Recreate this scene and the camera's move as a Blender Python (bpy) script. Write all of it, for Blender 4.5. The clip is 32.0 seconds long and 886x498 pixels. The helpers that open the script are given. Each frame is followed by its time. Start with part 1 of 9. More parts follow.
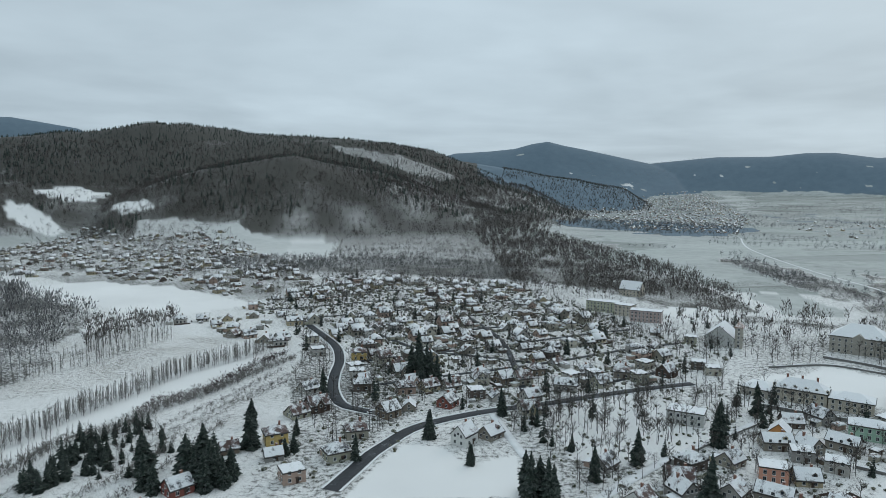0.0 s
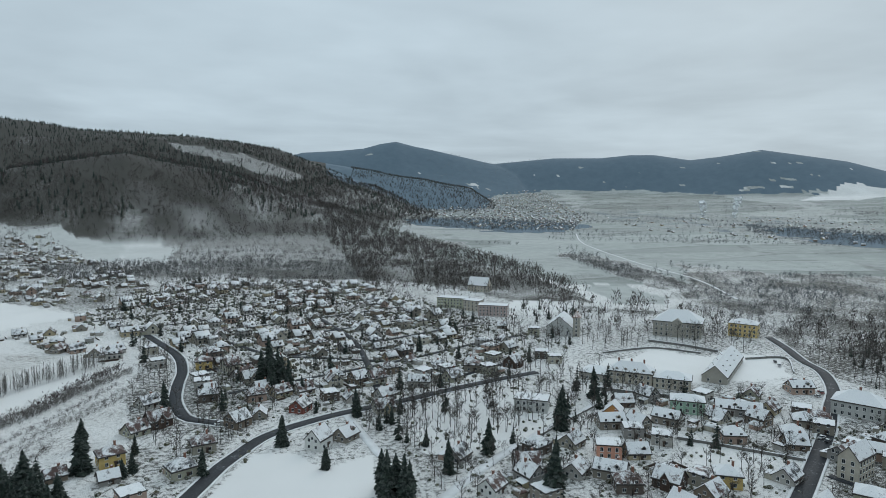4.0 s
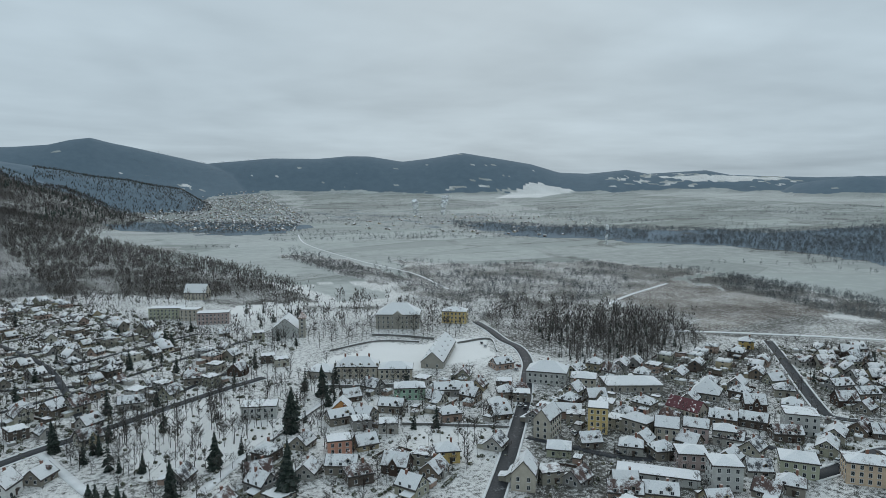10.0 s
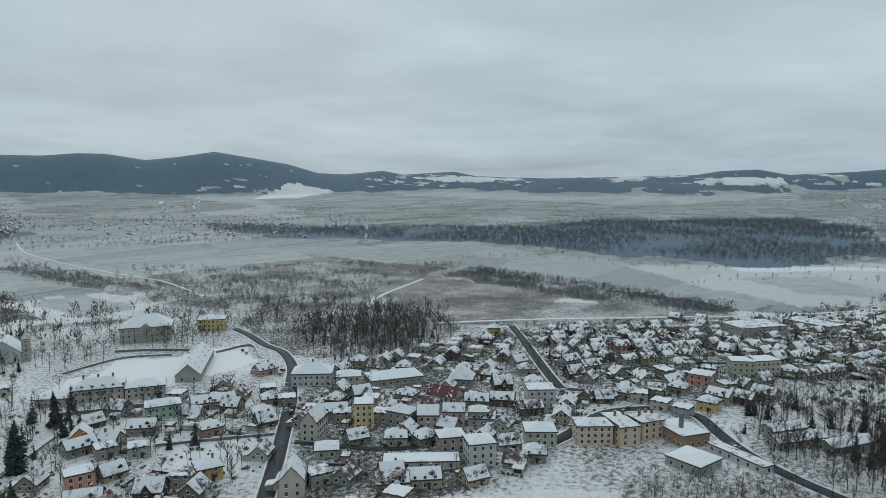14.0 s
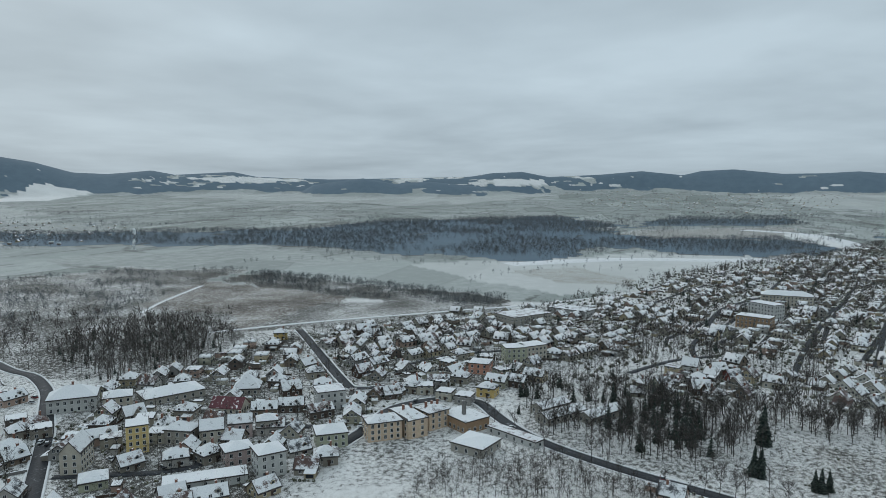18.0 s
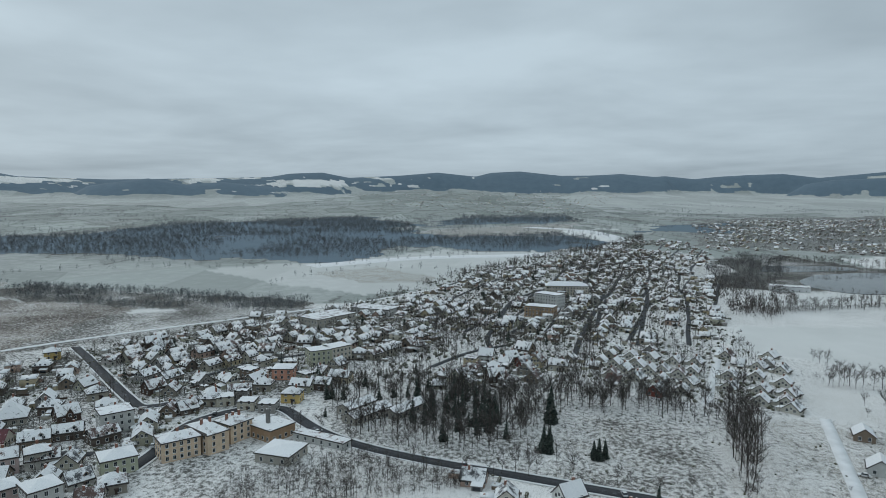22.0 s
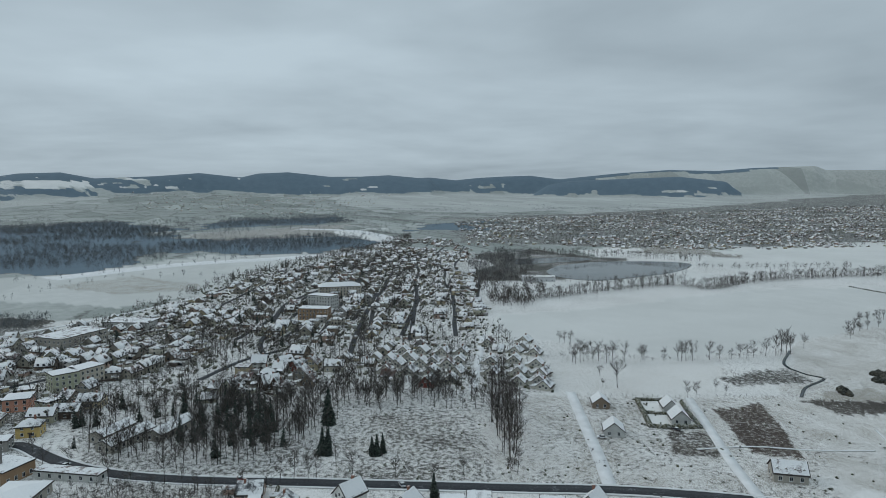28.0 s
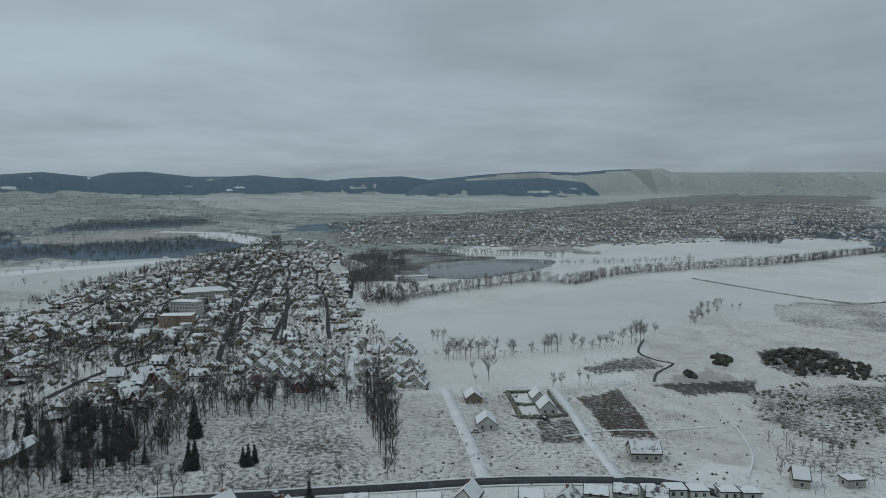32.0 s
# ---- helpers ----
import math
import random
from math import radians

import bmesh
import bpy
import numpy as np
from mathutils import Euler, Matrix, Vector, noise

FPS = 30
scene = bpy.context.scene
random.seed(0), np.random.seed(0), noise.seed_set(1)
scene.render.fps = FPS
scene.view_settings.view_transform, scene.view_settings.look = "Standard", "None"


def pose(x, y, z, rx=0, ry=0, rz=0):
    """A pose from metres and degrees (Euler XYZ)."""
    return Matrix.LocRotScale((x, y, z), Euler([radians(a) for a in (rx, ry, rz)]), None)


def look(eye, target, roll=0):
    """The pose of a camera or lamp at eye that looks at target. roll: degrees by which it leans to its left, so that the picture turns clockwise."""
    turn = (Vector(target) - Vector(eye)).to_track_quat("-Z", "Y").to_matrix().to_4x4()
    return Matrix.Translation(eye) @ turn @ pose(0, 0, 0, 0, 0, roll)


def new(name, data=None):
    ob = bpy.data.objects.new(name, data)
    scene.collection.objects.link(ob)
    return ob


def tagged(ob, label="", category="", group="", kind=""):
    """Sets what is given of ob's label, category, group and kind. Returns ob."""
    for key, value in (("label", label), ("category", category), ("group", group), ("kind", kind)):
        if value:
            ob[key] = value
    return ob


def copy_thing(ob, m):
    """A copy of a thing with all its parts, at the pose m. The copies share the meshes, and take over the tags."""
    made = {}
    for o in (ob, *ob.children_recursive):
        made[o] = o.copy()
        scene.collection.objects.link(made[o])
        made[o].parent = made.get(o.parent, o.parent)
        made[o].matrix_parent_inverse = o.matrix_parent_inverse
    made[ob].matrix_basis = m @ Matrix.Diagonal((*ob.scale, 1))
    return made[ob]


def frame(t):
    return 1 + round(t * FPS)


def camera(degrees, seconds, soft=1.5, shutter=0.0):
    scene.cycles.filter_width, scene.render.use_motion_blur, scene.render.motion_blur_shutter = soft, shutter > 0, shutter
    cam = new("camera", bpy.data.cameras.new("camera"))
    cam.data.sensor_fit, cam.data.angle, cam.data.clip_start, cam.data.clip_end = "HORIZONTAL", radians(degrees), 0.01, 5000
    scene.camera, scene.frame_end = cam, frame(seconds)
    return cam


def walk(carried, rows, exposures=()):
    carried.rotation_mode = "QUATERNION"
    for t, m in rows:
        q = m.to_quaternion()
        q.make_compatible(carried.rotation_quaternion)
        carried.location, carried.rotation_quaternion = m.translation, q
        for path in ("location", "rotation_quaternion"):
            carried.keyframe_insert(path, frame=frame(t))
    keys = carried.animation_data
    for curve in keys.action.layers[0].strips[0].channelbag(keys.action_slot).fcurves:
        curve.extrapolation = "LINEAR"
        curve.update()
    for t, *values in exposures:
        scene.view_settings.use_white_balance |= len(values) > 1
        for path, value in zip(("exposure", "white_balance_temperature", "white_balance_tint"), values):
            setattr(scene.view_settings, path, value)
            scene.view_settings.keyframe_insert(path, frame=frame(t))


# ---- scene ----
EYE = 115.0
cam = camera(67.06, 32.0, soft=0.8)
walk(cam, [
    (0, pose(0, 0, EYE, 84.353, 0, 0.000) @ pose(0, 0, 0, 0, 0, 0.136)),
    (0.5, pose(0, 0, EYE, 84.363, 0, -1.197) @ pose(0, 0, 0, 0, 0, 0.139)),
    (1, pose(0, 0, EYE, 84.380, 0, -2.532) @ pose(0, 0, 0, 0, 0, 0.123)),
    (1.5, pose(0, 0, EYE, 84.376, 0, -3.845) @ pose(0, 0, 0, 0, 0, 0.166)),
    (2, pose(0, 0, EYE, 84.371, 0, -5.402) @ pose(0, 0, 0, 0, 0, 0.151)),
    (2.5, pose(0, 0, EYE, 84.390, 0, -7.026) @ pose(0, 0, 0, 0, 0, 0.123)),
    (3, pose(0, 0, EYE, 84.376, 0, -9.015) @ pose(0, 0, 0, 0, 0, 0.128)),
    (3.5, pose(0, 0, EYE, 84.360, 0, -10.937) @ pose(0, 0, 0, 0, 0, 0.115)),
    (5.5, pose(0, 0, EYE, 84.360, 0, -18.385) @ pose(0, 0, 0, 0, 0, 0.059)),
    (6, pose(0, 0, EYE, 84.355, 0, -20.343) @ pose(0, 0, 0, 0, 0, 0.042)),
    (6.5, pose(0, 0, EYE, 84.323, 0, -22.196) @ pose(0, 0, 0, 0, 0, -0.065)),
    (7, pose(0, 0, EYE, 84.326, 0, -24.188) @ pose(0, 0, 0, 0, 0, -0.069)),
    (7.5, pose(0, 0, EYE, 84.339, 0, -26.025) @ pose(0, 0, 0, 0, 0, -0.087)),
    (8, pose(0, 0, EYE, 84.332, 0, -27.999) @ pose(0, 0, 0, 0, 0, -0.074)),
    (8.5, pose(0, 0, EYE, 84.361, 0, -29.851) @ pose(0, 0, 0, 0, 0, -0.033)),
    (9, pose(0, 0, EYE, 84.368, 0, -32.002) @ pose(0, 0, 0, 0, 0, -0.087)),
    (9.5, pose(0, 0, EYE, 84.379, 0, -34.018) @ pose(0, 0, 0, 0, 0, -0.123)),
    (10, pose(0, 0, EYE, 84.388, 0, -36.349) @ pose(0, 0, 0, 0, 0, -0.094)),
    (10.5, pose(0, 0, EYE, 84.376, 0, -38.590) @ pose(0, 0, 0, 0, 0, -0.115)),
    (11, pose(0, 0, EYE, 84.393, 0, -41.059) @ pose(0, 0, 0, 0, 0, -0.111)),
    (11.5, pose(0, 0, EYE, 84.377, 0, -43.531) @ pose(0, 0, 0, 0, 0, -0.241)),
    (12, pose(0, 0, EYE, 84.401, 0, -46.272) @ pose(0, 0, 0, 0, 0, -0.110)),
    (12.5, pose(0, 0, EYE, 84.405, 0, -48.856) @ pose(0, 0, 0, 0, 0, -0.121)),
    (13, pose(0, 0, EYE, 84.391, 0, -51.549) @ pose(0, 0, 0, 0, 0, -0.063)),
    (13.5, pose(0, 0, EYE, 84.389, 0, -54.088) @ pose(0, 0, 0, 0, 0, -0.034)),
    (14, pose(0, 0, EYE, 84.400, 0, -56.716) @ pose(0, 0, 0, 0, 0, -0.053)),
    (14.5, pose(0, 0, EYE, 84.406, 0, -59.042) @ pose(0, 0, 0, 0, 0, -0.095)),
    (16.5, pose(0, 0, EYE, 84.465, 0, -68.033) @ pose(0, 0, 0, 0, 0, -0.021)),
    (17, pose(0, 0, EYE, 84.466, 0, -70.332) @ pose(0, 0, 0, 0, 0, 0.028)),
    (17.5, pose(0, 0, EYE, 84.480, 0, -72.544) @ pose(0, 0, 0, 0, 0, 0.016)),
    (18, pose(0, 0, EYE, 84.480, 0, -75.022) @ pose(0, 0, 0, 0, 0, 0.017)),
    (18.5, pose(0, 0, EYE, 84.492, 0, -77.358) @ pose(0, 0, 0, 0, 0, 0.021)),
    (19, pose(0, 0, EYE, 84.491, 0, -79.806) @ pose(0, 0, 0, 0, 0, 0.029)),
    (19.5, pose(0, 0, EYE, 84.516, 0, -82.024) @ pose(0, 0, 0, 0, 0, -0.024)),
    (20, pose(0, 0, EYE, 84.509, 0, -84.353) @ pose(0, 0, 0, 0, 0, 0.049)),
    (20.5, pose(0, 0, EYE, 84.525, 0, -86.470) @ pose(0, 0, 0, 0, 0, 0.062)),
    (21, pose(0, 0, EYE, 84.535, 0, -88.466) @ pose(0, 0, 0, 0, 0, 0.141)),
    (21.5, pose(0, 0, EYE, 84.555, 0, -90.139) @ pose(0, 0, 0, 0, 0, 0.075)),
    (22, pose(0, 0, EYE, 84.559, 0, -91.931) @ pose(0, 0, 0, 0, 0, 0.086)),
    (22.5, pose(0, 0, EYE, 84.580, 0, -93.584) @ pose(0, 0, 0, 0, 0, 0.043)),
    (23, pose(0, 0, EYE, 84.602, 0, -95.328) @ pose(0, 0, 0, 0, 0, 0.036)),
    (23.5, pose(0, 0, EYE, 84.614, 0, -96.896) @ pose(0, 0, 0, 0, 0, 0.068)),
    (24, pose(0, 0, EYE, 84.618, 0, -98.602) @ pose(0, 0, 0, 0, 0, 0.004)),
    (24.5, pose(0, 0, EYE, 84.623, 0, -100.182) @ pose(0, 0, 0, 0, 0, 0.026)),
    (25, pose(0, 0, EYE, 84.623, 0, -101.830) @ pose(0, 0, 0, 0, 0, 0.017)),
    (25.5, pose(0, 0, EYE, 84.617, 0, -103.403) @ pose(0, 0, 0, 0, 0, -0.025)),
    (27.5, pose(0, 0, EYE, 84.640, 0, -109.770) @ pose(0, 0, 0, 0, 0, -0.035)),
    (28, pose(0, 0, EYE, 84.653, 0, -111.379) @ pose(0, 0, 0, 0, 0, -0.030)),
    (28.5, pose(0, 0, EYE, 84.653, 0, -112.812) @ pose(0, 0, 0, 0, 0, -0.007)),
    (29, pose(0, 0, EYE, 84.661, 0, -114.373) @ pose(0, 0, 0, 0, 0, 0.009)),
    (29.5, pose(0, 0, EYE, 84.666, 0, -115.616) @ pose(0, 0, 0, 0, 0, 0.011)),
    (30, pose(0, 0, EYE, 84.685, 0, -116.894) @ pose(0, 0, 0, 0, 0, 0.039)),
    (30.5, pose(0, 0, EYE, 84.683, 0, -118.146) @ pose(0, 0, 0, 0, 0, 0.060)),
    (31, pose(0, 0, EYE, 84.704, 0, -119.534) @ pose(0, 0, 0, 0, 0, 0.009)),
    (31.5, pose(0, 0, EYE, 84.699, 0, -120.842) @ pose(0, 0, 0, 0, 0, 0.013)),
    (32, pose(0, 0, EYE, 84.695, 0, -122.287) @ pose(0, 0, 0, 0, 0, 0.030)),
], exposures=[(0, 0.08), (8, -0.03), (16, -0.07), (25, -0.07), (28, -0.17), (32, -0.43)])

# ---------------------------------------------------------------- sky and light
SUN_AZ, SUN_EL = 40.0, 26.0
world = bpy.data.worlds.new("overcast_sky")
scene.world = world
world.use_nodes = True


def wire(tree, a, out, b, inp):
    tree.links.new(a.outputs[out], b.inputs[inp])


def build_sky():
    t = world.node_tree
    t.nodes.clear()
    n = t.nodes.new
    out, bg = n("ShaderNodeOutputWorld"), n("ShaderNodeBackground")
    sky = n("ShaderNodeTexSky")
    sky.sky_type, sky.sun_disc = "NISHITA", False
    sky.sun_elevation, sky.sun_rotation = radians(SUN_EL), radians(SUN_AZ)
    sky.air_density, sky.dust_density = 1.0, 3.0
    dim = n("ShaderNodeMix"); dim.data_type = "RGBA"; dim.blend_type = "MULTIPLY"
    dim.inputs["Factor"].default_value = 1.0
    dim.inputs[7].default_value = (0.10, 0.10, 0.10, 1)
    co, sep = n("ShaderNodeTexCoord"), n("ShaderNodeSeparateXYZ")
    wire(t, co, "Generated", sep, 0)
    # flat cloud deck: the direction divided by its height
    up = n("ShaderNodeMath"); up.operation = "ADD"; up.inputs[1].default_value = 0.10
    top = n("ShaderNodeMath"); top.operation = "MAXIMUM"; top.inputs[1].default_value = 0.0
    wire(t, sep, 2, top, 0); wire(t, top, 0, up, 0)
    dx, dy = n("ShaderNodeMath"), n("ShaderNodeMath")
    dx.operation = dy.operation = "DIVIDE"
    wire(t, sep, 0, dx, 0); wire(t, up, 0, dx, 1)
    wire(t, sep, 1, dy, 0); wire(t, up, 0, dy, 1)
    deck = n("ShaderNodeCombineXYZ")
    wire(t, dx, 0, deck, 0); wire(t, dy, 0, deck, 1)
    big, fine = n("ShaderNodeTexNoise"), n("ShaderNodeTexNoise")
    big.inputs["Scale"].default_value, big.inputs["Detail"].default_value = 0.42, 4
    big.inputs["Distortion"].default_value = 0.6
    fine.inputs["Scale"].default_value, fine.inputs["Detail"].default_value = 1.7, 5
    wire(t, deck, 0, big, "Vector"); wire(t, deck, 0, fine, "Vector")
    both = n("ShaderNodeMath"); both.operation = "MULTIPLY_ADD"; both.inputs[1].default_value = 0.35
    wire(t, fine, 0, both, 0); wire(t, big, 0, both, 2)
    ramp = n("ShaderNodeValToRGB")
    ramp.color_ramp.elements[0].position, ramp.color_ramp.elements[0].color = 0.45, (0.381, 0.470, 0.535, 1)
    ramp.color_ramp.elements[1].position, ramp.color_ramp.elements[1].color = 0.90, (0.532, 0.648, 0.728, 1)
    wire(t, both, 0, ramp, 0)
    # brighter towards the veiled sun, duller low down
    way = n("ShaderNodeVectorMath"); way.operation = "DOT_PRODUCT"
    a, e = radians(SUN_AZ), radians(SUN_EL)
    way.inputs[1].default_value = (math.sin(a) * math.cos(e), math.cos(a) * math.cos(e), math.sin(e))
    wire(t, co, "Generated", way, 0)
    glow = n("ShaderNodeMapRange"); glow.interpolation_type = "SMOOTHSTEP"
    for k, v in ((1, -0.5), (2, 0.9), (3, 0.88), (4, 1.04)):
        glow.inputs[k].default_value = v
    wire(t, way, "Value", glow, 0)
    low = n("ShaderNodeMapRange"); low.interpolation_type = "SMOOTHSTEP"
    for k, v in ((1, -0.03), (2, 0.10), (3, 0.80), (4, 1.0)):
        low.inputs[k].default_value = v
    wire(t, sep, 2, low, 0)
    # an overcast sky is far brighter overhead than near the horizon
    high = n("ShaderNodeMapRange"); high.interpolation_type = "SMOOTHSTEP"
    for k, v in ((1, 0.26), (2, 1.0), (3, 1.0), (4, 1.9)):
        high.inputs[k].default_value = v
    wire(t, sep, 2, high, 0)
    rise = n("ShaderNodeMath"); rise.operation = "MULTIPLY"
    wire(t, low, 0, rise, 0); wire(t, high, 0, rise, 1)
    mul = n("ShaderNodeMath"); mul.operation = "MULTIPLY"
    wire(t, glow, 0, mul, 0); wire(t, rise, 0, mul, 1)
    lit = n("ShaderNodeVectorMath"); lit.operation = "SCALE"
    wire(t, ramp, 0, lit, 0); wire(t, mul, 0, lit, "Scale")
    wire(t, sky, 0, dim, 6)
    mix = n("ShaderNodeMix"); mix.data_type = "RGBA"
    mix.inputs["Factor"].default_value = 0.985
    wire(t, dim, 2, mix, 6); wire(t, lit, 0, mix, 7)
    wire(t, mix, 2, bg, 0)
    bg.inputs[1].default_value = 1.0
    wire(t, bg, 0, out, 0)


build_sky()
sun = new("sun", bpy.data.lights.new("sun", "SUN"))
sun.data.energy, sun.data.angle, sun.data.color = 0.7, radians(35), (1.0, 0.98, 0.96)
sun.matrix_world = look((math.sin(radians(SUN_AZ)) * 500, math.cos(radians(SUN_AZ)) * 500, 500 * math.tan(radians(SUN_EL))), (0, 0, 0))


# ---------------------------------------------------------------- materials
def material(name, rough=0.85):
    m = bpy.data.materials.new(name)
    m.use_nodes = True
    t = m.node_tree
    b = t.nodes["Principled BSDF"]
    b.inputs["Roughness"].default_value = rough
    b.inputs["Specular IOR Level"].default_value = 0.25
    return m, t, b


def noise_node(t, scale, detail=4, vector=None, rough=0.55):
    n = t.nodes.new("ShaderNodeTexNoise")
    n.inputs["Scale"].default_value, n.inputs["Detail"].default_value = scale, detail
    n.inputs["Roughness"].default_value = rough
    if vector is not None:
        t.links.new(vector, n.inputs["Vector"])
    return n.outputs["Fac"]


def ramp_node(t, fac, *stops, constant=False):
    r = t.nodes.new("ShaderNodeValToRGB")
    els = r.color_ramp.elements
    while len(els) < len(stops):
        els.new(0.5)
    for el, (p, c) in zip(els, stops):
        el.position, el.color = p, (*c, 1)
    if constant:
        r.color_ramp.interpolation = "CONSTANT"
    t.links.new(fac, r.inputs[0])
    return r.outputs[0]


def blend(t, fac, a, b, mode="MIX"):
    m = t.nodes.new("ShaderNodeMix")
    m.data_type, m.blend_type = "RGBA", mode
    for sock, v in ((m.inputs["Factor"], fac), (m.inputs[6], a), (m.inputs[7], b)):
        if isinstance(v, (int, float)):
            sock.default_value = v
        elif isinstance(v, tuple):
            sock.default_value = (*v, 1)
        else:
            t.links.new(v, sock)
    return m.outputs[2]


def calc(t, op, a, b=0.0, c=0.0):
    m = t.nodes.new("ShaderNodeMath")
    m.operation = op
    for k, v in enumerate((a, b, c)):
        if isinstance(v, (int, float)):
            m.inputs[k].default_value = v
        else:
            t.links.new(v, m.inputs[k])
    return m.outputs[0]


def span(t, v, a, b, lo=0.0, hi=1.0):
    m = t.nodes.new("ShaderNodeMapRange")
    m.interpolation_type = "SMOOTHSTEP"
    for k, x in ((1, a), (2, b), (3, lo), (4, hi)):
        m.inputs[k].default_value = x
    t.links.new(v, m.inputs[0])
    return m.outputs[0]


def bumped(t, b, fac, strength=0.3, dist=0.1):
    n = t.nodes.new("ShaderNodeBump")
    n.inputs["Strength"].default_value, n.inputs["Distance"].default_value = strength, dist
    t.links.new(fac, n.inputs["Height"])
    t.links.new(n.outputs[0], b.inputs["Normal"])


def coords(t, which="Object"):
    return t.nodes.new("ShaderNodeTexCoord").outputs[which]


def random_of(t, island=False):
    if island:
        return t.nodes.new("ShaderNodeNewGeometry").outputs["Random Per Island"]
    return t.nodes.new("ShaderNodeObjectInfo").outputs["Random"]


SNOW = (0.82, 0.805, 0.78)


def plain(name, colour, vary=0.25, scale=0.8, rough=0.85, snow=0.0, fine=9.0):
    m, t, b = material(name, rough)
    co = coords(t)
    dark = tuple(c * (1 - vary) for c in colour)
    light = tuple(min(1, c * (1 + vary)) for c in colour)
    n1, n2 = noise_node(t, scale, 4, co), noise_node(t, fine, 3, co)
    col = ramp_node(t, calc(t, "MULTIPLY_ADD", n2, 0.4, calc(t, "MULTIPLY", n1, 0.6)), (0.3, dark), (0.7, light))
    if snow:
        nz = t.nodes.new("ShaderNodeSeparateXYZ")
        t.links.new(t.nodes.new("ShaderNodeNewGeometry").outputs["Normal"], nz.inputs[0])
        f = calc(t, "MULTIPLY", span(t, nz.outputs[2], 0.2, 0.7), span(t, n1, 0.62 - snow * 0.5, 0.72 - snow * 0.5))
        col = blend(t, f, col, SNOW)
    t.links.new(col, b.inputs["Base Color"])
    bumped(t, b, n2, 0.25, 0.05)
    return m


def wall_material(name, island):
    """Render and plaster in the colours of the town's houses, one for each house."""
    m, t, b = material(name, 0.9)
    co = coords(t)
    r = random_of(t, island)
    col = ramp_node(t, r, (0.0, (0.320, 0.296, 0.242)), (0.13, (0.440, 0.416, 0.343)), (0.25, (0.240, 0.216, 0.179)),
                    (0.36, (0.400, 0.336, 0.218)), (0.46, (0.176, 0.136, 0.101)), (0.56, (0.416, 0.400, 0.367)),
                    (0.68, (0.272, 0.264, 0.250)), (0.78, (0.384, 0.272, 0.218)), (0.86, (0.352, 0.344, 0.265)), (0.94, (0.104, 0.080, 0.066)), constant=True)
    grime = noise_node(t, 0.7, 5, co)
    col = blend(t, span(t, grime, 0.35, 0.75, 0.0, 0.45), col, (0.20, 0.19, 0.17))
    t.links.new(col, b.inputs["Base Color"])
    bumped(t, b, noise_node(t, 6, 3, co), 0.2, 0.02)
    return m


def roof_material(name, island, cover=0.5):
    """Tiles and sheet metal, most of them under patchy snow."""
    m, t, b = material(name, 0.8)
    co = coords(t)
    r = random_of(t, island)
    tile = ramp_node(t, r, (0.0, (0.10, 0.055, 0.045)), (0.22, (0.06, 0.06, 0.065)), (0.45, (0.11, 0.06, 0.045)), (0.62, (0.075, 0.06, 0.055)),
                     (0.8, (0.10, 0.10, 0.11)), constant=True)
    courses = t.nodes.new("ShaderNodeTexWave")
    courses.bands_direction = "Z"
    courses.inputs["Scale"].default_value, courses.inputs["Distortion"].default_value = 2.2, 0.4
    t.links.new(co, courses.inputs["Vector"])
    tile = blend(t, calc(t, "MULTIPLY", courses.outputs["Fac"], 0.5), tile, (0.03, 0.03, 0.03))
    n1, n2 = noise_node(t, 0.30, 3, co), noise_node(t, 2.6, 5, co)
    mix = calc(t, "MULTIPLY_ADD", n2, 0.45, n1)
    mix = calc(t, "MULTIPLY_ADD", r, 0.34, mix)
    f = span(t, mix, 0.98 - cover * 0.5, 1.16 - cover * 0.5)
    col = blend(t, f, tile, blend(t, n2, (0.46, 0.48, 0.50), SNOW))
    t.links.new(col, b.inputs["Base Color"])
    t.links.new(span(t, f, 0, 1, 0.55, 0.9), b.inputs["Roughness"])
    bumped(t, b, calc(t, "MULTIPLY_ADD", f, 1.0, n2), 0.3, 0.08)
    return m


def glass_material():
    m, t, b = material("window_glass", 0.12)
    b.inputs["Base Color"].default_value = (0.03, 0.035, 0.04, 1)
    b.inputs["Specular IOR Level"].default_value = 0.5
    return m


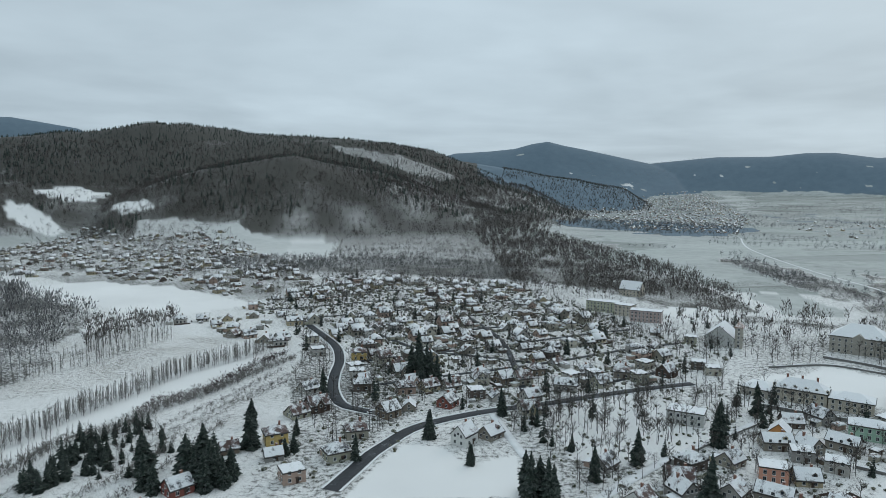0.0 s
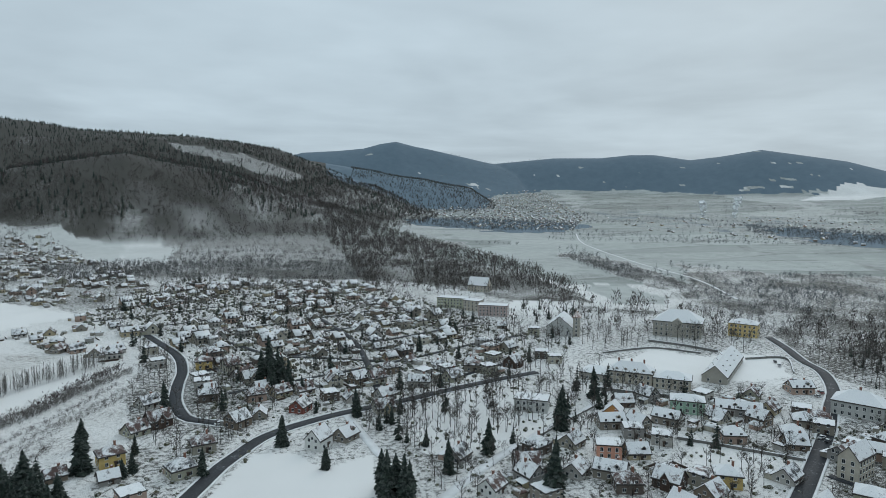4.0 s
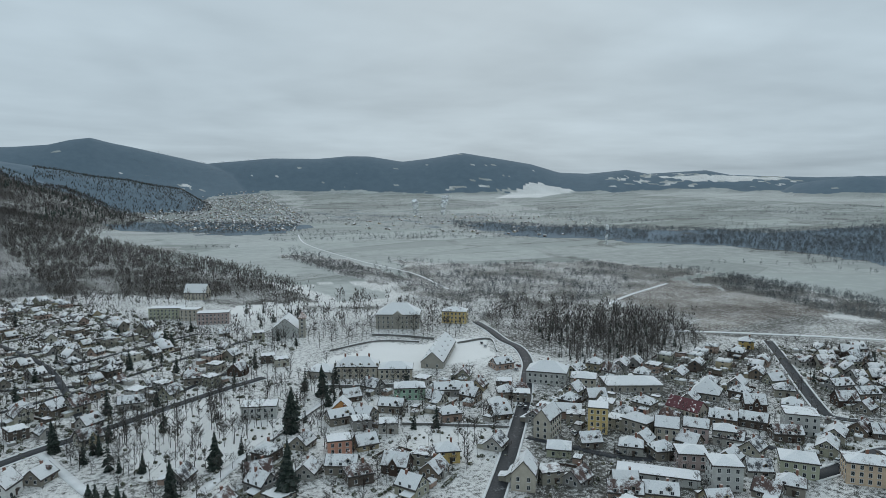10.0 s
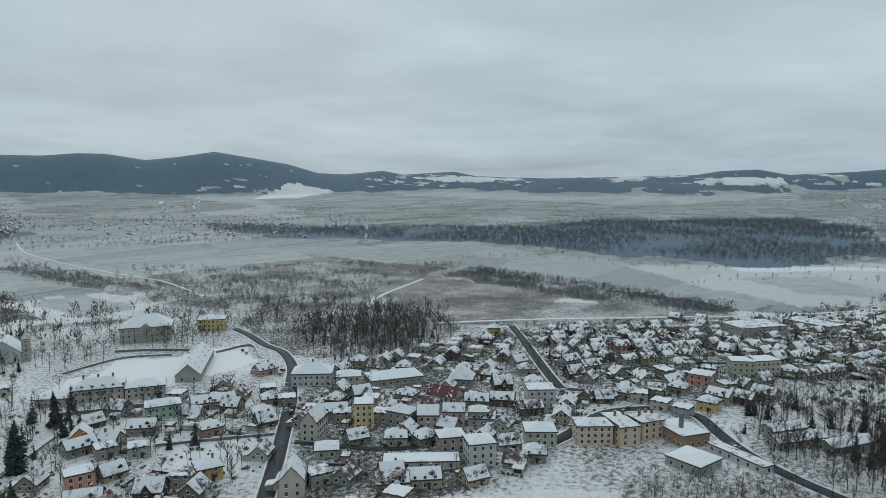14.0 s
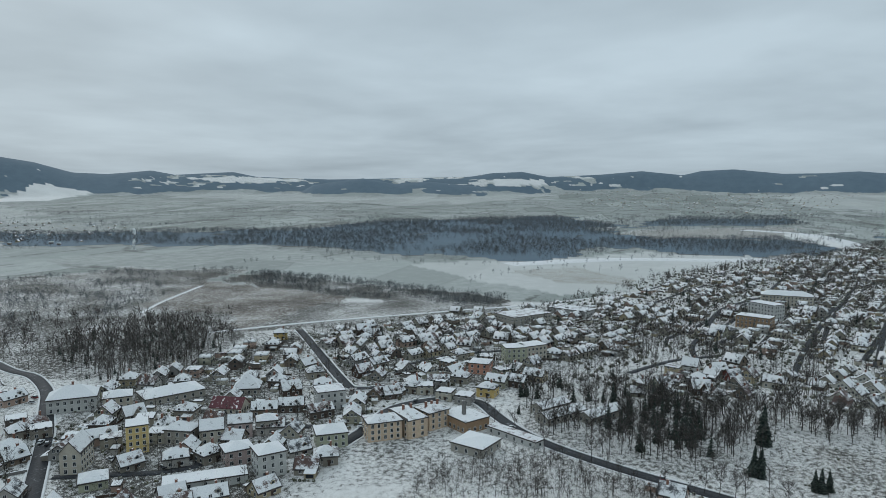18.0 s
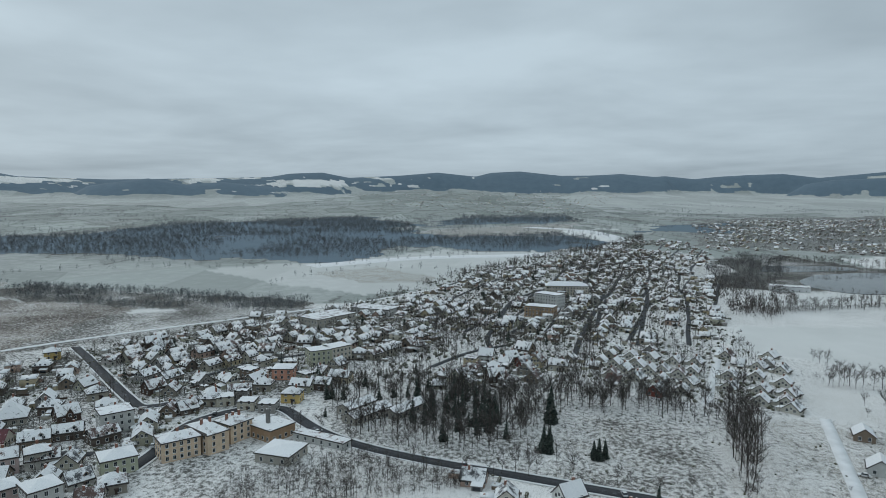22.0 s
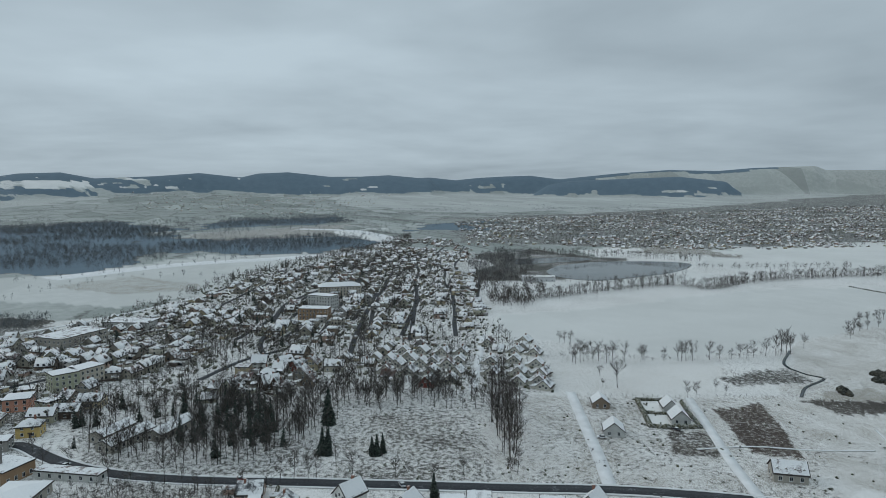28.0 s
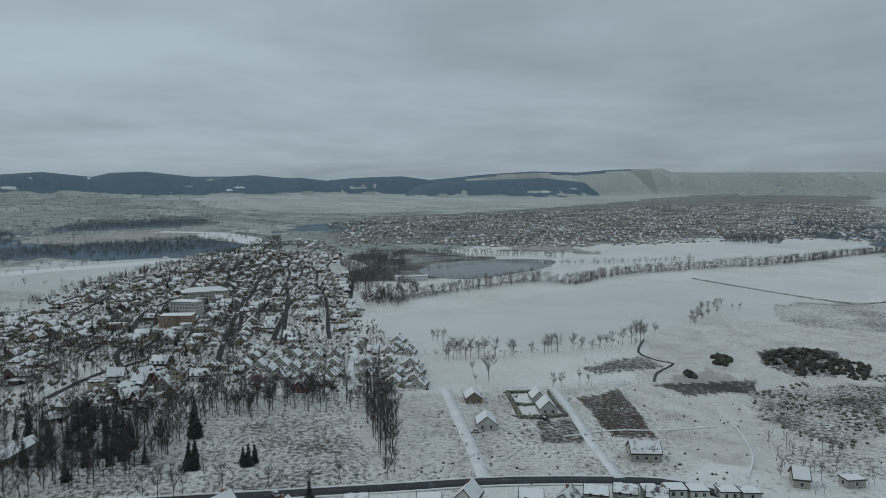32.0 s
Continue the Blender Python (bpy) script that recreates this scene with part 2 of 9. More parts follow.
def ground_material():
    m, t, b = material("snowy_ground", 0.9)
    geo = t.nodes.new("ShaderNodeNewGeometry")
    co = geo.outputs["Position"]
    at = t.nodes.new("ShaderNodeAttribute")
    at.attribute_name = "cover"
    sep = t.nodes.new("ShaderNodeSeparateColor")
    t.links.new(at.outputs["Color"], sep.inputs[0])
    scrub, dry, frost, spruce = sep.outputs[0], sep.outputs[1], sep.outputs[2], at.outputs["Alpha"]
    fine, mid, big = noise_node(t, 2.6, 5, co, 0.7), noise_node(t, 0.42, 6, co, 0.68), noise_node(t, 0.012, 4, co)
    tiny = noise_node(t, 3.4, 3, co, 0.65)
    snow = blend(t, big, (0.545, 0.535, 0.515), (0.755, 0.74, 0.715))
    weeds = span(t, calc(t, "ADD", scrub, dry), 0.0, 0.40, 0.10, 0.75)
    snow = blend(t, calc(t, "MULTIPLY", span(t, tiny, 0.51, 0.60), weeds), snow, (0.20, 0.19, 0.17))
    # strip fields, each with its own mix of snow, stubble and winter grass
    stretch = t.nodes.new("ShaderNodeMapping")
    stretch.inputs["Rotation"].default_value = (0, 0, 0.5)
    stretch.inputs["Scale"].default_value = (0.0035, 0.009, 1.0)
    t.links.new(co, stretch.inputs[0])
    cells = t.nodes.new("ShaderNodeTexVoronoi")
    cells.voronoi_dimensions = "2D"
    cells.inputs["Scale"].default_value = 1.0
    t.links.new(stretch.outputs[0], cells.inputs["Vector"])
    tone = t.nodes.new("ShaderNodeSeparateColor")
    t.links.new(cells.outputs["Color"], tone.inputs[0])
    edge = t.nodes.new("ShaderNodeTexVoronoi")
    edge.voronoi_dimensions, edge.feature = "2D", "DISTANCE_TO_EDGE"
    edge.inputs["Scale"].default_value = 1.0
    t.links.new(stretch.outputs[0], edge.inputs["Vector"])
    furrow = noise_node(t, 0.05, 6, co, 0.7)
    earth = blend(t, mid, (0.028, 0.028, 0.025), (0.080, 0.074, 0.062))
    earth = blend(t, span(t, dry, 0.42, 0.62), earth, blend(t, mid, (0.030, 0.021, 0.017), (0.072, 0.053, 0.043)))
    flow = t.nodes.new("ShaderNodeMapping")
    flow.inputs["Rotation"].default_value = (0, 0, -0.75)
    flow.inputs["Scale"].default_value = (0.0022, 0.010, 1.0)
    t.links.new(co, flow.inputs[0])
    streak = noise_node(t, 1.0, 6, flow.outputs[0], 0.68)
    straw = blend(t, fine, (0.10, 0.080, 0.055), (0.26, 0.22, 0.165))
    meadow = blend(t, calc(t, "MULTIPLY_ADD", furrow, 0.5, calc(t, "MULTIPLY", tone.outputs[0], 0.5)), (0.145, 0.162, 0.147), (0.33, 0.352, 0.330))
    col = blend(t, calc(t, "MULTIPLY", frost, span(t, calc(t, "MULTIPLY_ADD", tone.outputs[1], 0.4, furrow), 0.55, 1.0, 1.0, 0.78)), snow, meadow)
    hedge = calc(t, "MULTIPLY", span(t, edge.outputs["Distance"], 0.02, 0.05, 1.0, 0.0), span(t, furrow, 0.42, 0.55))
    col = blend(t, calc(t, "MULTIPLY", hedge, calc(t, "MULTIPLY", span(t, frost, 0.84, 1.0), 0.6)), col, earth)
    even = calc(t, "MULTIPLY_ADD", calc(t, "ADD", calc(t, "MULTIPLY", mid, 0.55), calc(t, "MULTIPLY", fine, 0.45)), 3.6, -1.3)
    other = calc(t, "MULTIPLY_ADD", calc(t, "ADD", calc(t, "MULTIPLY", furrow, 0.28), calc(t, "MULTIPLY", tiny, 0.72)), 3.6, -1.3)
    f_dry = calc(t, "MULTIPLY", span(t, calc(t, "ADD", other, dry), 0.85, 1.20), span(t, dry, 0.0, 0.22))
    col = blend(t, calc(t, "MULTIPLY", f_dry, 0.8), col, straw)
    wild = calc(t, "ADD", scrub, calc(t, "MULTIPLY", span(t, frost, 0.84, 1.0), span(t, streak, 0.47, 0.68, 0.0, 0.36)))
    f_scrub = calc(t, "MULTIPLY", span(t, calc(t, "ADD", even, wild), 0.70, 1.08), span(t, wild, 0.02, 0.24))
    col = blend(t, f_scrub, col, earth)
    # spruce share: distance haze painted in as a paler, bluer base colour
    hazy_pines = blend(t, noise_node(t, 0.02, 5, co, 0.7), (0.072, 0.108, 0.138), (0.128, 0.172, 0.206))
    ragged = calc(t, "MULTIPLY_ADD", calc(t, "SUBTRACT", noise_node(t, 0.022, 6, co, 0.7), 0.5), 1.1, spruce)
    col = blend(t, span(t, ragged, 0.36, 0.64), col, hazy_pines)
    t.links.new(col, b.inputs["Base Color"])
    bumped(t, b, calc(t, "MULTIPLY_ADD", tiny, 0.4, fine), 0.15, 0.10)
    return m


def asphalt_material():
    m, t, b = material("wet_asphalt", 0.75)
    co = t.nodes.new("ShaderNodeNewGeometry").outputs["Position"]
    n1, n2 = noise_node(t, 0.15, 4, co), noise_node(t, 1.4, 4, co)
    col = ramp_node(t, n2, (0.3, (0.020, 0.022, 0.025)), (0.75, (0.048, 0.050, 0.054)))
    col = blend(t, span(t, calc(t, "MULTIPLY_ADD", n2, 0.6, n1), 0.9, 1.1, 0, 0.3), col, (0.5, 0.53, 0.55))
    t.links.new(col, b.inputs["Base Color"])
    return m


def bark_material(name, dark, light, snow=0.0):
    m, t, b = material(name, 0.95)
    co = coords(t)
    r = t.nodes.new("ShaderNodeNewGeometry").outputs["Random Per Island"]
    col = blend(t, r, dark, light)
    if snow:
        col = blend(t, calc(t, "MULTIPLY", span(t, noise_node(t, 1.2, 3, co), 0.45, 0.6), snow), col, SNOW)
    t.links.new(col, b.inputs["Base Color"])
    return m


WALL, WALL_FAR = wall_material("painted_plaster", False), wall_material("far_plaster", True)
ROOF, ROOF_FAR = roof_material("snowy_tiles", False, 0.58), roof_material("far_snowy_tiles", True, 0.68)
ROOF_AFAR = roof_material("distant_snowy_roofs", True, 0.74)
WHITE_ROOF = roof_material("deep_snow_roof", False, 0.84)
GLASS = glass_material()
EDGE = plain("bare_eaves_and_tiles", (0.055, 0.048, 0.045), 0.4, 1.5)
TRIM = plain("white_window_paint", (0.70, 0.70, 0.68), 0.1)
WOOD = plain("dark_boards", (0.07, 0.05, 0.04), 0.4, 2.0)
BRICK = plain("old_brick", (0.22, 0.11, 0.08), 0.3, 3.0, snow=0.3)
GROUND = ground_material()
ASPHALT = asphalt_material()
SNOW_ROAD = plain("packed_snow", (0.60, 0.60, 0.595), 0.16, 0.15)
BARK = bark_material("bare_bark", (0.022, 0.020, 0.018), (0.060, 0.052, 0.045))
TWIG = bark_material("bare_twigs", (0.030, 0.026, 0.023), (0.085, 0.072, 0.062), 0.12)
# twigs of far woods: distance haze put into a pale blue-grey colour
MIST_TWIG = bark_material("hazy_wood_twigs", (0.060, 0.070, 0.078), (0.120, 0.132, 0.140), 0.12)
# base colour lighter and greyer than near twigs, in place of haze
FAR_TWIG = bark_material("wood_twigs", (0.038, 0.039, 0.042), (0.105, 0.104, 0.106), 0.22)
RUST_TWIG = bark_material("russet_twigs", (0.036, 0.029, 0.029), (0.088, 0.066, 0.062), 0.05)
NEEDLE = bark_material("spruce_needles", (0.008, 0.015, 0.012), (0.030, 0.042, 0.032), 0.05)
SHRUB = bark_material("dark_evergreen_shrub", (0.014, 0.017, 0.012), (0.050, 0.046, 0.034), 0.06)
SAPLING = bark_material("pale_sapling_twigs", (0.075, 0.068, 0.060), (0.150, 0.138, 0.124), 0.15)
HEDGE = bark_material("hedge_leaves", (0.03, 0.035, 0.02), (0.09, 0.085, 0.05), 0.3)


# ---------------------------------------------------------------- mesh helpers
class Geo:
    """Vertices, faces and a material slot for each face."""

    def __init__(self):
        self.v, self.f, self.m = [], [], []

    def add(self, verts, faces, slot=0):
        k = len(self.v)
        self.v += [tuple(p) for p in verts]
        self.f += [tuple(i + k for i in f) for f in faces]
        self.m += [slot] * len(faces)
        return self

    def box(self, x0, x1, y0, y1, z0, z1, slot=0):
        return self.add([(x0, y0, z0), (x1, y0, z0), (x1, y1, z0), (x0, y1, z0), (x0, y0, z1), (x1, y0, z1), (x1, y1, z1), (x0, y1, z1)],
                        [(0, 3, 2, 1), (4, 5, 6, 7), (0, 1, 5, 4), (1, 2, 6, 5), (2, 3, 7, 6), (3, 0, 4, 7)], slot)

    def slab(self, quad, thick, slot=0):
        """A plate under the four corners given, counted from above against the clock."""
        low = [(x, y, z - thick) for x, y, z in quad]
        n = len(quad)
        return self.add(list(quad) + low, [tuple(range(n)), tuple(range(2 * n - 1, n - 1, -1))] +
                        [(i, i + n, (i + 1) % n + n, (i + 1) % n) for i in range(n)], slot)

    def mesh(self, name, mats):
        me = bpy.data.meshes.new(name)
        me.from_pydata(self.v, [], self.f)
        for m in mats:
            me.materials.append(m)
        if len(mats) > 1:
            me.polygons.foreach_set("material_index", self.m)
        me.update()
        return me

    def arrays(self):
        tris, slot = [], []
        for f, m in zip(self.f, self.m):
            for i in range(1, len(f) - 1):
                tris.append((f[0], f[i], f[i + 1]))
                slot.append(m)
        return np.array(self.v, float), np.array(tris, int), np.array(slot, int)


def bulk(name, V, T, S, mats):
    """One object from arrays of vertices, triangles and slots."""
    me = bpy.data.meshes.new(name)
    me.vertices.add(len(V)); me.vertices.foreach_set("co", np.asarray(V, np.float32).ravel())
    me.loops.add(3 * len(T)); me.loops.foreach_set("vertex_index", np.asarray(T, np.int32).ravel())
    me.polygons.add(len(T)); me.polygons.foreach_set("loop_start", np.arange(0, 3 * len(T), 3, dtype=np.int32))
    me.polygons.foreach_set("material_index", np.asarray(S, np.int32))
    for m in mats:
        me.materials.append(m)
    me.update(calc_edges=True)
    return new(name, me)


class Pile:
    """Many like pieces joined into one object."""

    def __init__(self):
        self.V, self.T, self.S, self.n = [], [], [], 0

    def strew(self, arrays, X, Y, Z, turn, size, tall=None):
        v, t, s = arrays
        k = len(X)
        if not k:
            return
        tall = size if tall is None else tall
        c, d = np.cos(turn)[:, None], np.sin(turn)[:, None]
        x, y = v[None, :, 0] * size[:, None], v[None, :, 1] * size[:, None]
        P = np.stack([x * c - y * d + X[:, None], x * d + y * c + Y[:, None], v[None, :, 2] * tall[:, None] + Z[:, None]], 2)
        self.V.append(P.reshape(-1, 3))
        self.T.append((t[None] + (np.arange(k) * len(v))[:, None, None] + self.n).reshape(-1, 3))
        self.S.append(np.tile(s, k))
        self.n += k * len(v)

    def done(self, name, mats, label, category):
        if not self.V:
            return None
        return tagged(bulk(name, np.concatenate(self.V), np.concatenate(self.T), np.concatenate(self.S), mats), label, category, kind="stuff")


def part(name, mesh, parent, label="", m=None):
    ob = new(name, mesh)
    ob.parent = parent
    if m is not None:
        ob.matrix_basis = m
    if label:
        ob["label"] = label
    return ob


# ---------------------------------------------------------------- the lie of the land
def hash2(i, j, seed):
    h = (i * 374761393 + j * 668265263 + seed * 1442695) & 0x7FFFFFFF
    h = ((h ^ (h >> 13)) * 1274126177) & 0x7FFFFFFF
    return ((h ^ (h >> 16)) & 0xFFFF) / 65535.0


def value_noise(x, y, size, seed=0):
    x, y = np.asarray(x, float) / size, np.asarray(y, float) / size
    i, j = np.floor(x).astype(np.int64), np.floor(y).astype(np.int64)
    u, v = x - i, y - j
    u, v = u * u * (3 - 2 * u), v * v * (3 - 2 * v)
    a, b, c, d = hash2(i, j, seed), hash2(i + 1, j, seed), hash2(i, j + 1, seed), hash2(i + 1, j + 1, seed)
    return (a * (1 - u) + b * u) * (1 - v) + (c * (1 - u) + d * u) * v


RIDGES = []


def ridge(far, front, back, crest, ease=1.0):
    """A range of hills: bearing and rise of its crest line, its distance, and how far it slopes on both sides."""
    az = np.array([p[0] for p in crest])
    top = EYE + far * np.tan(np.radians([p[1] for p in crest]))
    RIDGES.append((far, front, back, az, np.maximum(top, 0), ease))


# snowy mountain behind everything
ridge(4700, 900, 300, [(-44.75, 2.07), (-39.38, 3.91), (-35.13, 4.54), (-32.5, 4.57), (-30.79, 4.33), (-28.28, 3.95), (-24.56, 0.99)])
# long wooded ridge above the village
ridge(2600, 1150, 900, [(-44.84, 0.72), (-39.49, 2.2), (-33.26, 2.95), (-29.75, 3.65), (-26.78, 3.8), (-23.23, 4.4), (-16.93, 4.1), (-11.55, 3.7), (-7.83, 3.75),
     (-4.52, 3.36), (-1.65, 2.72), (0.75, 1.87), (3.64, 0.77), (7.0, -0.51), (10.32, -1.92), (14.06, -3.52)])
# front spur of the same hill
ridge(1750, 520, 700, [(-29.31, -2.42), (-25.44, -1.27), (-21.32, 0.35), (-17.0, 1.52), (-12.49, 2.12), (-6.91, 0.94), (-3.09, -0.05), (0.28, -1.25), (4.63, -2.58), (8.47, -3.51), (12.7, -4.39), (16.81, -4.95)])
# dark spur towards the valley town
ridge(3100, 800, 600, [(-6.5, 2.07), (-1.73, 2.38), (1.2, 1.84), (4.68, 1.28), (7.83, 0.74), (11.55, 0.28), (14.38, -0.38), (18.22, -1.34)])
# cone mountain
ridge(4650, 1000, 300, [(-3.81, 1.03), (1.0, 2.47), (3.83, 2.64), (6.06, 2.86), (7.43, 3.24), (8.81, 3.45), (10.19, 3.09), (11.58, 2.82), (14.41, 2.18), (17.26, 1.53), (22.07, 0.44)])
# hills across the valley
ridge(4700, 800, 250, [(12.49, 0.28), (17.27, 1.62), (22.07, 2.06), (25.89, 2.05), (28.26, 2.28), (30.13, 2.27), (32.91, 1.83), (35.17, 2.09), (38.03, 2.56), (40.4, 2.17), (43.74, 1.6),
     (46.15, 0.88), (48.45, 0.78), (50.64, 0.97), (52.05, 1.0), (53.71, 0.63)])
ridge(4760, 700, 150, [(40.22, 0.68), (46.44, 0.82), (48.49, 0.76), (51.59, 1.08), (53.28, 0.75), (57.68, 1.0), (59.55, 0.61), (65.47, 0.41), (71.01, 0.51), (77.44, 0.66), (79.13, 0.95), (81.77, 1.05),
     (83.94, 0.62), (88.21, 0.81), (91.47, 1.08), (94.67, 0.74), (96.0, 1.06), (98.41, 1.18), (101.81, 0.81), (104.44, 0.83), (106.78, 0.95), (109.76, 0.67), (113.2, 0.29)])
ridge(4300, 500, 300, [(61.01, -0.61), (65.01, 0.08), (68.21, 0.51), (71.0, 0.04), (73.85, 0.23), (77.68, -0.15), (81.54, -0.87)])
ridge(4850, 500, 100, [(106.00, 0.50), (110.20, 0.76), (112.43, 0.52), (114.16, 0.70), (116.29, 0.83), (118.76, 0.90), (121.16, 0.59), (126.24, 1.09), (129.94, 1.31), (133.54, 1.20), (136.14, 1.41), (140.31, 1.51), (141.04, 1.19), (144.24, 1.16), (150.25, 1.10), (155.60, 1.10), (162.80, 0.90), (175.00, 0.60)])
ridge(4500, 500, 300, [(117.28, -0.43), (122.09, 0.44), (126.9, 0.63), (130.7, 0.77), (134.44, 0.34), (137.19, -0.4)])


def plain_rise(x, y):
    """The valley floor climbs gently towards the far hills, raised to fit the camera's view."""
    x, y = np.asarray(x, float), np.asarray(y, float)
    r, az = np.hypot(x, y), np.degrees(np.arctan2(x, y))
    s = np.clip((r - 2300) / 2400, 0, 1)
    side = np.clip((az - 12) / 9, 0, 1) * np.clip((178 - az) / 10, 0, 1)
    fold = 1 + 0.30 * (value_noise(x, y, 620, 33) - 0.5) + 0.14 * (value_noise(x, y, 210, 34) - 0.5)
    return 66 * s * np.sqrt(s) * (1.35 - 0.35 * s) * side * side * (3 - 2 * side) * fold


def terrain(x, y):
    x, y = np.asarray(x, float), np.asarray(y, float)
    r = np.hypot(x, y)
    az = np.degrees(np.arctan2(x, y))
    z = plain_rise(x, y)
    floor = z
    for far, front, back, a, top, ease in RIDGES:
        t = np.interp(az, a, top, left=0, right=0)
        edge = np.clip(np.minimum(az - a[0], a[-1] - az) / 3.0, 0, 1)
        fore = front * (0.55 + 0.6 * value_noise(x, y, 900, 17)) if far > 4200 else front
        s = np.where(r < far, 1 - (far - r) / fore, 1 - (r - far) / (2.5 * back))
        s = np.clip(s, 0, 1)
        s = s * s * (3 - 2 * s)
        z = np.maximum(z, t * edge * s)
    rough = (value_noise(x, y, 170, 3) - 0.5) * 26 + (value_noise(x, y, 60, 4) - 0.5) * 8
    return z + rough * np.clip((z - floor) / 120, 0, 1) * np.clip((4200 - r) / 1500, 0, 1)


def height(x, y):
    return float(terrain(np.array([x]), np.array([y]))[0])


def inside(poly, x, y):
    """Which of the points lie in the polygon."""
    x, y = np.asarray(x, float), np.asarray(y, float)
    hit = np.zeros(x.shape, bool)
    n = len(poly)
    for k in range(n):
        (x0, y0), (x1, y1) = poly[k], poly[(k + 1) % n]
        if y0 != y1:
            hit ^= ((y0 > y) != (y1 > y)) & (x < (x1 - x0) * (y - y0) / (y1 - y0) + x0)
    return hit


ZONES, HILL_ZONES = [], []


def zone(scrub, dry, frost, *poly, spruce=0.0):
    """What grows on a stretch of the plain: dark scrub, dry grass, frosted meadow; the rest is snow. spruce is the
    share painted in haze blue.
    """
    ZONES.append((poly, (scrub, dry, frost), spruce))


def hill_zone(scrub, dry, frost, *poly):
    """The same on a hillside, by bearing and rise."""
    HILL_ZONES.append((poly, (scrub, dry, frost)))


# the plain, from far to near
zone(0.10, 0.0, 1.0, (300, 1300), (4800, 300), (4800, -2600), (1200, -900), (700, -300), (600, 450), (330, 800))
# far plain beyond the woods: pale fields
zone(0.12, 0.0, 0.97, (2947.0, 3407.4), (3532.2, 3236.3), (2947.9, 899.3), (3983.4, 345.3), (2399.6, 205.5), (1573.9, 743.8), (1343.2, 1231.5))
zone(0.15, 0.0, 0.97, (1985.6, 4359.5), (2607.7, 4018.5), (2037.3, 2310.7), (1166.9, 1966.1), (1055.5, 2316.3))
zone(0.10, 0.0, 0.75, (4707.9, -888.6), (4270.7, -2172.4), (3274.5, -3497.5), (2343.1, -2174.6), (2545.7, -1036.6), (3224.3, -773.9))
# valley town and villages: mottled, with haze blue painted in by the spruce share
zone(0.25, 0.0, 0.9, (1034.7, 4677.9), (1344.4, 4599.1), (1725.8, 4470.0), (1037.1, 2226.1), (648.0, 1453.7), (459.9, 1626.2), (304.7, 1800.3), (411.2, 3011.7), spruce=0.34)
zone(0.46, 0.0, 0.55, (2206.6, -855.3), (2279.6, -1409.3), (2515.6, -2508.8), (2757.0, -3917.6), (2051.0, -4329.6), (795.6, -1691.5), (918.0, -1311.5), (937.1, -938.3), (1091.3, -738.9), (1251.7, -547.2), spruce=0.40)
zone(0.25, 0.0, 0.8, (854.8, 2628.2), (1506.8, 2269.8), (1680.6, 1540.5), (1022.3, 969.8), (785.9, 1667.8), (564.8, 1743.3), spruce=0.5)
# frosted water meadows
zone(0.05, 0.0, 0.94, (225.0, 1120.0), (300.0, 720.0), (430.0, 660.0), (700.0, 720.0), (1000.0, 1000.0), (900.0, 1800.0), (480.0, 1750.0), (330.0, 1500.0))
zone(0.0, 0.0, 0.86, (343.5, 1690.4), (568.2, 1482.4), (654.9, 1625.7), (587.9, 1330.6), (551.6, 1167.5), (444.6, 1180.6), (415.0, 997.8), (372.5, 854.1), (336.8, 779.4), (312.9, 875.8), (320.0, 1132.3))
zone(0.0, 0.0, 0.85, (447.9, 1204.9), (563.2, 1246.1), (484.2, 813.4), (472.1, 686.5), (426.5, 758.3), (462.1, 999.4), (418.2, 1015.3))
zone(0.05, 0.0, 0.9, (611.0, 1322.3), (616.7, 1047.0), (789.5, 962.2), (589.7, 722.9), (487.0, 702.3), (522.3, 1006.9))
zone(0.48, 0.1, 0.1, (413.5, 980.2), (467.1, 1047.2), (447.0, 827.0), (425.7, 663.8), (387.6, 650.2), (388.2, 796.3))
zone(0.0, 0.0, 0.85, (318.2, 693.7), (368.1, 694.3), (366.9, 592.7), (338.6, 567.5), (296.8, 582.8))
zone(0.28, 0.15, 0.1, (413.3, 668.3), (490.9, 690.1), (436.2, 448.2), (337.4, 414.3), (332.2, 473.4), (354.3, 551.8))
zone(0.44, 0.1, 0.0, (193.3, 663.8), (275.6, 564.5), (338.1, 526.3), (337.4, 414.3), (236.7, 395.5), (192.0, 429.2), (147.1, 505.7))
zone(0.95, 0.0, 0.0, (359.4, 1887.3), (498.1, 2091.1), (660.6, 1899.2), (787.1, 1734.6), (642.9, 1475.6), (477.9, 1495.3), (343.5, 1690.4))
zone(0.04, 0.0, 0.88, (793.1, 904.5), (1058.3, 788.8), (1125.2, 661.0), (984.9, 474.2), (978.2, 80.2), (732.6, 58.5), (646.9, 103.5), (704.6, 223.3), (783.1, 416.8), (742.7, 681.5))
zone(0.0, 0.0, 0.5, (912.5, 282.1), (1051.6, 146.9), (1107.4, -13.1), (1287.8, -346.9), (1397.0, -427.6), (1140.3, -333.2), (871.0, -143.2), (758.6, -40.7), (701.5, 55.6), (790.1, 158.8))
zone(0.0, 0.45, 0.5, (888.5, 131.8), (957.8, 36.0), (859.9, -24.8), (787.8, -10.0), (783.8, 62.2))
zone(0.0, 0.0, 0.1, (1586.0, -342.7), (1726.6, -514.5), (1346.8, -420.3), (1135.4, -306.5), (1144.4, -213.5), (1287.8, -346.9))
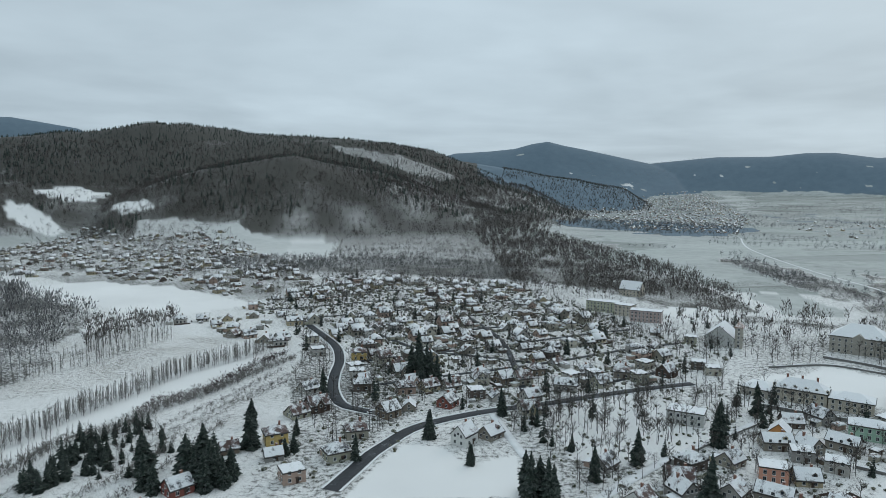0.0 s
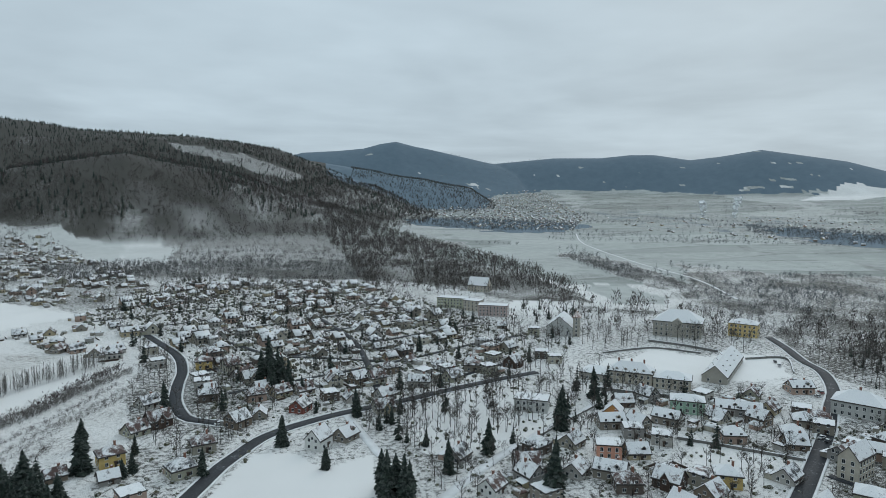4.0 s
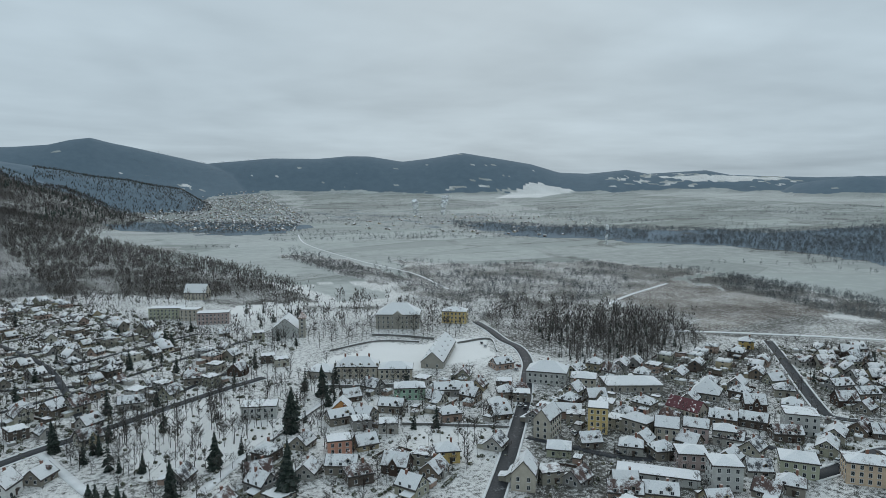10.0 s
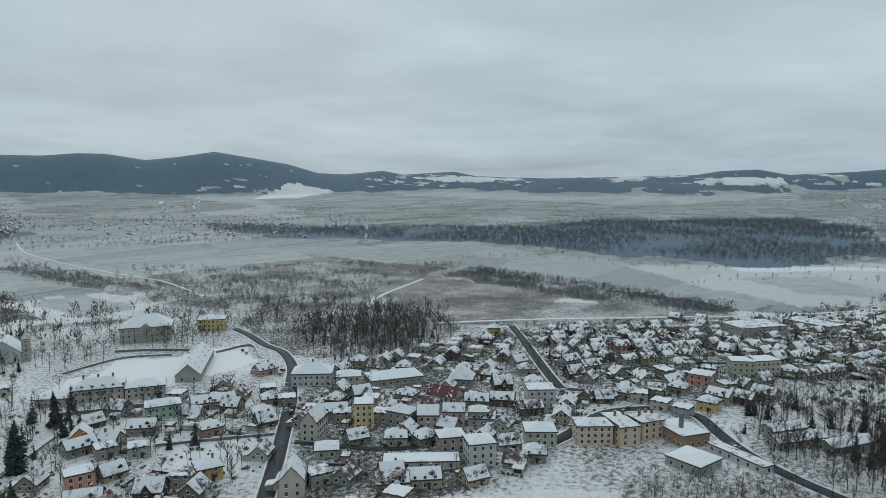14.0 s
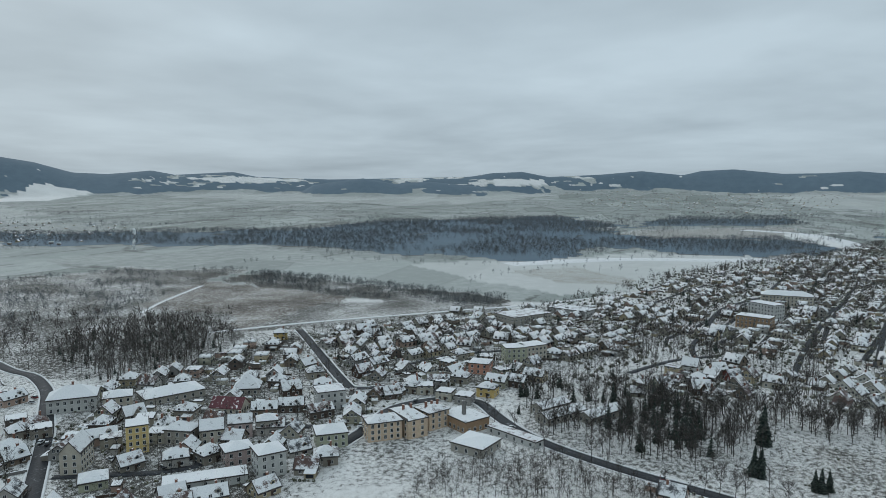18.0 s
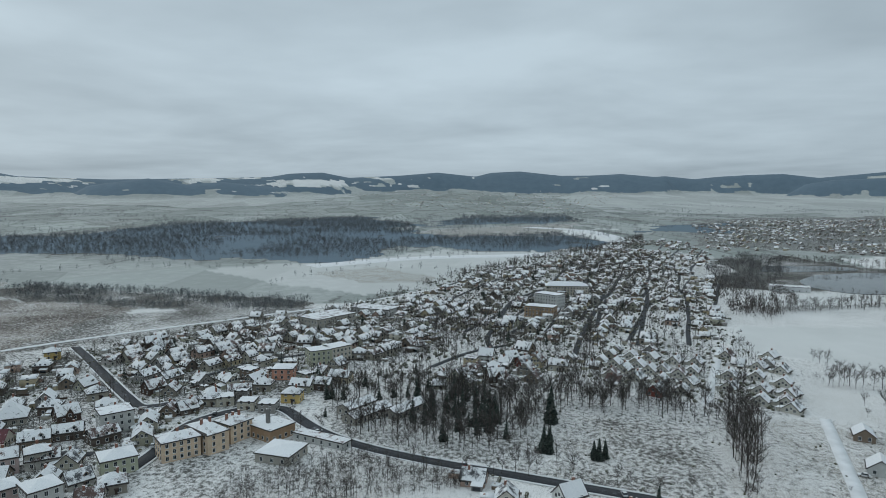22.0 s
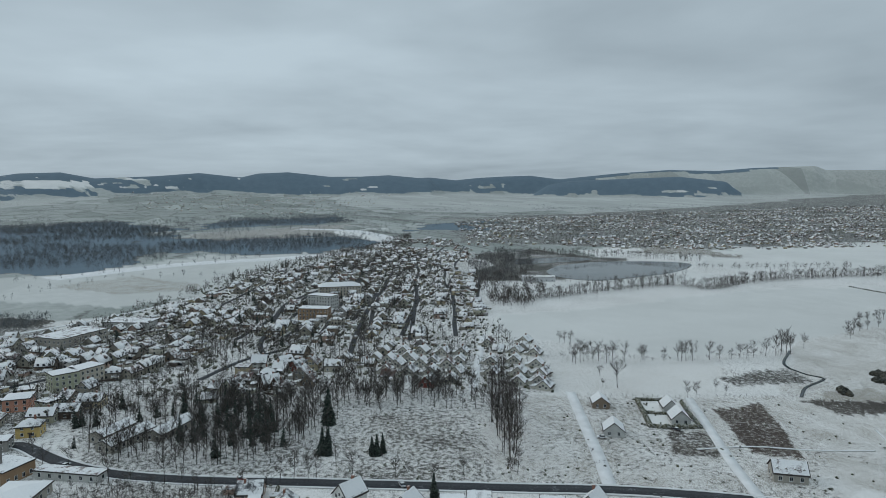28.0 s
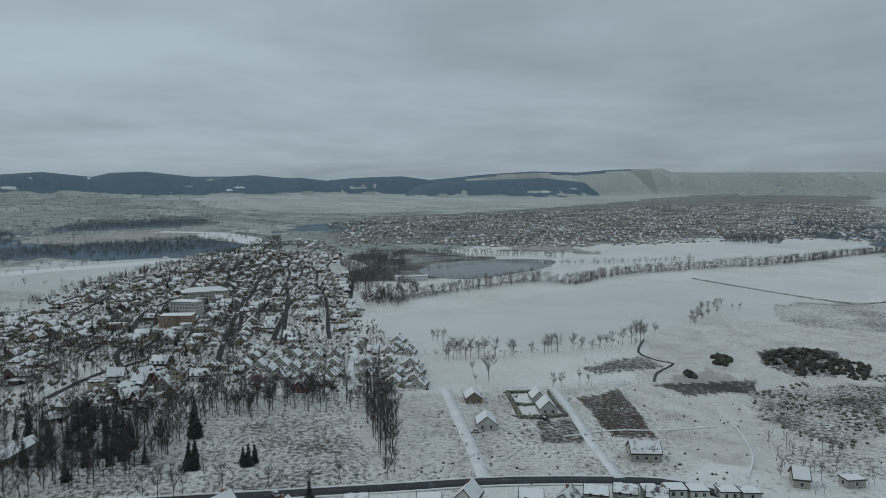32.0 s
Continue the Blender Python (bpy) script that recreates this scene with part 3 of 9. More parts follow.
# brown marsh with a track
zone(0.40, 0.58, 0.1, (449.2, 419.8), (607.6, 477.5), (687.8, 468.5), (662.2, 352.1), (644.3, 271.8), (514.4, 241.3), (443.0, 296.0), (431.8, 357.7))
zone(0.48, 0.42, 0.1, (469.2, 654.5), (622.3, 722.1), (742.1, 658.2), (808.3, 483.5), (687.7, 477.0), (463.2, 425.5), (430.0, 467.8), (431.1, 572.6))
zone(0.6, 0.1, 0.0, (692.1, 462.9), (774.9, 446.0), (712.2, 243.6), (661.1, 105.9), (607.9, 122.1), (628.4, 265.1), (662.2, 352.1))
# big river wood
zone(0.95, 0.0, 0.0, (1195.4, 1573.6), (1290.9, 1237.9), (1431.8, 1060.2), (1573.2, 736.5), (1964.1, 732.6), (2394.1, 222.8), (1950.4, 18.5), (1413.3, -4.6), (1099.0, 32.4), (1012.7, 93.7), (1055.3, 268.6), (1030.2, 356.4), (1070.2, 491.7), (1123.4, 659.6), (1075.6, 797.9), (1057.4, 1015.5), (1019.4, 1343.7))
zone(0.95, 0.0, 0.0, (1909.9, -52.2), (2423.7, -153.5), (2495.3, -529.1), (2050.7, -512.9))
zone(0.30, 0.5, 0.3, (1755.9, -5.2), (1994.1, -498.8), (1596.8, -400.4), (1428.0, -4.6))
zone(0.95, 0.0, 0.0, (1419.3, 42.3), (1547.0, -310.8), (1413.3, -376.0), (1277.1, -347.9), (1174.8, -178.1), (1238.9, 36.7))
zone(0.9, 0.0, 0.0, (1856.0, -630.5), (2014.1, -921.0), (1592.1, -744.5), (1576.7, -550.5))
zone(0.9, 0.0, 0.0, (967.5, -1381.8), (902.4, -1520.6), (753.9, -1268.1), (837.0, -1209.3))
zone(0.9, 0.0, 0.0, (1279.7, -2199.0), (979.3, -2183.8), (801.9, -2212.3), (515.8, -1429.7), (619.3, -1368.9), (858.3, -1523.9))
zone(0.6, 0.1, 0.1, (1010.3, -437.2), (1010.3, -541.8), (898.1, -616.7), (703.9, -483.5), (694.0, -402.9), (750.2, -331.6))
# the town itself
zone(0.27, 0.0, 0.0, (-260.8, 864.7), (71.3, 870.7), (229.4, 573.6), (431.6, 449.9), (463.8, 246.0), (483.5, 252.3), (650.1, 51.4), (998.8, -186.8), (1298.9, -428.8), (881.4, -412.5), (453.4, -207.8), (321.1, -196.6), (327.0, -101.2), (344.2, -2.7), (314.6, 66.2),
     (222.0, 99.9), (184.2, 146.4), (81.7, 220.2), (0.2, 234.8), (-75.1, 234.5), (-81.6, 422.7))
zone(0.36, 0.0, 0.0, (-768.9, 1154.6), (-681.1, 1771.7), (-223.3, 994.4), (-165.3, 866.4), (-179.1, 608.1), (-208.3, 669.3), (-432.1, 762.4), (-574.0, 859.1))
zone(0.0, 0.0, 0.0, (188.0, 387.0), (245.4, 409.5), (265.2, 389.0), (290.7, 385.2), (320.0, 380.8), (288.5, 333.6), (244.3, 331.7), (225.4, 334.6), (205.9, 348.2))
zone(0.0, 0.0, 0.05, (192.6, 590.0), (238.5, 656.7), (268.3, 625.0), (249.0, 554.3), (199.7, 548.7))
zone(0.12, 0.0, 0.0, (175.2, 254.0), (208.1, 228.9), (184.1, 209.5), (143.5, 216.7))
zone(0.08, 0.0, 0.0, (58.8, 357.7), (110.2, 355.1), (139.3, 300.2), (86.3, 264.6), (54.2, 269.5))
# wet yards and lanes of the old town
zone(0.44, 0.0, 0.0, (247.1, 255.3), (311.1, 282.6), (459.9, 239.6), (345.8, 149.4), (346.5, 126.0), (282.5, 129.8), (265.5, 136.5), (212.9, 121.5), (155.0, 161.3))
zone(0.40, 0.0, 0.0, (462.2, 231.3), (572.8, 93.7), (650.0, 19.1), (476.9, -13.6), (406.7, 31.3), (349.9, 72.4), (333.1, 135.2))
# dark scrub and dry grass under and beside the park trees
zone(0.46, 0.1, 0.0, (361.0, 435.3), (467.6, 522.4), (524.2, 454.0), (515.1, 333.0), (425.8, 266.0), (357.7, 266.2), (313.9, 303.5), (314.2, 339.6))
zone(0.44, 0.35, 0.0, (521.5, 851.6), (574.2, 774.3), (651.8, 632.7), (652.1, 490.0), (524.2, 454.0), (461.1, 515.3), (392.7, 506.9), (378.5, 579.7))
# scrub between the marsh and the railway
zone(0.42, 0.32, 0.1, (462.9, 283.0), (579.6, 280.6), (629.3, 217.7), (627.5, 102.8), (580.3, 105.2), (499.9, 202.2))
# scrubby foot of the hill
zone(0.52, 0.0, 0.1, (-161.8, 1034.1), (78.9, 964.7), (216.2, 1178.5), (272.7, 874.3), (285.6, 821.5), (289.2, 592.5), (215.4, 619.5), (129.5, 771.9), (-58.3, 815.4))
zone(0.44, 0.15, 0.1, (-248.5, 812.9), (-203.8, 958.6), (-184.9, 1104.6), (-223.8, 1382.0), (-24.8, 1419.8), (194.8, 1386.4), (266.1, 1252.0), (203.8, 958.6), (64.9, 927.7), (-92.0, 875.2))
# fields by the winding road
zone(0.0, 0.0, 0.0, (-37.0, 234.7), (-19.5, 285.2), (-3.2, 280.3), (10.8, 263.5), (31.6, 273.9), (29.4, 235.0))
zone(0.0, 0.0, 0.0, (-208.7, 276.0), (-210.6, 308.3), (-189.8, 362.6), (-126.5, 439.4), (-104.3, 433.8), (-135.2, 386.9), (-165.4, 299.1), (-178.2, 259.2))
zone(0.17, 0.22, 0.0, (-171.4, 248.9), (-163.5, 295.6), (-133.6, 382.4), (-98.7, 433.8), (-73.3, 396.9), (-82.5, 335.0), (-106.7, 303.1), (-127.8, 249.1))
zone(0.20, 0.35, 0.0, (-244.9, 333.8), (-279.5, 474.8), (-266.6, 522.4), (-209.2, 502.9), (-149.1, 476.1), (-165.3, 421.9), (-199.2, 362.5))
zone(0.0, 0.0, 0.0, (-450.5, 728.5), (-410.9, 771.7), (-307.0, 743.0), (-183.2, 622.3), (-225.0, 578.1), (-286.6, 593.0), (-369.6, 650.6))
zone(0.48, 0.1, 0.0, (-501.0, 564.8), (-539.7, 807.2), (-423.1, 683.6), (-289.0, 567.4), (-280.4, 483.6), (-244.6, 408.0), (-259.2, 302.1))
# open land past the estate
zone(0.03, 0.0, 0.32, (498.7, -234.7), (535.3, -270.5), (525.2, -357.0), (565.8, -593.6), (540.7, -776.6), (414.6, -889.7), (282.9, -544.9), (351.5, -466.4), (359.4, -406.5), (348.1, -303.8), (420.4, -266.5), (448.7, -219.8))
zone(0.0, 0.0, 0.28, (647.9, -320.3), (668.9, -415.1), (738.3, -629.4), (623.9, -658.4), (611.4, -467.2), (588.6, -332.4))
zone(0.0, 0.0, 0.28, (741.6, -757.0), (1001.9, -1051.2), (1012.6, -1243.3), (857.3, -1229.0), (737.2, -1271.0), (623.5, -1198.5), (612.1, -979.1), (662.0, -840.5))
zone(0.0, 0.0, 0.28, (765.9, -703.9), (938.8, -994.4), (955.9, -1365.1), (722.6, -1537.8), (527.6, -1127.5), (666.4, -954.8), (706.9, -760.8))
zone(0.10, 0.25, 0.0, (375.8, -225.6), (339.0, -319.1), (311.4, -315.8), (279.6, -260.3), (312.1, -191.2))
zone(0.22, 0.42, 0.0, (311.6, -93.5), (308.6, -148.1), (319.0, -173.8), (278.5, -263.1), (260.7, -321.9), (179.8, -312.0), (166.9, -226.1), (233.4, -72.0), (255.5, -28.8))
zone(0.16, 0.44, 0.0, (354.5, -412.1), (370.0, -518.3), (252.7, -574.1), (183.9, -522.1), (118.0, -341.8), (146.8, -252.9), (175.8, -238.5), (249.4, -282.1))
zone(0.60, 0.62, 0.0, (266.1, -252.6), (259.1, -281.6), (200.7, -241.9), (211.0, -225.9))
zone(0.48, 0.5, 0.0, (244.7, -206.3), (237.2, -227.8), (212.3, -209.0), (220.6, -192.6))
zone(0.62, 0.5, 0.0, (257.9, -308.9), (230.3, -368.2), (214.7, -343.9), (233.7, -306.3))
zone(0.42, 0.45, 0.0, (220.5, -347.4), (185.1, -424.4), (148.8, -344.1), (150.3, -302.4), (190.9, -306.6))
zone(0.52, 0.3, 0.0, (309.2, -296.6), (303.7, -353.7), (280.3, -342.6), (288.5, -295.6))
zone(0.0, 0.0, 0.0, (287.6, -225.0), (277.7, -244.7), (244.6, -227.1), (254.6, -207.4))
zone(0.10, 0.60, 0.35, (266.8, -330.4), (261.5, -361.9), (239.9, -363.8), (237.7, -349.0), (253.6, -317.5))
zone(0.30, 0.25, 0.0, (162.4, -283.2), (156.4, -295.2), (130.9, -304.3), (121.4, -283.4), (131.3, -265.7), (151.3, -268.6))
zone(0.55, 0.2, 0.0, (269.2, -428.7), (266.1, -454.3), (242.2, -482.3), (207.1, -414.3), (220.0, -393.5), (249.1, -403.0))
zone(0.30, 0.55, 0.3, (999.2, -792.2), (1019.9, -944.5), (874.6, -894.8), (825.5, -839.7), (889.0, -712.3))
zone(0.26, 0.3, 0.0, (280.5, 55.4), (280.7, 30.6), (262.0, -6.7), (249.5, -18.6), (223.6, 77.9), (251.4, 72.9))
zone(0.30, 0.08, 0.0, (266.3, 108.4), (284.9, 77.3), (274.3, 54.2), (240.2, 74.3), (223.3, 100.2))
zone(0.34, 0.25, 0.0, (377.5, -615.4), (371.4, -670.5), (305.6, -742.6), (236.5, -578.6), (277.6, -556.7), (325.2, -547.2))
zone(0.42, 0.1, 0.0, (-105.2, 497.4), (-59.5, 426.1), (-39.4, 417.0), (-14.2, 331.7), (-40.2, 271.8), (-70.0, 285.3))
# under the trees by the long road
zone(0.34, 0.2, 0.0, (356.3, 48.5), (380.5, -2.3), (373.7, -60.3), (356.3, -88.8), (330.1, -78.0), (269.4, -34.5), (279.0, 9.1), (305.5, 41.4))
zone(0.30, 0.2, 0.0, (423.0, 79.2), (404.3, -0.4), (375.3, -80.8), (334.3, -150.4), (304.2, -146.5), (318.1, -90.5), (251.7, -53.3), (298.9, 40.1))
zone(0.34, 0.34, 0.0, (328.3, -70.4), (299.0, -137.6), (224.1, -107.9), (251.7, -53.3))
# meadows and clearings on the slopes
hill_zone(0.0, 0.0, 0.0, (-31.56, -0.64), (-29.03, -0.32), (-26.21, -1.01), (-28.53, -1.58))
hill_zone(0.05, 0.0, 0.0, (-33.31, -1.32), (-31.44, -1.75), (-29.44, -3.76), (-30.84, -4.05), (-33.21, -2.53))
hill_zone(0.1, 0.0, 0.0, (-26.44, -1.7), (-23.64, -1.29), (-23.06, -2.09), (-25.89, -2.57))
hill_zone(0.06, 0.0, 0.55, (-21.01, -3.02), (-16.68, -3.45), (-16.03, -4.12), (-12.86, -4.92), (-13.35, -6.23), (-18.06, -5.37))
hill_zone(0.24, 0.1, 0.2, (-24.72, -3.03), (-21.43, -2.78), (-19.35, -4.41), (-24.77, -4.48))
hill_zone(0.08, 0.0, 0.4, (-13.0, -5.01), (-8.88, -5.17), (-9.84, -6.3), (-12.66, -6.53))
hill_zone(0.40, 0.05, 0.0, (-8.88, -5.36), (-3.11, -5.21), (4.67, -6.05), (5.66, -7.97), (-8.91, -7.56))
hill_zone(0.45, 0.0, 0.0, (-9.46, 3.19), (-6.62, 2.84), (-3.47, 2.28), (-0.25, 1.14), (1.39, 0.4), (0.21, 0.15), (-2.58, 0.75), (-5.75, 1.75), (-8.82, 2.6))
hill_zone(0.2, 0.0, 0.0, (4.96, 0.44), (7.12, 0.12), (6.88, -0.27), (5.2, -0.03))
hill_zone(0.1, 0.0, 0.0, (40.86, -1.27), (42.75, -0.62), (43.7, 0.14), (45.6, -0.15), (47.51, -0.72), (44.63, -1.19))
hill_zone(0.15, 0.0, 0.0, (53.77, 0.51), (59.02, 0.6), (64.62, 0.3), (57.13, 0.13))
hill_zone(0.0, 0.0, 0.05, (79.13, 0.43), (83.46, 0.43), (83.85, -0.05), (79.61, -0.15))


def deg(x, y):
    return np.degrees(np.arctan2(x, y))


def build_ground():
    az = np.radians(np.concatenate([np.arange(-46, 160, 0.25), np.arange(160, 314, 2.0)]))
    near = EYE / np.tan(np.radians(np.arange(30.0, 2.3, -0.15)))
    r = np.unique(np.round(np.concatenate([[0.0, 15, 50, 90, 140, 180], near, np.arange(1250, 3100, 32), np.geomspace(2900, 4900, 88)]), 1))
    A, R = np.meshgrid(az, r, indexing="ij")
    x, y = (R * np.sin(A)).ravel(), (R * np.cos(A)).ravel()
    z = terrain(x, y)
    rr = R.ravel()
    up = z - plain_rise(x, y)
    z = z + (value_noise(x, y, 9, 8) - 0.5) * 0.3 * (rr < 900)
    cover = np.zeros((len(x), 4), np.float32)
    cover[:, 0] = 0.15
    cover[:, 1] = 0.14
    cover[:, 2] = np.where(rr > 1300, 0.7, 0.0)
    wob = (value_noise(x, y, 22, 11) - 0.5) * 9 * np.clip(rr / 500, 0.3, 4)
    wob2 = (value_noise(x, y, 22, 12) - 0.5) * 9 * np.clip(rr / 500, 0.3, 4)
    far = np.clip((rr - 700) / 600, 0, 1)
    wob += (value_noise(x, y, 150, 13) - 0.5) * 150 * far + (value_noise(x, y, 55, 15) - 0.5) * 50 * far
    wob2 += (value_noise(x, y, 150, 14) - 0.5) * 150 * far + (value_noise(x, y, 55, 16) - 0.5) * 50 * far
    hazy_firs = np.zeros(len(x))
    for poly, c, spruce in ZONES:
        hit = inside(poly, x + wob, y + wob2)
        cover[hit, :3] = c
        hazy_firs[hit] = spruce
    # distant woods on the plain take the haze-blue colour too
    hazy_firs[(cover[:, 0] > 0.85) & (rr > 700)] = 0.85
    mottle = 0.45 + 1.1 * (0.6 * value_noise(x, y, 34, 91) + 0.4 * value_noise(x, y, 13, 92))
    cover[:, 0] *= np.where(rr < 1200, mottle, 1.0)
    wooded = np.clip((up - 6) / 16, 0, 1) * (rr < 3350)
    tone = 0.63 + 0.35 * (value_noise(x, y, 240, 5) - 0.5) + 0.45 * (value_noise(x, y, 60, 6) - 0.5) + 0.30 * np.clip((up - 45) / 140, 0, 1)
    cover[:, 0] = cover[:, 0] * (1 - wooded) + tone * wooded
    for k in (1, 2):
        cover[:, k] *= 1 - wooded
    # distant ranges: spruce woods in a haze-blue colour, broken by snowy pastures on the lower slopes
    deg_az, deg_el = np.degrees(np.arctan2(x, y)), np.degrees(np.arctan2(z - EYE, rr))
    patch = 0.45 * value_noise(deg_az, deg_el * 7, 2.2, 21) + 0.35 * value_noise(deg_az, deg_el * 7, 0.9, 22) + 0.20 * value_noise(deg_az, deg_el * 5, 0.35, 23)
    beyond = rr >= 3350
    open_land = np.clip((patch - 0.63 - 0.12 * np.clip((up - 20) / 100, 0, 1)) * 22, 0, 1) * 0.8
    hazy_pines = np.clip((up + 26 * (value_noise(x, y, 120, 36) - 0.5) - 8) / 9, 0, 1) * (up > 1) * (1 - open_land) * beyond
    # the farthest range to the east: below its crest, mist is painted in as pale ground
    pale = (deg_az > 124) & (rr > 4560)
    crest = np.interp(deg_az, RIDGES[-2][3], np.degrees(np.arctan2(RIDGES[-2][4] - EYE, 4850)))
    hazy_pines = np.where(pale, np.where((deg_az < 138) & (deg_el > crest - 0.16), 0.9, 0.10 + 0.22 * value_noise(deg_az, deg_el * 9, 1.1, 63)), hazy_pines)
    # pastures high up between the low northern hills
    hazy_pines *= np.where((deg_az > 50) & (deg_az < 88) & (rr > 4400) & (patch > 0.56) & (deg_el < 0.75), 0.35, 1.0)
    hazy_pines *= 0.84 + 0.16 * value_noise(deg_az, deg_el * 5, 0.5, 51) + 0.12 * value_noise(deg_az, deg_el * 6, 0.18, 52)
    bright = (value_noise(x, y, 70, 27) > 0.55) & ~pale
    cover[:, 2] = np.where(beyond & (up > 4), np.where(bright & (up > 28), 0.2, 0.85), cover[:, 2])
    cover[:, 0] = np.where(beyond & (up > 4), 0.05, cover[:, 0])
    jag = (value_noise(x, y, 40, 31) - 0.5) * 0.35
    for poly, c in HILL_ZONES:
        hit = inside(poly, deg_az + jag, deg_el + jag * 0.3) & (rr > 1000)
        cover[hit, :3] = c
        hazy_pines[hit] *= 0.1
    # the far wooded spur and the zones above get the same painted haze
    hazy_pines = np.maximum(hazy_pines, 0.9 * wooded * np.clip((rr - 2250) / 300, 0, 1) * (deg_az > 3))
    hazy_pines = np.maximum(hazy_pines, hazy_firs * np.clip(np.where(hazy_firs > 0.8, 0.5, -0.1) + 1.3 * value_noise(x, y, 45, 41), 0, 1))
    cover[:, 3] = hazy_pines
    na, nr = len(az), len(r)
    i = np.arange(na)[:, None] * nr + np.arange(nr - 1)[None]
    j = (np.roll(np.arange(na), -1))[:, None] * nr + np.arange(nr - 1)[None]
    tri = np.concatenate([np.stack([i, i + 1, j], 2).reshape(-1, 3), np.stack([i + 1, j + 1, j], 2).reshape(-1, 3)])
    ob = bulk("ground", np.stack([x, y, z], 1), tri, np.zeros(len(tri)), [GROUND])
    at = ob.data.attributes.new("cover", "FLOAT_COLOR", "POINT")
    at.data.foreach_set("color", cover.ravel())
    ob.data.polygons.foreach_set("use_smooth", np.ones(len(tri), bool))
    tagged(ob, "snow-covered valley floor with scrub, meadows and wooded hills", "ground", kind="structure")


# ---------------------------------------------------------------- roads
ROADS = []


def smooth_line(pts, step=6.0):
    """A curve through the points, cut into short pieces."""
    p = np.array(pts, float)
    ext = np.vstack([2 * p[0] - p[1], p, 2 * p[-1] - p[-2]])
    out = []
    for k in range(1, len(ext) - 2):
        a, b, c, d = ext[k - 1:k + 3]
        n = max(2, int(np.hypot(*(c - b)) / step))
        for t in np.arange(n) / n:
            out.append(0.5 * (2 * b + (c - a) * t + (2 * a - 5 * b + 4 * c - d) * t ** 2 + (3 * b - a - 3 * c + d) * t ** 3))
    out.append(p[-1])
    return np.array(out)


def ribbon(name, line, width, z, mat, label, category="road", thick=0.2):
    d = np.gradient(line, axis=0)
    d /= np.hypot(d[:, 0], d[:, 1])[:, None] + 1e-9
    s = np.stack([-d[:, 1], d[:, 0]], 1) * width / 2
    g = terrain(line[:, 0], line[:, 1]) + z
    n = len(line)
    V = np.concatenate([np.column_stack([line + s, g]), np.column_stack([line - s, g]), np.column_stack([line + s * 1.02, g - thick]), np.column_stack([line - s * 1.02, g - thick])])
    k = np.arange(n - 1)
    quads = [(k, k + n, k + n + 1, k + 1), (k + 2 * n, k, k + 1, k + 2 * n + 1), (k + n, k + 3 * n, k + 3 * n + 1, k + n + 1)]
    T = np.concatenate([np.concatenate([np.stack([a, b, c], 1), np.stack([a, c, d2], 1)]) for a, b, c, d2 in quads])
    return tagged(bulk(name, V, T, np.zeros(len(T)), [mat]), label, category, kind="structure")


def road(width, mat, label, *pts, verge=True, name="road"):
    line = smooth_line(pts)
    ROADS.append((line, width))
    ribbon(name, line, width, 0.20 + 0.006 * len(ROADS), mat, label)
    if verge and mat is ASPHALT:
        d = np.gradient(line, axis=0)
        d /= np.hypot(d[:, 0], d[:, 1])[:, None] + 1e-9
        s = np.stack([-d[:, 1], d[:, 0]], 1)
        for side in (-1, 1):
            ribbon("pavement", line + s * side * (width / 2 + 0.6), 1.0, 0.38 + 0.006 * len(ROADS), SNOW_ROAD, "pavement under trodden snow beside the road", "pavement", 0.3)


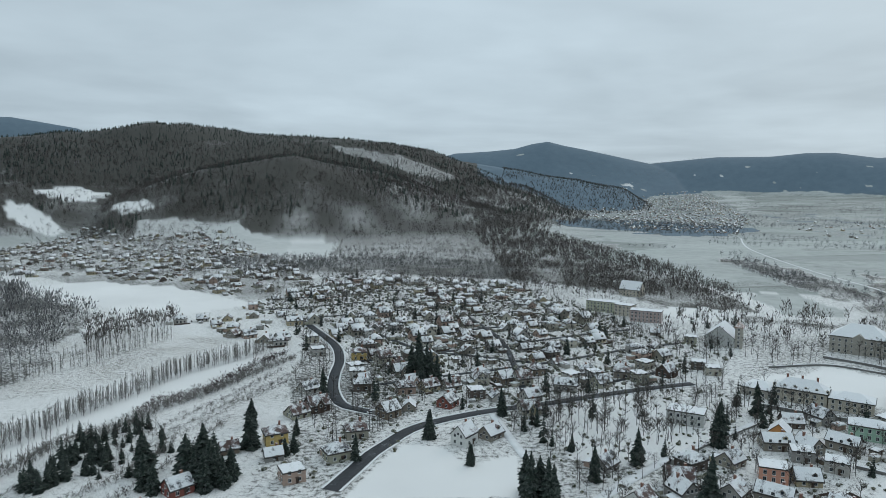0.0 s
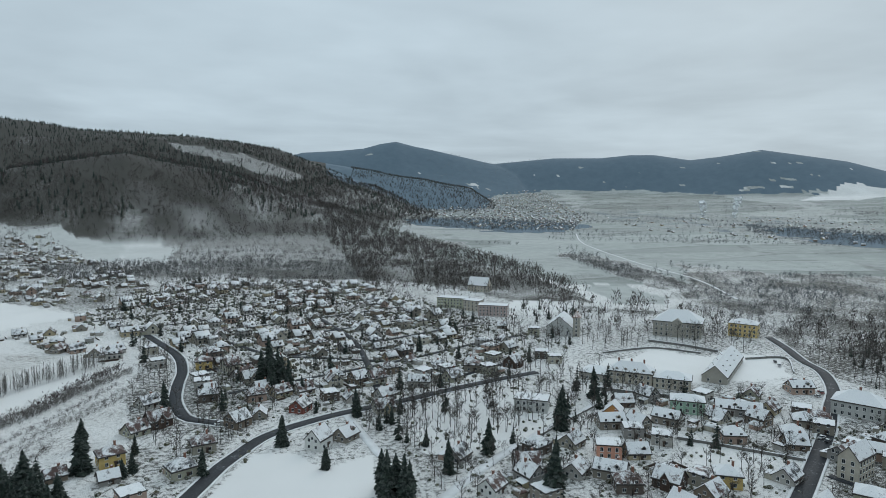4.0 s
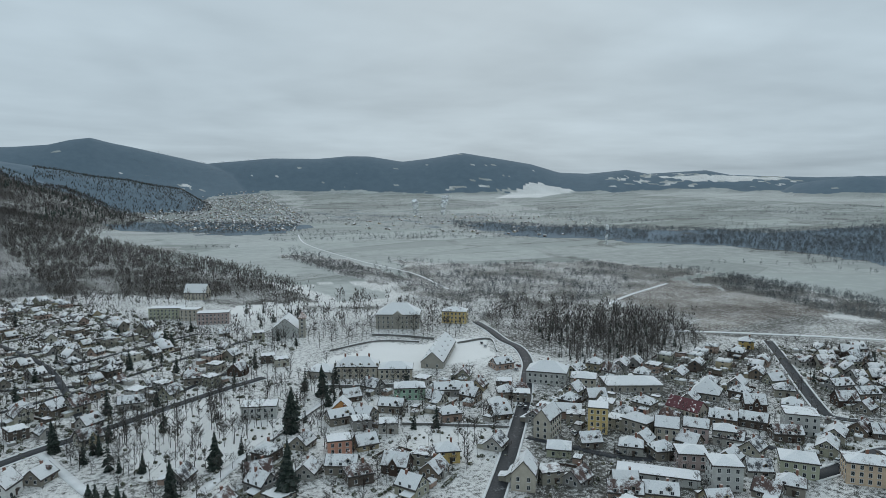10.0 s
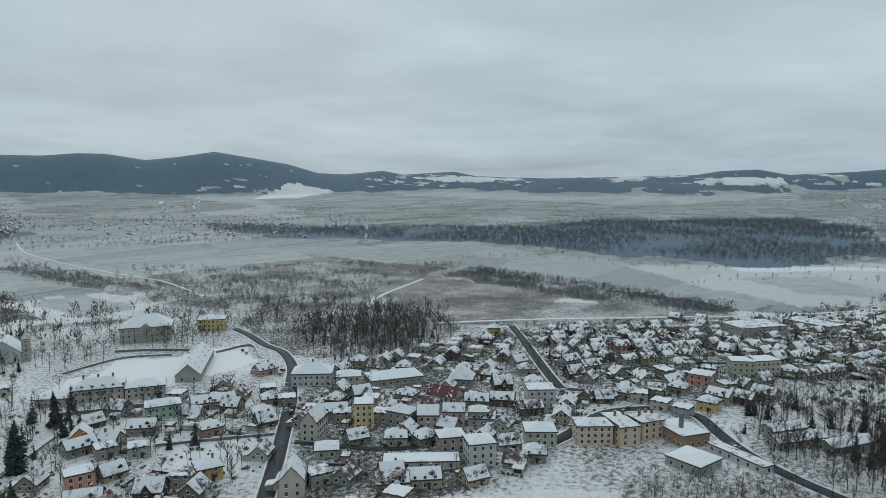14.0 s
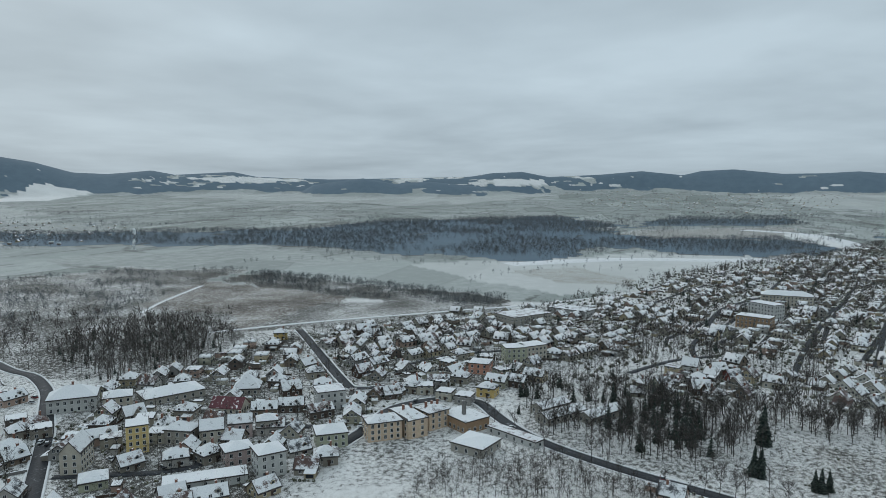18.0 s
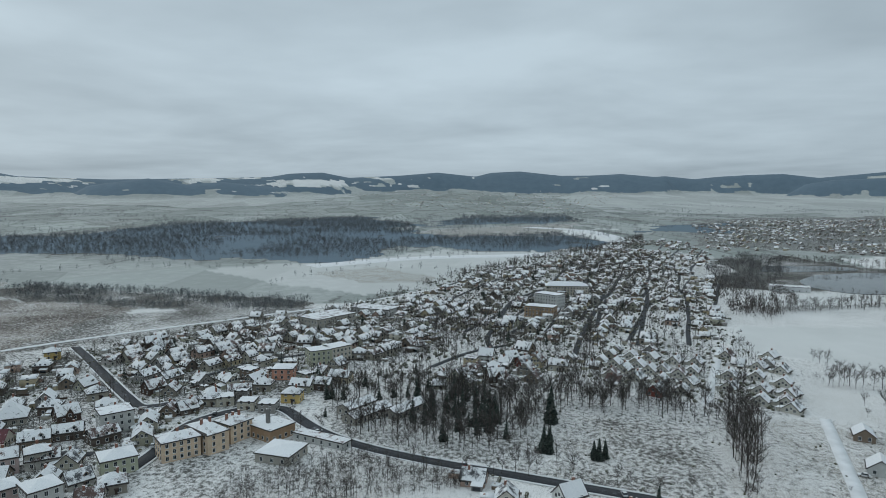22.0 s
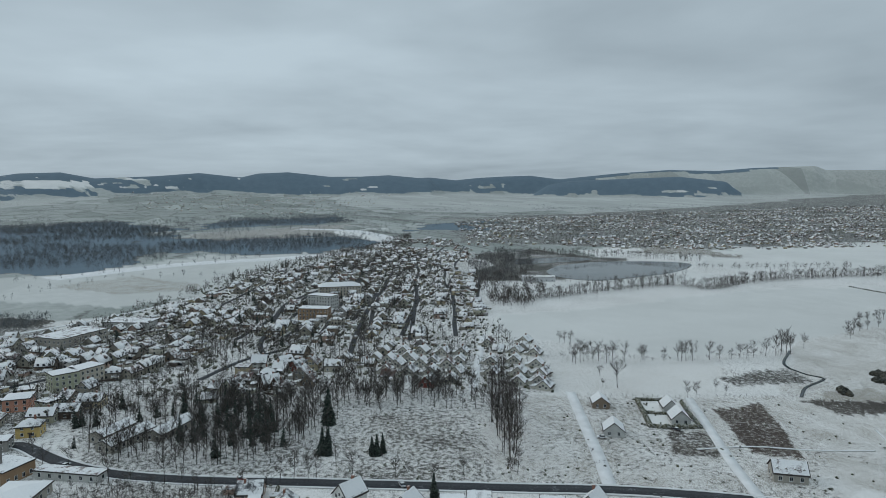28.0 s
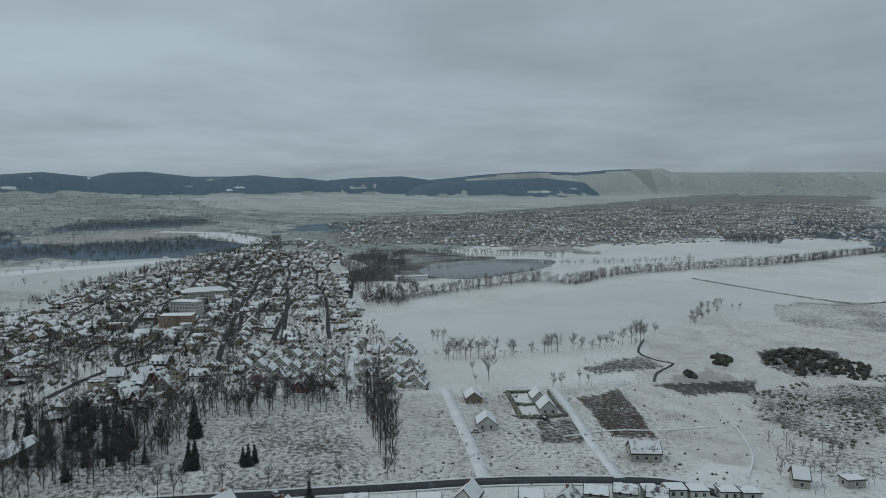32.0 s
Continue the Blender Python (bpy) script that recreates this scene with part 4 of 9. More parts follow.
def build_roads():
    wet = "wet dark asphalt road cleared of snow"
    road(6.5, ASPHALT, wet, (-42.0, 240.8), (-35.4, 259.5), (-30.1, 274.8), (-23.5, 287.5), (-15.7, 301.5), (-2.2, 313.9), (22.5, 327.8), (54.1, 339.8), (76.7, 349.9), (111.7, 364.7), (144.7, 375.9))
    road(6.0, ASPHALT, wet, (-118.4, 553.8), (-103.8, 523.1), (-77.1, 466.9), (-67.3, 426.7), (-65.1, 394.7), (-61.6, 364.9), (-53.4, 339.3), (-44.4, 331.3), (-30.1, 323.6))
    road(6.5, ASPHALT, wet, (148.0, 172.9), (169.5, 191.0), (193.8, 212.0), (221.3, 236.3), (244.5, 257.5), (266.9, 280.2), (293.6, 307.1), (314.8, 338.5), (321.5, 362.3), (336.0, 395.4), (346.8, 426.3))
    road(6.0, ASPHALT, wet, (475.3, 245.6), (445.5, 222.8), (391.2, 183.0), (357.6, 157.8), (342.9, 143.8), (350.8, 127.7))
    road(6.5, ASPHALT, wet, (263.7, 118.0), (282.1, 114.7), (318.5, 110.6), (339.5, 88.9), (338.3, 71.5), (318.8, 57.3), (301.9, 43.8), (286.1, 24.8), (272.0, 0.4), (261.8, -21.2), (255.0, -37.0), (220.5, -111.9), (200.9, -154.9), (176.8, -193.9), (161.5, -210.8), (132.4, -222.1))
    white = "lane under packed snow"
    road(5.0, SNOW_ROAD, white, (465.8, -215.5), (414.9, -189.8), (337.9, -150.3))
    road(5.5, SNOW_ROAD, white, (315.2, -200.0), (268.9, -179.0), (233.5, -162.9), (207.2, -150.2))
    road(4.5, SNOW_ROAD, white, (282.1, -253.9), (242.5, -231.3), (206.2, -210.1), (178.6, -195.8))
    road(4.5, SNOW_ROAD, white, (51.8, 228.1), (70.3, 247.4), (90.6, 266.3), (120.3, 289.3), (153.3, 313.9))
    road(4.0, SNOW_ROAD, white, (24.8, 324.9), (29.4, 299.5), (34.9, 270.6))
    road(4.5, ASPHALT, wet, (566.1, -67.2), (658.7, -93.1), (728.6, -134.1), verge=False)
    for lane in (((439.5, -103.5), (508.2, -126.0), (601.7, -160.2), (695.1, -194.7)), ((485.2, -155.6), (564.1, -190.0), (672.3, -238.2)), ((443.6, -50.1), (499.9, -51.2), (564.4, -71.8)),
                 ((415.2, -6.3), (452.5, -34.5), (473.4, -64.6)), ((391.8, 135.9), (428.2, 108.2), (453.4, 74.0)), ((205.1, 213.9), (211.7, 197.2), (219.2, 177.2), (229.1, 164.9)), ((229.1, 164.9), (251.2, 175.4), (272.7, 182.8)), ((280.8, 168.4), (282.9, 152.7), (281.5, 140.3)), ((-49.3, 500.0), (-15.0, 453.0), (18.6, 437.5), (57.9, 420.1)), ((19.9, 575.2), (41.7, 486.4), (45.6, 408.5), (45.1, 361.8))):
        road(4.0, ASPHALT, "narrow town street cleared of snow", *lane, verge=False)
    road(4.0, SNOW_ROAD, "snowy track through the marsh", (499.6, 413.8), (550.2, 432.3), (613.2, 448.9), (656.8, 459.7))
    road(3.0, SNOW_ROAD, "embanked track across the meadows", (633.2, 1420.4), (540.3, 1171.5), (488.2, 885.8), (473.3, 712.8), (431.7, 576.6))
    road(5.0, SNOW_ROAD, "railway line under snow", (442.8, 313.2), (506.8, 244.3), (581.7, 148.4), (659.8, 52.2), (819.9, -83.3), (998.8, -186.8))
    road(1.1, SNOW_ROAD, "trodden path over the meadow", (223.6, -206.9), (217.2, -231.6), (204.1, -253.2), (193.8, -278.2))
    road(1.1, SNOW_ROAD, "trodden path over the meadow", (211.2, -302.4), (186.9, -284.2), (164.0, -261.4), (151.5, -238.8))


def off_roads(x, y, gap=6.0):
    ok = np.ones(len(x), bool)
    for line, width in ROADS:
        for k in range(0, len(line), 2):
            ok &= np.hypot(x - line[k, 0], y - line[k, 1]) > width / 2 + gap
    return ok


# ---------------------------------------------------------------- houses
TAKEN = []


def window_mesh(w, h, key={}):
    if (w, h) not in key:
        g = Geo()
        g.box(-w / 2 - 0.1, w / 2 + 0.1, -0.05, 0.03, -0.1, h + 0.1, 0)
        g.box(-w / 2, -0.03, -0.07, 0.0, 0, h, 1)
        g.box(0.03, w / 2, -0.07, 0.0, 0, h, 1)
        g.box(-w / 2 - 0.15, w / 2 + 0.15, -0.16, 0.0, -0.18, -0.1, 0)
        key[w, h] = g.mesh("window", [TRIM, GLASS])
    return key[w, h]


def gable_shell(g, l, w, eave, top, slot=0):
    """Walls with pointed ends; the ridge runs along x."""
    a, b = l / 2, w / 2
    g.add([(-a, -b, -1), (a, -b, -1), (a, b, -1), (-a, b, -1), (-a, -b, eave), (a, -b, eave), (a, b, eave), (-a, b, eave), (-a, 0, top), (a, 0, top)],
          [(0, 1, 5, 4), (2, 3, 7, 6), (1, 2, 6, 9, 5), (3, 0, 4, 8, 7)], slot)


def gable_plates(g, l, w, eave, top, over=0.5, thick=0.28, slot=0, lift=0.0, inset=0.0):
    """Two roof plates; with inset and lift, the snow that lies on them."""
    b = w / 2
    steep = (top - eave) / b
    a = l / 2 + over - inset
    e, t = eave - steep * (over - inset) + 0.3 + lift, top + 0.3 + lift
    b += over - inset
    g.slab([(-a, -b, e), (a, -b, e), (a, -0.002, t), (-a, -0.002, t)], thick, slot)
    g.slab([(a, b, e), (-a, b, e), (-a, 0.002, t), (a, 0.002, t)], thick, slot)


def hip_plates(g, l, w, eave, top, over=0.6, slot=0, flat=0.0, lift=0.0, inset=0.0):
    """A hip roof; with inset and lift, the snow that lies on it."""
    a, b = l / 2 + over - inset, w / 2 + over - inset
    k = max(l - w, 0.6) / 2
    y = flat
    z0 = eave + lift + inset * (top - eave) / (w / 2 + over)
    top = top + lift
    g.add([(-a, -b, z0), (a, -b, z0), (a, b, z0), (-a, b, z0), (-k, -y, top), (k, -y, top), (k, y + 0.01, top), (-k, y + 0.01, top), (-a, -b, z0 - 0.3), (a, -b, z0 - 0.3), (a, b, z0 - 0.3), (-a, b, z0 - 0.3)],
          [(0, 1, 5, 4), (1, 2, 6, 5), (2, 3, 7, 6), (3, 0, 4, 7), (4, 5, 6, 7), (8, 9, 1, 0), (9, 10, 2, 1), (10, 11, 3, 2), (11, 8, 0, 3), (11, 10, 9, 8)], slot)


def put_windows(root, l, w, floors, gap, face=(0, 1, 2, 3), ww=1.1, wh=1.4, storey=2.9, first=1.0):
    me = window_mesh(ww, wh)
    for f in range(floors):
        z = first + f * storey
        for k in face:
            length, depth = (l, w) if k % 2 == 0 else (w, l)
            n = max(1, int((length - 1.0) / gap))
            for i in range(n):
                s = (i - (n - 1) / 2) * (length - 1.0) / n
                part("window", me, root, m=pose(0, 0, 0, 0, 0, 90 * k) @ pose(s, -depth / 2 - 0.02, z))


def annex_geo(l, w, eave, g=None, slots=(0, 1, 2)):
    """A porch or garage built on to the long side of a house."""
    g = Geo() if g is None else g
    a, b, h = -l * 0.46, -l * 0.02, min(2.5, eave)
    y0, y1 = w / 2 - 0.2, w / 2 + 3.0
    g.box(a, b, y0, y1, -1, h - 0.3, slots[0])
    g.slab([(a - 0.3, y0, h + 0.35), (b + 0.3, y0, h + 0.35), (b + 0.3, y1 + 0.35, h - 0.15), (a - 0.3, y1 + 0.35, h - 0.15)], 0.16, slots[1])
    g.box(a + 0.5, b - 0.5, y1 - 0.02, y1 + 0.04, 0.3, h - 0.7, slots[2])
    return g


def dormer_geo(l, w, eave, top, g=None, slots=(0, 1, 2), sides=(-1, 1)):
    """A gabled dormer on the slopes of the roof."""
    g = Geo() if g is None else g
    for side in sides:
        x, y, z = -side * l * 0.22, side * w * 0.36, eave + (top - eave) * 0.26
        inner = side * w * 0.05
        h, e = 1.35, 0.95
        ys = [(v, y if k < 5 else inner) for k, v in enumerate((x - e, x + e, x + e, x, x - e) * 2)]
        zs = (z - 0.5, z - 0.5, z + h, z + h + 0.8, z + h) * 2
        g.add([(a, b, c) for (a, b), c in zip(ys, zs)], [(0, 1, 2, 3, 4), (1, 6, 7, 2), (0, 4, 9, 5)], slots[0])
        o = y + side * 0.3
        for k in (-1, 1):
            edge = x + k * (e + 0.3)
            quad = [(edge, o, z + h - 0.15), (x, o, z + h + 0.92), (x, inner, z + h + 0.92), (edge, inner, z + h - 0.15)]
            g.slab(quad if k * side > 0 else quad[::-1], 0.14, slots[1])
        g.box(x - 0.5, x + 0.5, min(y, y + side * 0.05), max(y, y + side * 0.05), z + 0.2, z + h, slots[2])
    return g


HOUSE_KINDS = {}


def build_house(kind, l, w, eave, top, style, wall, roof, label, floors=1, gap=3.5, group="houses of the town"):
    root = tagged(new("house"), label, "house", group)
    g = Geo()
    if style in ("gable", "cross"):
        gable_shell(g, l, w, eave, top)
    else:
        g.box(-l / 2, l / 2, -w / 2, w / 2, -1, eave)
    walls = part("wall", g.mesh("house_wall", [wall]), root)
    g = Geo()
    snow = Geo()
    if style == "gable" or style == "cross":
        gable_plates(g, l, w, eave, top)
        gable_plates(snow, l, w, eave, top, thick=0.1, lift=0.09, inset=0.28)
    elif style == "hip":
        hip_plates(g, l, w, eave, top)
        hip_plates(snow, l, w, eave, top, lift=0.06, inset=0.30)
    else:
        snow.slab([(-l / 2, -w / 2, eave + 0.42), (l / 2, -w / 2, eave + 0.42), (l / 2, w / 2, top + 0.07), (-l / 2, w / 2, top + 0.07)], 0.09)
        g.slab([(-l / 2 - 0.3, -w / 2 - 0.3, eave + 0.35), (l / 2 + 0.3, -w / 2 - 0.3, eave + 0.35), (l / 2 + 0.3, w / 2 + 0.3, top), (-l / 2 - 0.3, w / 2 + 0.3, top)], 0.35)
    top_part = part("roof", g.mesh("house_roof", [EDGE]), root)
    part("snow_cover", snow.mesh("house_snow", [roof]), top_part, "patchy snow over the tiles")
    if style == "cross":
        bay = Geo()
        k, lift = l * 0.32, top - 0.5
        bay.add([(-k / 2, -w / 2 - 1.0, -1), (k / 2, -w / 2 - 1.0, -1), (k / 2, 0, -1), (-k / 2, 0, -1), (-k / 2, -w / 2 - 1.0, eave + 0.8), (k / 2, -w / 2 - 1.0, eave + 0.8), (k / 2, 0, eave + 0.8), (-k / 2, 0, eave + 0.8),
                 (0, -w / 2 - 1.0, lift), (0, 0, lift)], [(0, 1, 5, 8, 4), (1, 2, 6, 5), (3, 0, 4, 7)])
        part("bay", bay.mesh("house_bay", [wall]), root)
        br = Geo()
        o, y0 = 0.35, -w / 2 - 1.4
        br.slab([(-k / 2 - o, y0, eave + 0.65), (0, y0, lift + 0.25), (0, 0, lift + 0.25), (-k / 2 - o, 0, eave + 0.65)][::-1], -0.22)
        br.slab([(0, y0, lift + 0.25), (k / 2 + o, y0, eave + 0.65), (k / 2 + o, 0, eave + 0.65), (0, 0, lift + 0.25)][::-1], -0.22)
        part("bay_roof", br.mesh("house_bay_roof", [roof]), root)
        part("window", window_mesh(1.1, 1.4), root, m=pose(0, -w / 2 - 1.02, eave - 0.6))
    ch = Geo().box(-0.4, 0.4, -0.4, 0.4, eave - 1, top + 1.1).box(-0.5, 0.5, -0.5, 0.5, top + 1.1, top + 1.3)
    if style != "flat":
        part("chimney", ch.mesh("house_chimney", [BRICK]), root, "brick chimney dusted with snow", pose(l * 0.2, w * 0.08, 0))
    if kind in ("gable", "tall", "long", "hip", "chalet"):
        part("annex", annex_geo(l, w, eave).mesh("house_annex", [wall, WHITE_ROOF, GLASS]), root, "low annex under snow")
    if kind in ("gable", "long", "cross"):
        part("dormer", dormer_geo(l, w, eave, top, sides=(-1,)).mesh("house_dormer", [wall, roof, GLASS]), root)
    put_windows(root, l, w, floors, gap)
    if style in ("gable", "cross") and top - eave > 2.6:
        for s in (0, 1):
            part("window", window_mesh(1.0, 1.2), root, m=pose(0, 0, 0, 0, 0, 90 + 180 * s) @ pose(0, -l / 2 - 0.02, eave + 0.1))
    door = Geo().box(-0.55, 0.55, -0.08, 0.02, -0.2, 2.1).box(-0.8, 0.8, -1.2, 0.0, 2.35, 2.5)
    part("door", door.mesh("house_door", [WOOD]), root, m=pose(l * 0.12, -w / 2, 0))
    root["half"] = max(l, w) / 2
    return root


PALE_WALL = plain("pale_estate_render", (0.50, 0.48, 0.42), 0.2, 0.5)
HOUSE_SPECS = {
    "gable": (9.4, 8.2, 2.6, 6.1, "gable", WALL, ROOF, "plastered gable-roofed house with patchy snow on the roof", 1),
    "tall": (9.6, 8.6, 3.8, 7.6, "gable", WALL, ROOF, "two-storey plastered house under a steep snowy gable roof", 2),
    "cross": (10, 8.6, 2.8, 6.6, "cross", WALL, ROOF, "plastered house with a gabled bay and snowy tiled roof", 1),
    "hip": (9.8, 8.6, 4.0, 7.4, "hip", WALL, ROOF, "two-storey plastered villa with a snow-dusted hip roof", 2),
    "cube": (8.8, 8.2, 4.6, 5.1, "flat", WALL, WHITE_ROOF, "two-storey cube house with a flat snow-covered roof", 2),
    "cottage": (7.6, 6.6, 2.2, 4.9, "gable", WALL, ROOF, "small cottage with a snow-covered gable roof", 1),
    "long": (12.5, 8.4, 3.8, 6.8, "gable", WALL, ROOF, "long plastered town house under a snowy roof", 2),
    "chalet": (8.4, 8.4, 2.0, 5.4, "gable", PALE_WALL, ROOF, "pale estate house with a broad overhanging snowy gable", 1),
    "shed": (4.8, 3.4, 2.2, 2.6, "flat", WALL, WHITE_ROOF, "low shed with snow on its flat roof", 0),
}


RED_WALL, YELLOW_WALL = plain("brick_red_render", (0.20, 0.07, 0.055), 0.25, 0.5), plain("ochre_yellow_render", (0.52, 0.38, 0.15), 0.2, 0.5)
WHITE_WALL, BROWN_WALL = plain("whitewashed_render", (0.60, 0.60, 0.57), 0.15, 0.5), plain("brown_boarding", (0.075, 0.05, 0.04), 0.35, 0.8)
HOUSE_SPECS["red_gable"] = (9.2, 8.0, 3.2, 6.6, "gable", RED_WALL, ROOF, "brick-red house with a snowy gable roof", 1)
HOUSE_SPECS["yellow_hip"] = (9.8, 8.6, 5.2, 8.0, "hip", YELLOW_WALL, ROOF, "yellow two-storey villa with a snowy hip roof", 2)
HOUSE_SPECS["white_tall"] = (9.6, 8, 4.8, 9.0, "gable", WHITE_WALL, WHITE_ROOF, "white two-storey house under a steep snowy roof", 2)
HOUSE_SPECS["brown_cross"] = (10.5, 8.8, 3.6, 7.6, "cross", BROWN_WALL, ROOF, "dark timbered house with a gabled bay and snowy roof", 1)
HOUSE_SPECS["white_gable"] = (8.8, 8.0, 2.8, 6.2, "gable", WHITE_WALL, ROOF, "white single-family house with a dark-edged snowy gable", 1)


def plot(kind, at, skew):
    """A house at a place; skew is the angle of its ridge to a line across the camera's view."""
    x, y = at
    house(kind, x, y, skew - math.degrees(math.atan2(x, y)))


def house(kind, x, y, turn, z=None):
    z = height(x, y) if z is None else z
    m = pose(x, y, z, 0, 0, turn)
    if kind not in HOUSE_KINDS:
        HOUSE_KINDS[kind] = build_house(kind, *HOUSE_SPECS[kind])
        HOUSE_KINDS[kind].matrix_basis = m
        ob = HOUSE_KINDS[kind]
    else:
        ob = copy_thing(HOUSE_KINDS[kind], m)
    TAKEN.append((x, y, HOUSE_SPECS[kind][0] * 0.55))
    return ob


def house_arrays(kind):
    l, w, eave, top, style, _, _, _, floors = HOUSE_SPECS[kind]
    g = Geo()
    if style in ("gable", "cross"):
        gable_shell(g, l, w, eave, top, 0)
        gable_plates(g, l, w, eave, top, slot=3)
        gable_plates(g, l, w, eave, top, slot=1, thick=0.1, lift=0.09, inset=0.3)
    elif style == "hip":
        g.box(-l / 2, l / 2, -w / 2, w / 2, -1, eave, 0)
        hip_plates(g, l, w, eave, top, slot=3)
        hip_plates(g, l, w, eave, top, slot=1, lift=0.06, inset=0.3)
    else:
        g.box(-l / 2, l / 2, -w / 2, w / 2, -1, eave, 0)
        g.box(-l / 2 - 0.3, l / 2 + 0.3, -w / 2 - 0.3, w / 2 + 0.3, eave, top, 1)
    g.box(l * 0.2 - 0.4, l * 0.2 + 0.4, -0.4, 0.4, eave, top + (1.1 if style != "flat" else 0.3), 0)
    if kind in ("gable", "tall", "long", "hip", "chalet"):
        annex_geo(l, w, eave, g)
    if kind in ("gable", "long", "cross"):
        dormer_geo(l, w, eave, top, g)
    for f in range(floors):
        for sgn in (-1, 1):
            for i in range(3):
                s, z = (i - 1) * l * 0.3, 1.0 + 2.9 * f
                g.box(s - 0.6, s + 0.6, sgn * w / 2 - 0.05, sgn * w / 2 + 0.05, z, z + 1.5, 2)
            g.box(sgn * l / 2 - 0.05, sgn * l / 2 + 0.05, -0.6, 0.6, 1.0 + 2.9 * f, 2.5 + 2.9 * f, 2)
    return g.arrays()


def far_house_arrays(kind):
    """The same house where only walls, roof and chimney can be told apart."""
    l, w, eave, top, style, _, _, _, floors = HOUSE_SPECS[kind]
    g, a, b = Geo(), l / 2, w / 2
    if style in ("gable", "cross"):
        gable_shell(g, l, w, eave, top, 0)
        g.add([(-a, -b - 0.4, eave), (a, -b - 0.4, eave), (a, 0, top + 0.3), (-a, 0, top + 0.3), (a, b + 0.4, eave), (-a, b + 0.4, eave)], [(0, 1, 2, 3), (3, 2, 4, 5)], 1)
    else:
        g.box(-a, a, -b, b, -1, eave, 0)
        g.box(-a - 0.3, a + 0.3, -b - 0.3, b + 0.3, eave, top, 1)
    return g.arrays()


NEAR_HOUSES = [0]
# yards, parks and gardens that stay free of houses
OPEN_GROUND = [
    [(166.0, 255.4), (206.9, 229.0), (183.2, 208.3), (142.5, 220.5)],
    [(59.2, 359.7), (110.8, 357.2), (139.3, 300.2), (87.2, 267.5), (54.7, 272.4)],
    [(188.6, 400.5), (305.4, 405.1), (325.7, 373.0), (285.3, 325.5), (237.7, 322.5), (172.0, 342.6)],
    [(266.3, 108.4), (281.6, 76.4), (276.9, 44.7), (226.9, 65.8), (216.1, 106.0)],
]
YARD, HEDGE_ROWS = True, []


def clear_of(x, y, r):
    return all((x - a) ** 2 + (y - b) ** 2 > (r + c) ** 2 for a, b, c in TAKEN)


def free_of_houses(x, y, gap=1.0):
    if not TAKEN:
        return np.ones(len(x), bool)
    t = np.array(TAKEN)
    ok = np.ones(len(x), bool)
    for k in range(0, len(t), 200):
        c = t[k:k + 200]
        ok &= (np.hypot(x[:, None] - c[None, :, 0], y[:, None] - c[None, :, 1]) > c[None, :, 2] * 0.85 + gap).all(1)
    return ok


def lanes(turn, dy, every, poly, label="narrow town street between the houses"):
    """Streets that run between the rows of a district."""
    xs, ys = [p[0] for p in poly], [p[1] for p in poly]
    cx, cy = sum(xs) / len(xs), sum(ys) / len(ys)
    c, s = math.cos(radians(turn)), math.sin(radians(turn))
    reach = max(math.hypot(x - cx, y - cy) for x, y in poly)
    u = np.arange(-reach, reach, 12.0)
    for j in range(int(-reach / dy / every), int(reach / dy / every) + 1):
        v = (j * every + 0.5) * dy + (value_noise(u, u * 0 + j * 50, 90, 61) - 0.5) * 9
        x, y = cx + u * c - v * s, cy + u * s + v * c
        ok = inside(poly, x, y) & free_of_houses(x, y, 1.0)
        run = []
        for k in range(len(u) + 1):
            if k < len(u) and ok[k]:
                run.append((x[k], y[k]))
                continue
            if len(run) > 5:
                line = smooth_line(run)
                ribbon("road", line, 3.6, 0.14 + 0.0015 * (len(ROADS) % 30), ASPHALT, label)
                ROADS.append((line, 3.6))
            run = []


